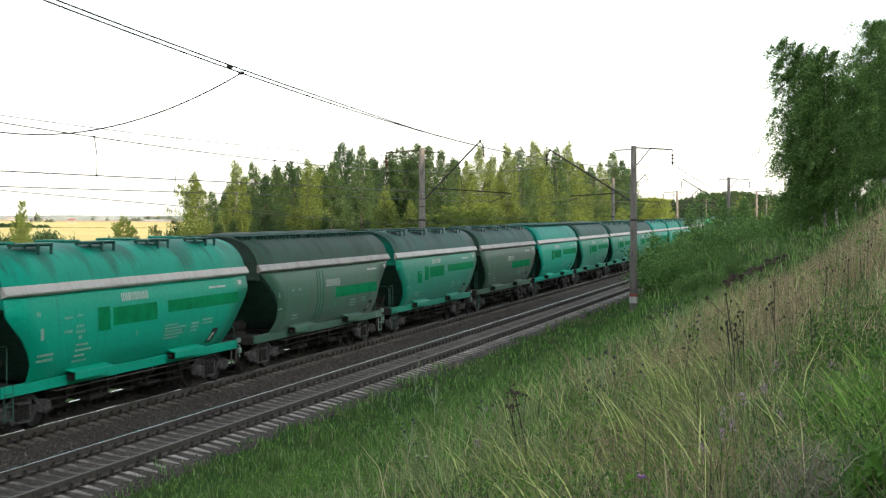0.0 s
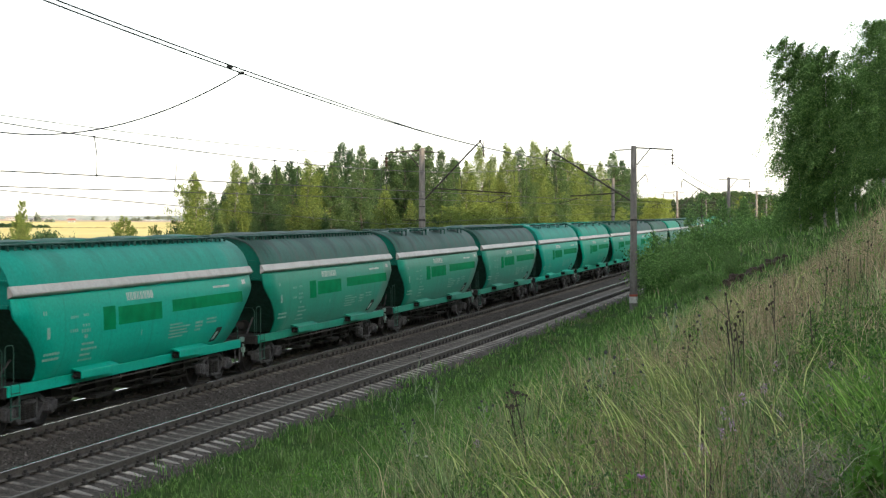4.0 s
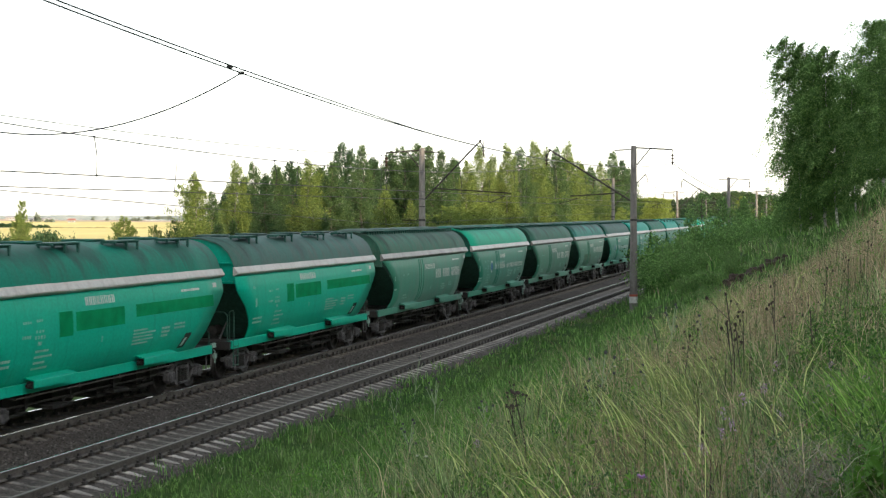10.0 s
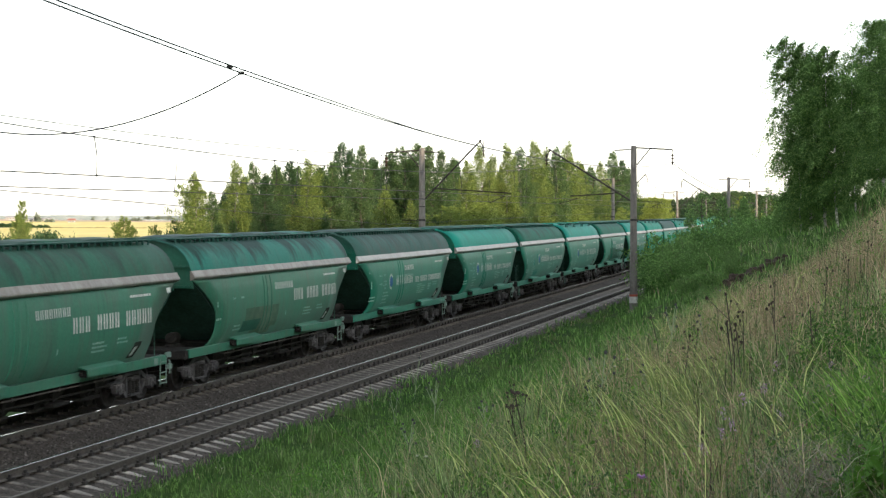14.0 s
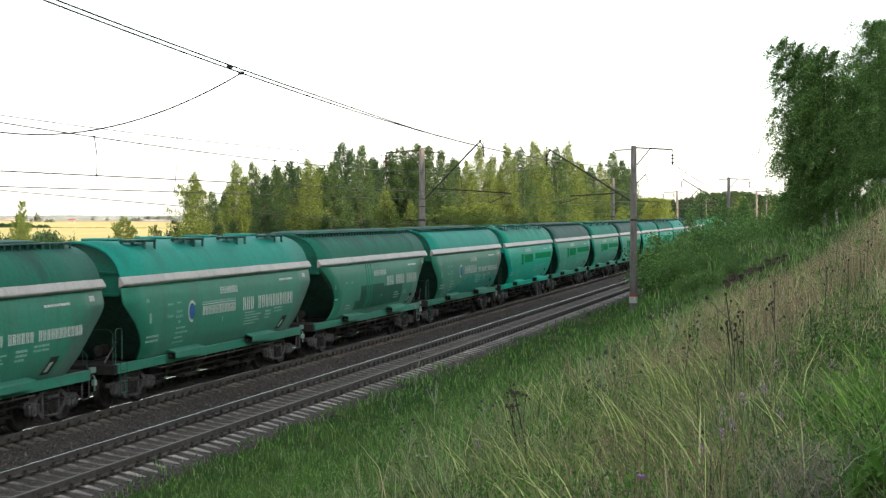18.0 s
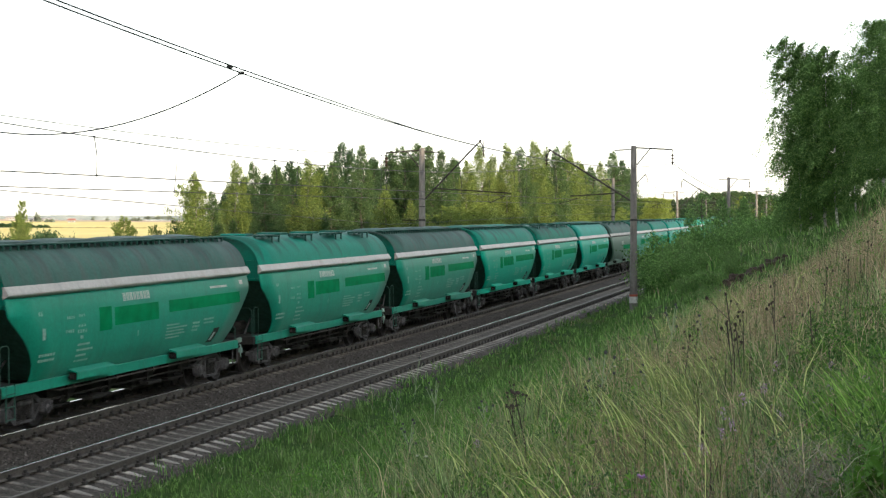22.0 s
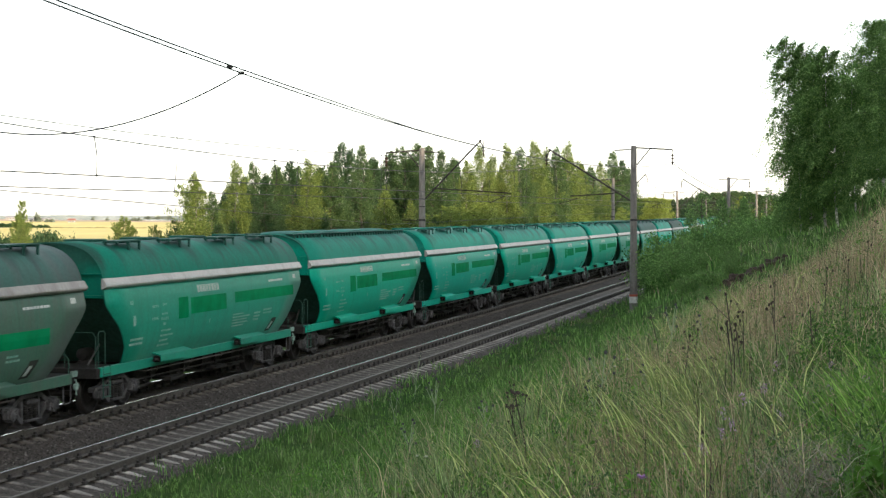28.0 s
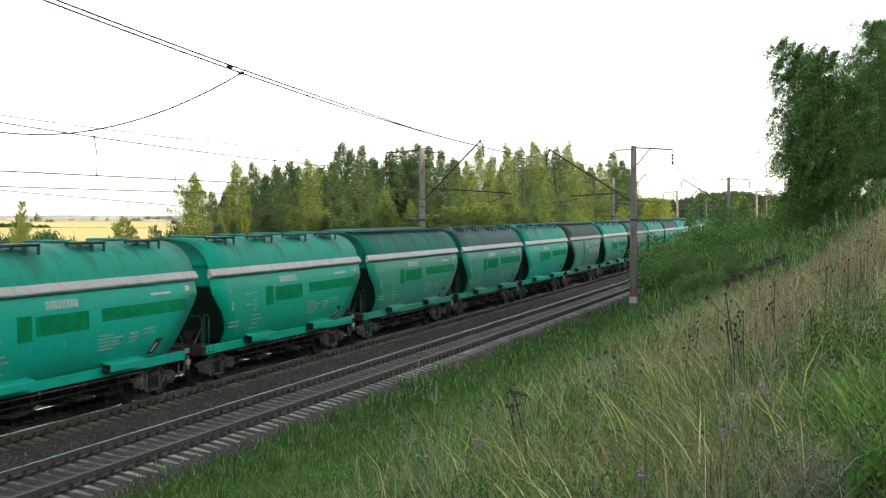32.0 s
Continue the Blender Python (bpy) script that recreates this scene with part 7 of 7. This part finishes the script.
    # a haze of fine pinkish flowering heads over the dry upper slope
    x, y = scatter(rng, 24000, 9.0, 46.0, 1.01, 3.0, 16.5)
    s, off = plan_of(x, y)
    ok = (off < -11.6) & (off > -19) & (rng.uniform(0, 1, len(x)) < smooth(-11.6, -13.0, off) * (0.12 + 0.88 * smooth(15, 24, s)) * (1 - smooth(36, 42, s)) * (0.25 + 0.75 * smooth(0.35, 0.6, value(x, y, 0.7, 9.0))))
    x, y, s, off = x[ok], y[ok], s[ok], off[ok]
    n = len(x)
    roots = np.stack([x, y, ground_z(s, off) - 0.02], 1)
    h = rng.uniform(0.25, 0.52, n)
    lean = rng.normal(size=(n, 2)) * 0.16 + np.array([-0.10, 0.0])
    tagged(new("bent_grass", blades_mesh("bent_grass", roots, h, lean, (0.0016 + 0.00016 * np.hypot(x, y)) * rng.uniform(0.6, 1.4, n), PINKISH, rng)), "fine reddish stems of bent grass", "grass", kind="stuff")
    tips = roots + np.stack([lean[:, 0] * h * 0.85, lean[:, 1] * h * 0.85, h * 0.88], 1)
    tagged(new("bent_grass_heads", quads_mesh("bent_grass_heads", leaf_cloud(tips[np.hypot(x, y) > 15], 0.024, 9, 0.0075, rng, flat=2.2), PINKISH)), "airy pinkish-tan flowering heads of bent grass", "grass", kind="stuff")
    plumes = [build_plume(50 + k, 0.66, 16) for k in range(4)]
    for px, py, sc in ((1115, 800, 1.1), (1085, 790, 1.0), (1135, 815, 1.0), (1180, 790, 0.9), (1000, 860, 0.9), (965, 870, 0.8), (840, 890, 0.9), (1225, 870, 0.9), (700, 880, 0.6), (1530, 760, 0.8), (1195, 700, 0.8), (1160, 850, 0.8)):
        put(rnd.choice(plumes), px, py, sc, rnd.uniform(-25, 25))
    for k in range(44):
        put(rnd.choice(plumes), rnd.uniform(930, 1280), rnd.uniform(690, 900), rnd.uniform(0.5, 1.05), rnd.uniform(-70, 60))
    for k in range(18):
        put(rnd.choice(plumes), rnd.uniform(1140, 1330), rnd.uniform(560, 630), rnd.uniform(0.5, 0.9), rnd.uniform(-70, 60))
    # a tangle of lodged straw
    spots = np.array([slope_spot(rng.uniform(1370, 1500), rng.uniform(900, 1020))[:3] for k in range(90)])
    c = np.repeat(spots, 8, axis=0) + rng.normal(size=(90 * 8, 3)) * np.array([0.10, 0.08, 0.0])
    c[:, 2] = ground_z(*plan_of(c[:, 0], c[:, 1])) + rng.uniform(0.14, 0.34, len(c))
    n = len(c)
    tagged(new("lodged_straw", blades_mesh("lodged_straw", c, rng.uniform(0.06, 0.16, n), rng.normal(size=(n, 2)) * 2.0, rng.uniform(0.003, 0.006, n), STRAW_GREY, rng)), "tangle of lodged grey straw", "grass", kind="stuff")
    # reddish-brown dead stems, in loose clumps
    spots = np.array([slope_spot(rng.uniform(1090, 1330), rng.uniform(760, 960))[:3] for k in range(46)])
    c = np.repeat(spots, 16, axis=0) + rng.normal(size=(46 * 16, 3)) * np.array([0.08, 0.10, 0.0])
    c[:, 2] = ground_z(*plan_of(c[:, 0], c[:, 1]))
    n = len(c)
    tagged(new("brown_straw", blades_mesh("brown_straw", c, rng.uniform(0.22, 0.50, n), rng.normal(size=(n, 2)) * 0.22 + np.array([-0.08, 0.0]), rng.uniform(0.003, 0.0065, n), STRAW_BROWN, rng)), "clumps of reddish-brown dead grass stems", "grass", kind="stuff")
    for k in range(15):
        put(rnd.choice(plumes), rnd.uniform(1160, 1290), rnd.uniform(690, 780), rnd.uniform(0.75, 1.15), rnd.uniform(-25, 25))
    lush = [build_plume(60 + k, 0.55, 34, "couch_grass", "bright green tuft of broad couch grass", COUCH) for k in range(2)]
    for k in range(22):
        put(rnd.choice(lush), rnd.uniform(1470, 1580), rnd.uniform(640, 960), rnd.uniform(0.6, 1.15), rnd.uniform(0, 360))
    for k in range(8):
        put(rnd.choice(lush), rnd.uniform(1530, 1580), rnd.uniform(770, 860), rnd.uniform(0.9, 1.25), rnd.uniform(0, 360))
    for k in range(10):
        put(rnd.choice(lush), rnd.uniform(1100, 1450), rnd.uniform(700, 960), rnd.uniform(0.5, 0.8), rnd.uniform(0, 360))
    for k in range(5):
        put(rnd.choice(plumes), rnd.uniform(870, 1070), rnd.uniform(860, 1010), rnd.uniform(0.9, 1.3), rnd.uniform(-40, 40))
    for k in range(6):
        put(rnd.choice(plumes), rnd.uniform(1300, 1560), rnd.uniform(620, 940), rnd.uniform(0.5, 0.9), rnd.uniform(-60, 60))


build_weeds()


def build_home_grass():
    """Short grass round the place where the viewer stands, and up the hill behind."""
    rng = np.random.default_rng(70)
    n = 26000
    d = 0.5 + 22 * rng.uniform(0, 1, n) ** 0.75
    a = rng.uniform(0, 2 * math.pi, n)
    x, y = d * np.sin(a), d * np.cos(a)
    keep = ~((y > 6.8) & (np.abs(x / np.maximum(y, 0.1)) < 0.32))
    x, y = np.repeat(x[keep], 3), np.repeat(y[keep], 3)
    n = len(x)
    x, y = x + rng.normal(size=n) * 0.05, y + rng.normal(size=n) * 0.05
    s, off = plan_of(x, y)
    ok = off < -2.2
    x, y, s, off = x[ok], y[ok], s[ok], off[ok]
    n = len(x)
    me = blades_mesh("home_grass", np.stack([x, y, ground_z(s, off) - 0.03], 1), rng.uniform(0.14, 0.38, n), rng.normal(size=(n, 2)) * 0.3, rng.uniform(0.006, 0.014, n), GRASS, rng)
    tagged(new("short_grass", me), "short mixed green grass on the upper slope", "grass", kind="stuff")


build_home_grass()


EARTH = surface("bare_earth", [(0.3, (0.028, 0.021, 0.016)), (0.7, (0.075, 0.055, 0.040))], 6, 0.95, bump=0.6, dist=0.03)


def build_clods():
    """Crumbling bare earth along the broken lip of the far bank, with dead roots hanging out."""
    rnd = random.Random(6)
    for px, py, r in ((1270, 518, 0.14), (1284, 511, 0.2), (1292, 508, 0.3), (1303, 502, 0.34), (1312, 499, 0.28), (1324, 493, 0.22), (1333, 489, 0.34), (1343, 485, 0.3), (1354, 479, 0.24), (1366, 472, 0.3), (1378, 466, 0.26), (1390, 460, 0.2)):
        x, y, z, far = slope_spot(px, py)
        bm = bmesh.new()
        bmesh.ops.create_icosphere(bm, subdivisions=3, radius=r)
        for v in bm.verts:
            v.co *= 0.75 + 0.55 * noise.noise(v.co * 4.0 + Vector((px, 0, 0))) + 0.2 * noise.noise(v.co * 11.0)
            v.co.z *= 0.75
        me = bpy.data.meshes.new("clod")
        bm.to_mesh(me)
        bm.free()
        me.materials.append(EARTH)
        c = tagged(new("earth_clod", me), "crumbling brown earth clod at the gully's lip", "earth", "earth clods")
        c.matrix_basis = pose(x, y, z + 0.03, 0, 0, rnd.uniform(0, 360))


build_clods()


# ---- far country ----
# leaf green paled and greyed to imitate haze over the far hedges
LEAF_HEDGE = foliage("hazed_hedge_leaves", (0.14, 0.17, 0.135), (0.23, 0.26, 0.20), 0.3)
LEAF_LIME = foliage("sunlit_wood_leaves", (0.15, 0.205, 0.040), (0.34, 0.40, 0.090), 0.45)
ROOFRED = surface("red_roof", [(0.3, (0.27, 0.12, 0.095)), (0.7, (0.34, 0.15, 0.12))], 0.3, 0.8)
WALLW = surface("white_wall", [(0.3, (0.26, 0.25, 0.24)), (0.7, (0.36, 0.35, 0.33))], 0.3, 0.8)
GREYROOF = surface("grey_roof", [(0.3, (0.22, 0.22, 0.23)), (0.7, (0.32, 0.32, 0.33))], 0.3, 0.8)
DRYBANK = surface("dry_bank", [(0.3, (0.20, 0.17, 0.06)), (0.7, (0.30, 0.26, 0.10))], 0.1, 0.9, bump=0)
# distance haze is put into this pale blue-grey
FARWOOD = surface("hazed_far_woods", [(0.3, (0.12, 0.150, 0.158)), (0.7, (0.185, 0.215, 0.218))], 0.05, 0.95, bump=0)


def things_named(kind):
    return [o for o in scene.objects if o.name.split(".")[0] == kind and o.parent is None]


def build_scrub(seed):
    """Dense low scrub, a mound of leaves on many stems."""
    rng = np.random.default_rng(seed)
    k = 260
    a, r = rng.uniform(0, 2 * math.pi, k), np.sqrt(rng.uniform(0, 1, k))
    top = 3.0 * (1 - 0.75 * r ** 2) * rng.uniform(0.65, 1.0, k)
    c = np.stack([2.2 * r * np.cos(a), 2.2 * r * np.sin(a), top * rng.uniform(0.5, 1.0, k)], 1)
    bush = new("scrub")
    bm = bmesh.new()
    for p in c[:24]:
        rod(bm, (p[0] * 0.4, p[1] * 0.4, -0.3), tuple(p), 0.03, 5, 0.008)
    tagged(part("stem", bm, BARK_DARK, bush), kind="stuff")
    part("crown", quads_mesh("crown", leaf_cloud(c, 0.22, 130, 0.075, rng), LEAF_DEEP), None, bush)
    return bush


def build_edges():
    """Lone trees and scrub between the line and the field, and the woods where the line bends away."""
    birches = [o for o in things_named("birch_tree") if o.get("group") == "trees of the grove"]
    bushes = [build_scrub(61), build_scrub(62)]
    rnd = random.Random(21)
    lone = [tagged(build_birch(110 + k, 10.0, 6.2, 60, 7, 8, 12, 0.07, LEAF_LIT, BARK_DARK, 0.5, 0.1, CROWN_FULL, 0.04, gap=0.4), "small sunlit birch at the edge of the field", "tree", "lone trees by the field") for k in range(2)]
    lime = []
    for k in range(3):
        lime.append(tagged(build_tree("birch_tree", 90 + k, 10.0, 4.2, 12000, 0.075, LEAF_LIME, BARK_DARK, 0.12, low=0.05, limbs=80, shape=0.55, spread=0.5), "leafy sunlit tree in the woods beside the line", "tree", "woods down the line"))
    sunny = [b for b in birches if any(c.data.materials[0] == LEAF_SUN for c in b.children)]
    deep = [b for b in birches if any(c.data.materials[0] == LEAF_DEEP for c in b.children)]
    for px, top, far, wide in ((38, 352, 118, 0.26), (33, 376, 116, 0.28), (40, 394, 122, 0.34), (342, 318, 106, 0.55), (207, 392, 120, 0.27), (219, 379, 121, 0.36), (230, 394, 120, 0.27), (274, 395, 122, 0.25), (284, 406, 122, 0.18)):
        x, y, z = sight(px, top, far)
        zb = ground_at(x, y)
        c = lone.pop() if len(lone) > 1 else copy_thing(lone[0], Matrix.Identity(4)) if px != 284 else lone[0]
        c.matrix_basis = pose(x, y, zb, 0, 0, rnd.uniform(0, 360)) @ Matrix.Diagonal((wide, wide, (z - zb) / 10.0, 1))
        tagged(c, "small sunlit birch at the edge of the field", "tree", "lone trees by the field")
    used = set()
    for px, top, far, wide in ((5, 410, 130, 1.2), (25, 414, 128, 1.2), (52, 417, 128, 1.0), (64, 414, 140, 1.0), (76, 411, 142, 1.2), (88, 410, 138, 1.2), (100, 413, 140, 1.0), (125, 422, 130, 0.8), (5, 394, 1040, 2.2), (20, 394, 1050, 2.2), (46, 393, 1040, 2.0), (56, 396, 1045, 1.2), (71, 397, 1040, 1.3), (81, 397, 1045, 1.2), (300, 410, 130, 0.8), (318, 400, 120, 1.0), (395, 404, 110, 0.9)):
        x, y, z = sight(px, top, far)
        zb = ground_at(x, y)
        k = 0 if len(used) == 0 else 1 if len(used) == 1 else rnd.randrange(2)
        c = bushes[k] if k not in used else copy_thing(bushes[k], Matrix.Identity(4))
        used.add(k)
        c.matrix_basis = pose(x, y, zb, 0, 0, rnd.uniform(0, 360)) @ Matrix.Diagonal((wide, wide, max(0.8, z - zb) / 3.0, 1))
        tagged(c, "low green scrub at the edge of the field", "bush", "scrub by the field")
    for k in range(104):
        px = rnd.uniform(1120, 1385)
        far = rnd.uniform(300, 380) if k < 16 else rnd.uniform(420, 560)
        top = float(np.interp(px, [1120, 1150, 1200, 1240, 1300, 1385], [350, 346, 352, 338, 336, 346])) + rnd.uniform(0, 6) + (7 if k < 16 else 0)
        x, y, z = sight(px, top, far)
        zb = ground_at(x, y)
        if z - zb < 2:
            continue
        c = lime[k] if k < 3 else copy_thing(rnd.choice(lime if px < 1190 else sunny if k % 3 else deep), Matrix.Identity(4))
        w = (z - zb) / 10.0 * rnd.uniform(1.5, 2.6)
        c.matrix_basis = pose(x, y, zb, 0, 0, rnd.uniform(0, 360)) @ Matrix.Diagonal((w, w, (z - zb) / 10.0, 1))
        tagged(c, "leafy tree in the woods beside the line", "tree", "woods down the line")


build_edges()


def build_house(name, wall, roof_mat, w, d, h, ridge):
    house = new(name)
    part("wall", box(bmesh.new(), -w / 2, w / 2, -d / 2, d / 2, -1, h), wall, house)
    bm = bmesh.new()
    e = 0.5
    v = [bm.verts.new(p) for p in ((-w / 2 - e, -d / 2 - e, h), (w / 2 + e, -d / 2 - e, h), (w / 2 + e, d / 2 + e, h), (-w / 2 - e, d / 2 + e, h), (-w / 2 - e, 0, h + ridge), (w / 2 + e, 0, h + ridge))]
    for f in ((0, 1, 5, 4), (2, 3, 4, 5), (1, 2, 5), (3, 0, 4), (0, 3, 2, 1)):
        bm.faces.new([v[i] for i in f])
    part("roof", bm, roof_mat, house)
    for k in (-0.3, 0.0, 0.3):
        part("window", box(bmesh.new(), k * w - 0.6, k * w + 0.6, -d / 2 - 0.06, -d / 2 + 0.02, h * 0.4, h * 0.75), STEEL, house)
    return house


def build_village():
    for px, far, wall, roof_mat, w, h, ridge in ((60, 1500, WALLW, GREYROOF, 13, 2.0, 1.6), (74, 1520, WALLW, GREYROOF, 8, 1.9, 1.5), (50, 1490, WALLW, GREYROOF, 7, 1.8, 1.4), (127, 1450, WALLW, ROOFRED, 6, 1.7, 1.8), (84, 1600, WALLW, GREYROOF, 9, 1.8, 1.5), (20, 1700, WALLW, GREYROOF, 10, 2.4, 2.0)):
        x, y, _ = sight(px, 380, far)
        hse = build_house("farm_house", wall, roof_mat, w, 8.0, h, ridge)
        hse.matrix_basis = pose(x, y, ground_at(x, y), 0, 0, (px * 7) % 30 - 15)
        tagged(hse, "small far farmhouse with pale walls and %s roof" % ("red" if roof_mat is ROOFRED else "grey"), "house", "houses of the far village")


build_village()


def build_hedges():
    """Far hedges and garden trees round the farm houses."""
    models = things_named("scrub")
    for px, top, far, wide in ((65, 375, 1480, 1.0), (70, 379, 1470, 0.9), (84, 386, 1440, 1.2), (92, 386, 1440, 1.2), (165, 382, 1700, 0.9), (190, 384, 1650, 0.8), (238, 384, 1650, 1.6), (246, 385, 1650, 1.4), (262, 382, 1950, 2.2), (280, 381, 1960, 2.4), (298, 381, 1970, 2.4)):
        x, y, z = sight(px, top, far)
        zb = ground_at(x, y)
        c = copy_thing(models[0], Matrix.Identity(4))
        c.matrix_basis = pose(x, y, zb, 0, 0, px * 7) @ Matrix.Diagonal((wide, wide, max(2.0, z - zb) / 3.0, 1))
        # swaps the dark scrub leaves for the haze-tinted ones
        for o in c.children:
            if o.name.split(".")[0] == "crown":
                o.material_slots[0].link = "OBJECT"
                o.material_slots[0].material = LEAF_HEDGE
        tagged(c, "hedge by the far farm houses, leaves greyed to look hazy", "hedge", "far hedges")


build_hedges()


def build_far_woods():
    """Low wooded rises along the horizon, uneven on top."""
    rng = np.random.default_rng(3)
    verts, faces = [], []
    for far, base, amp, a0, a1 in ((2300, -1.2, 1.6, -19, 2), (2900, -0.4, 1.5, -19, 20), (1750, -1.6, 2.0, -17.0, -9.5)):
        n = 420
        k0 = len(verts)
        for i in range(n + 1):
            a = radians(a0 + (a1 - a0) * i / n)
            x, y = far * math.sin(a), far * math.cos(a)
            z0 = ground_at(x, y)
            bumpy = 0.5 + 0.5 * math.sin(a * 61 + far) * math.sin(a * 23 + 1)
            h = base + amp * bumpy * bumpy + rng.uniform(0, 0.7)
            for dx, z in ((0.0, z0 - 4), (0.0, z0 + h * 0.75), (12.0, z0 + h), (26.0, z0 - 4)):
                verts.append((x + dx * math.sin(a), y + dx * math.cos(a), z))
        for i in range(n):
            for j in range(3):
                p = k0 + i * 4 + j
                faces.append((p, p + 4, p + 5, p + 1))
    tagged(new("backdrop", mesh_from("backdrop", verts, faces, [FARWOOD])), "low wooded rises along the horizon, haze in their colour", "far woods", kind="structure")


build_far_woods()


def build_field_bank():
    """An unmown grassy bank along a farm track through the ripe field."""
    rng = np.random.default_rng(8)
    verts, faces = [], []
    for i, x in enumerate(np.linspace(-330, -40, 120)):
        y = 1060 + 0.05 * x
        z = ground_at(x, y)
        for dy, h in ((-1.5, -0.3), (0.0, 0.25 + 0.5 * rng.uniform()), (1.5, -0.3)):
            verts.append((x, y + dy, z + h))
        if i:
            b = 3 * i
            faces += [(b - 3, b, b + 1, b - 2), (b - 2, b + 1, b + 2, b - 1)]
    tagged(new("trim", mesh_from("trim", verts, faces, [DRYBANK])), "unmown grassy bank along a farm track", "bank", kind="structure")


build_field_bank()


# ---- ballast stones ----
def build_stones():
    rng = np.random.default_rng(9)
    n = 80000
    s = 20.0 + 75.0 * rng.uniform(0, 1, n) ** 1.5
    off = rng.uniform(-1.95, 3.5, n)
    x, y = plan(s, off)
    z = np.interp(off, [-1.95, -1.62, -1.42, -1.2, -0.95, -0.62, -0.25, 0.25, 0.62, 0.95, 1.35, 2.05, 2.9, 4.17], [-0.70, -0.41, -0.33, -0.305, -0.265, -0.265, -0.325, -0.325, -0.265, -0.265, -0.305, -0.38, -0.28, -0.28]) + rng.uniform(-0.012, 0.02, n)
    r = rng.uniform(0.016, 0.038, n)
    d = np.array([(1, 0, 0), (0, 1, 0), (-1, 0, 0), (0, -1, 0), (0, 0, 0.8), (0, 0, -0.8)], float)
    v = np.stack([x, y, z], 1)[:, None, :] + d[None] * r[:, None, None] * rng.uniform(0.55, 1.3, (n, 6, 1)) + rng.normal(size=(n, 6, 3)) * 0.006
    tri = np.array([(0, 1, 4), (1, 2, 4), (2, 3, 4), (3, 0, 4), (1, 0, 5), (0, 3, 5)])
    idx = (np.arange(n)[:, None, None] * 6 + tri[None]).astype(np.int32)
    me = bpy.data.meshes.new("stones")
    me.vertices.add(6 * n)
    me.vertices.foreach_set("co", v.astype(np.float32).ravel())
    me.loops.add(18 * n)
    me.loops.foreach_set("vertex_index", idx.ravel())
    me.polygons.add(6 * n)
    me.polygons.foreach_set("loop_start", np.arange(0, 18 * n, 3, dtype=np.int32))
    me.update(calc_edges=True)
    m, nd, l, b = mat("ballast_stone", 0.95)
    geo = nd.new("ShaderNodeNewGeometry")
    c = ramp(nd, l, geo.outputs["Random Per Island"], [(0.0, (0.020, 0.017, 0.014)), (0.6, (0.062, 0.053, 0.045)), (0.95, (0.125, 0.112, 0.098)), (1.0, (0.22, 0.205, 0.185))])
    l.new(c.outputs[0], b.inputs["Base Color"])
    me.materials.append(m)
    tagged(new("ballast_stones", me), "loose brown-grey crushed stones between the rails", "ballast", kind="stuff")


build_stones()
sleepers()


motions()
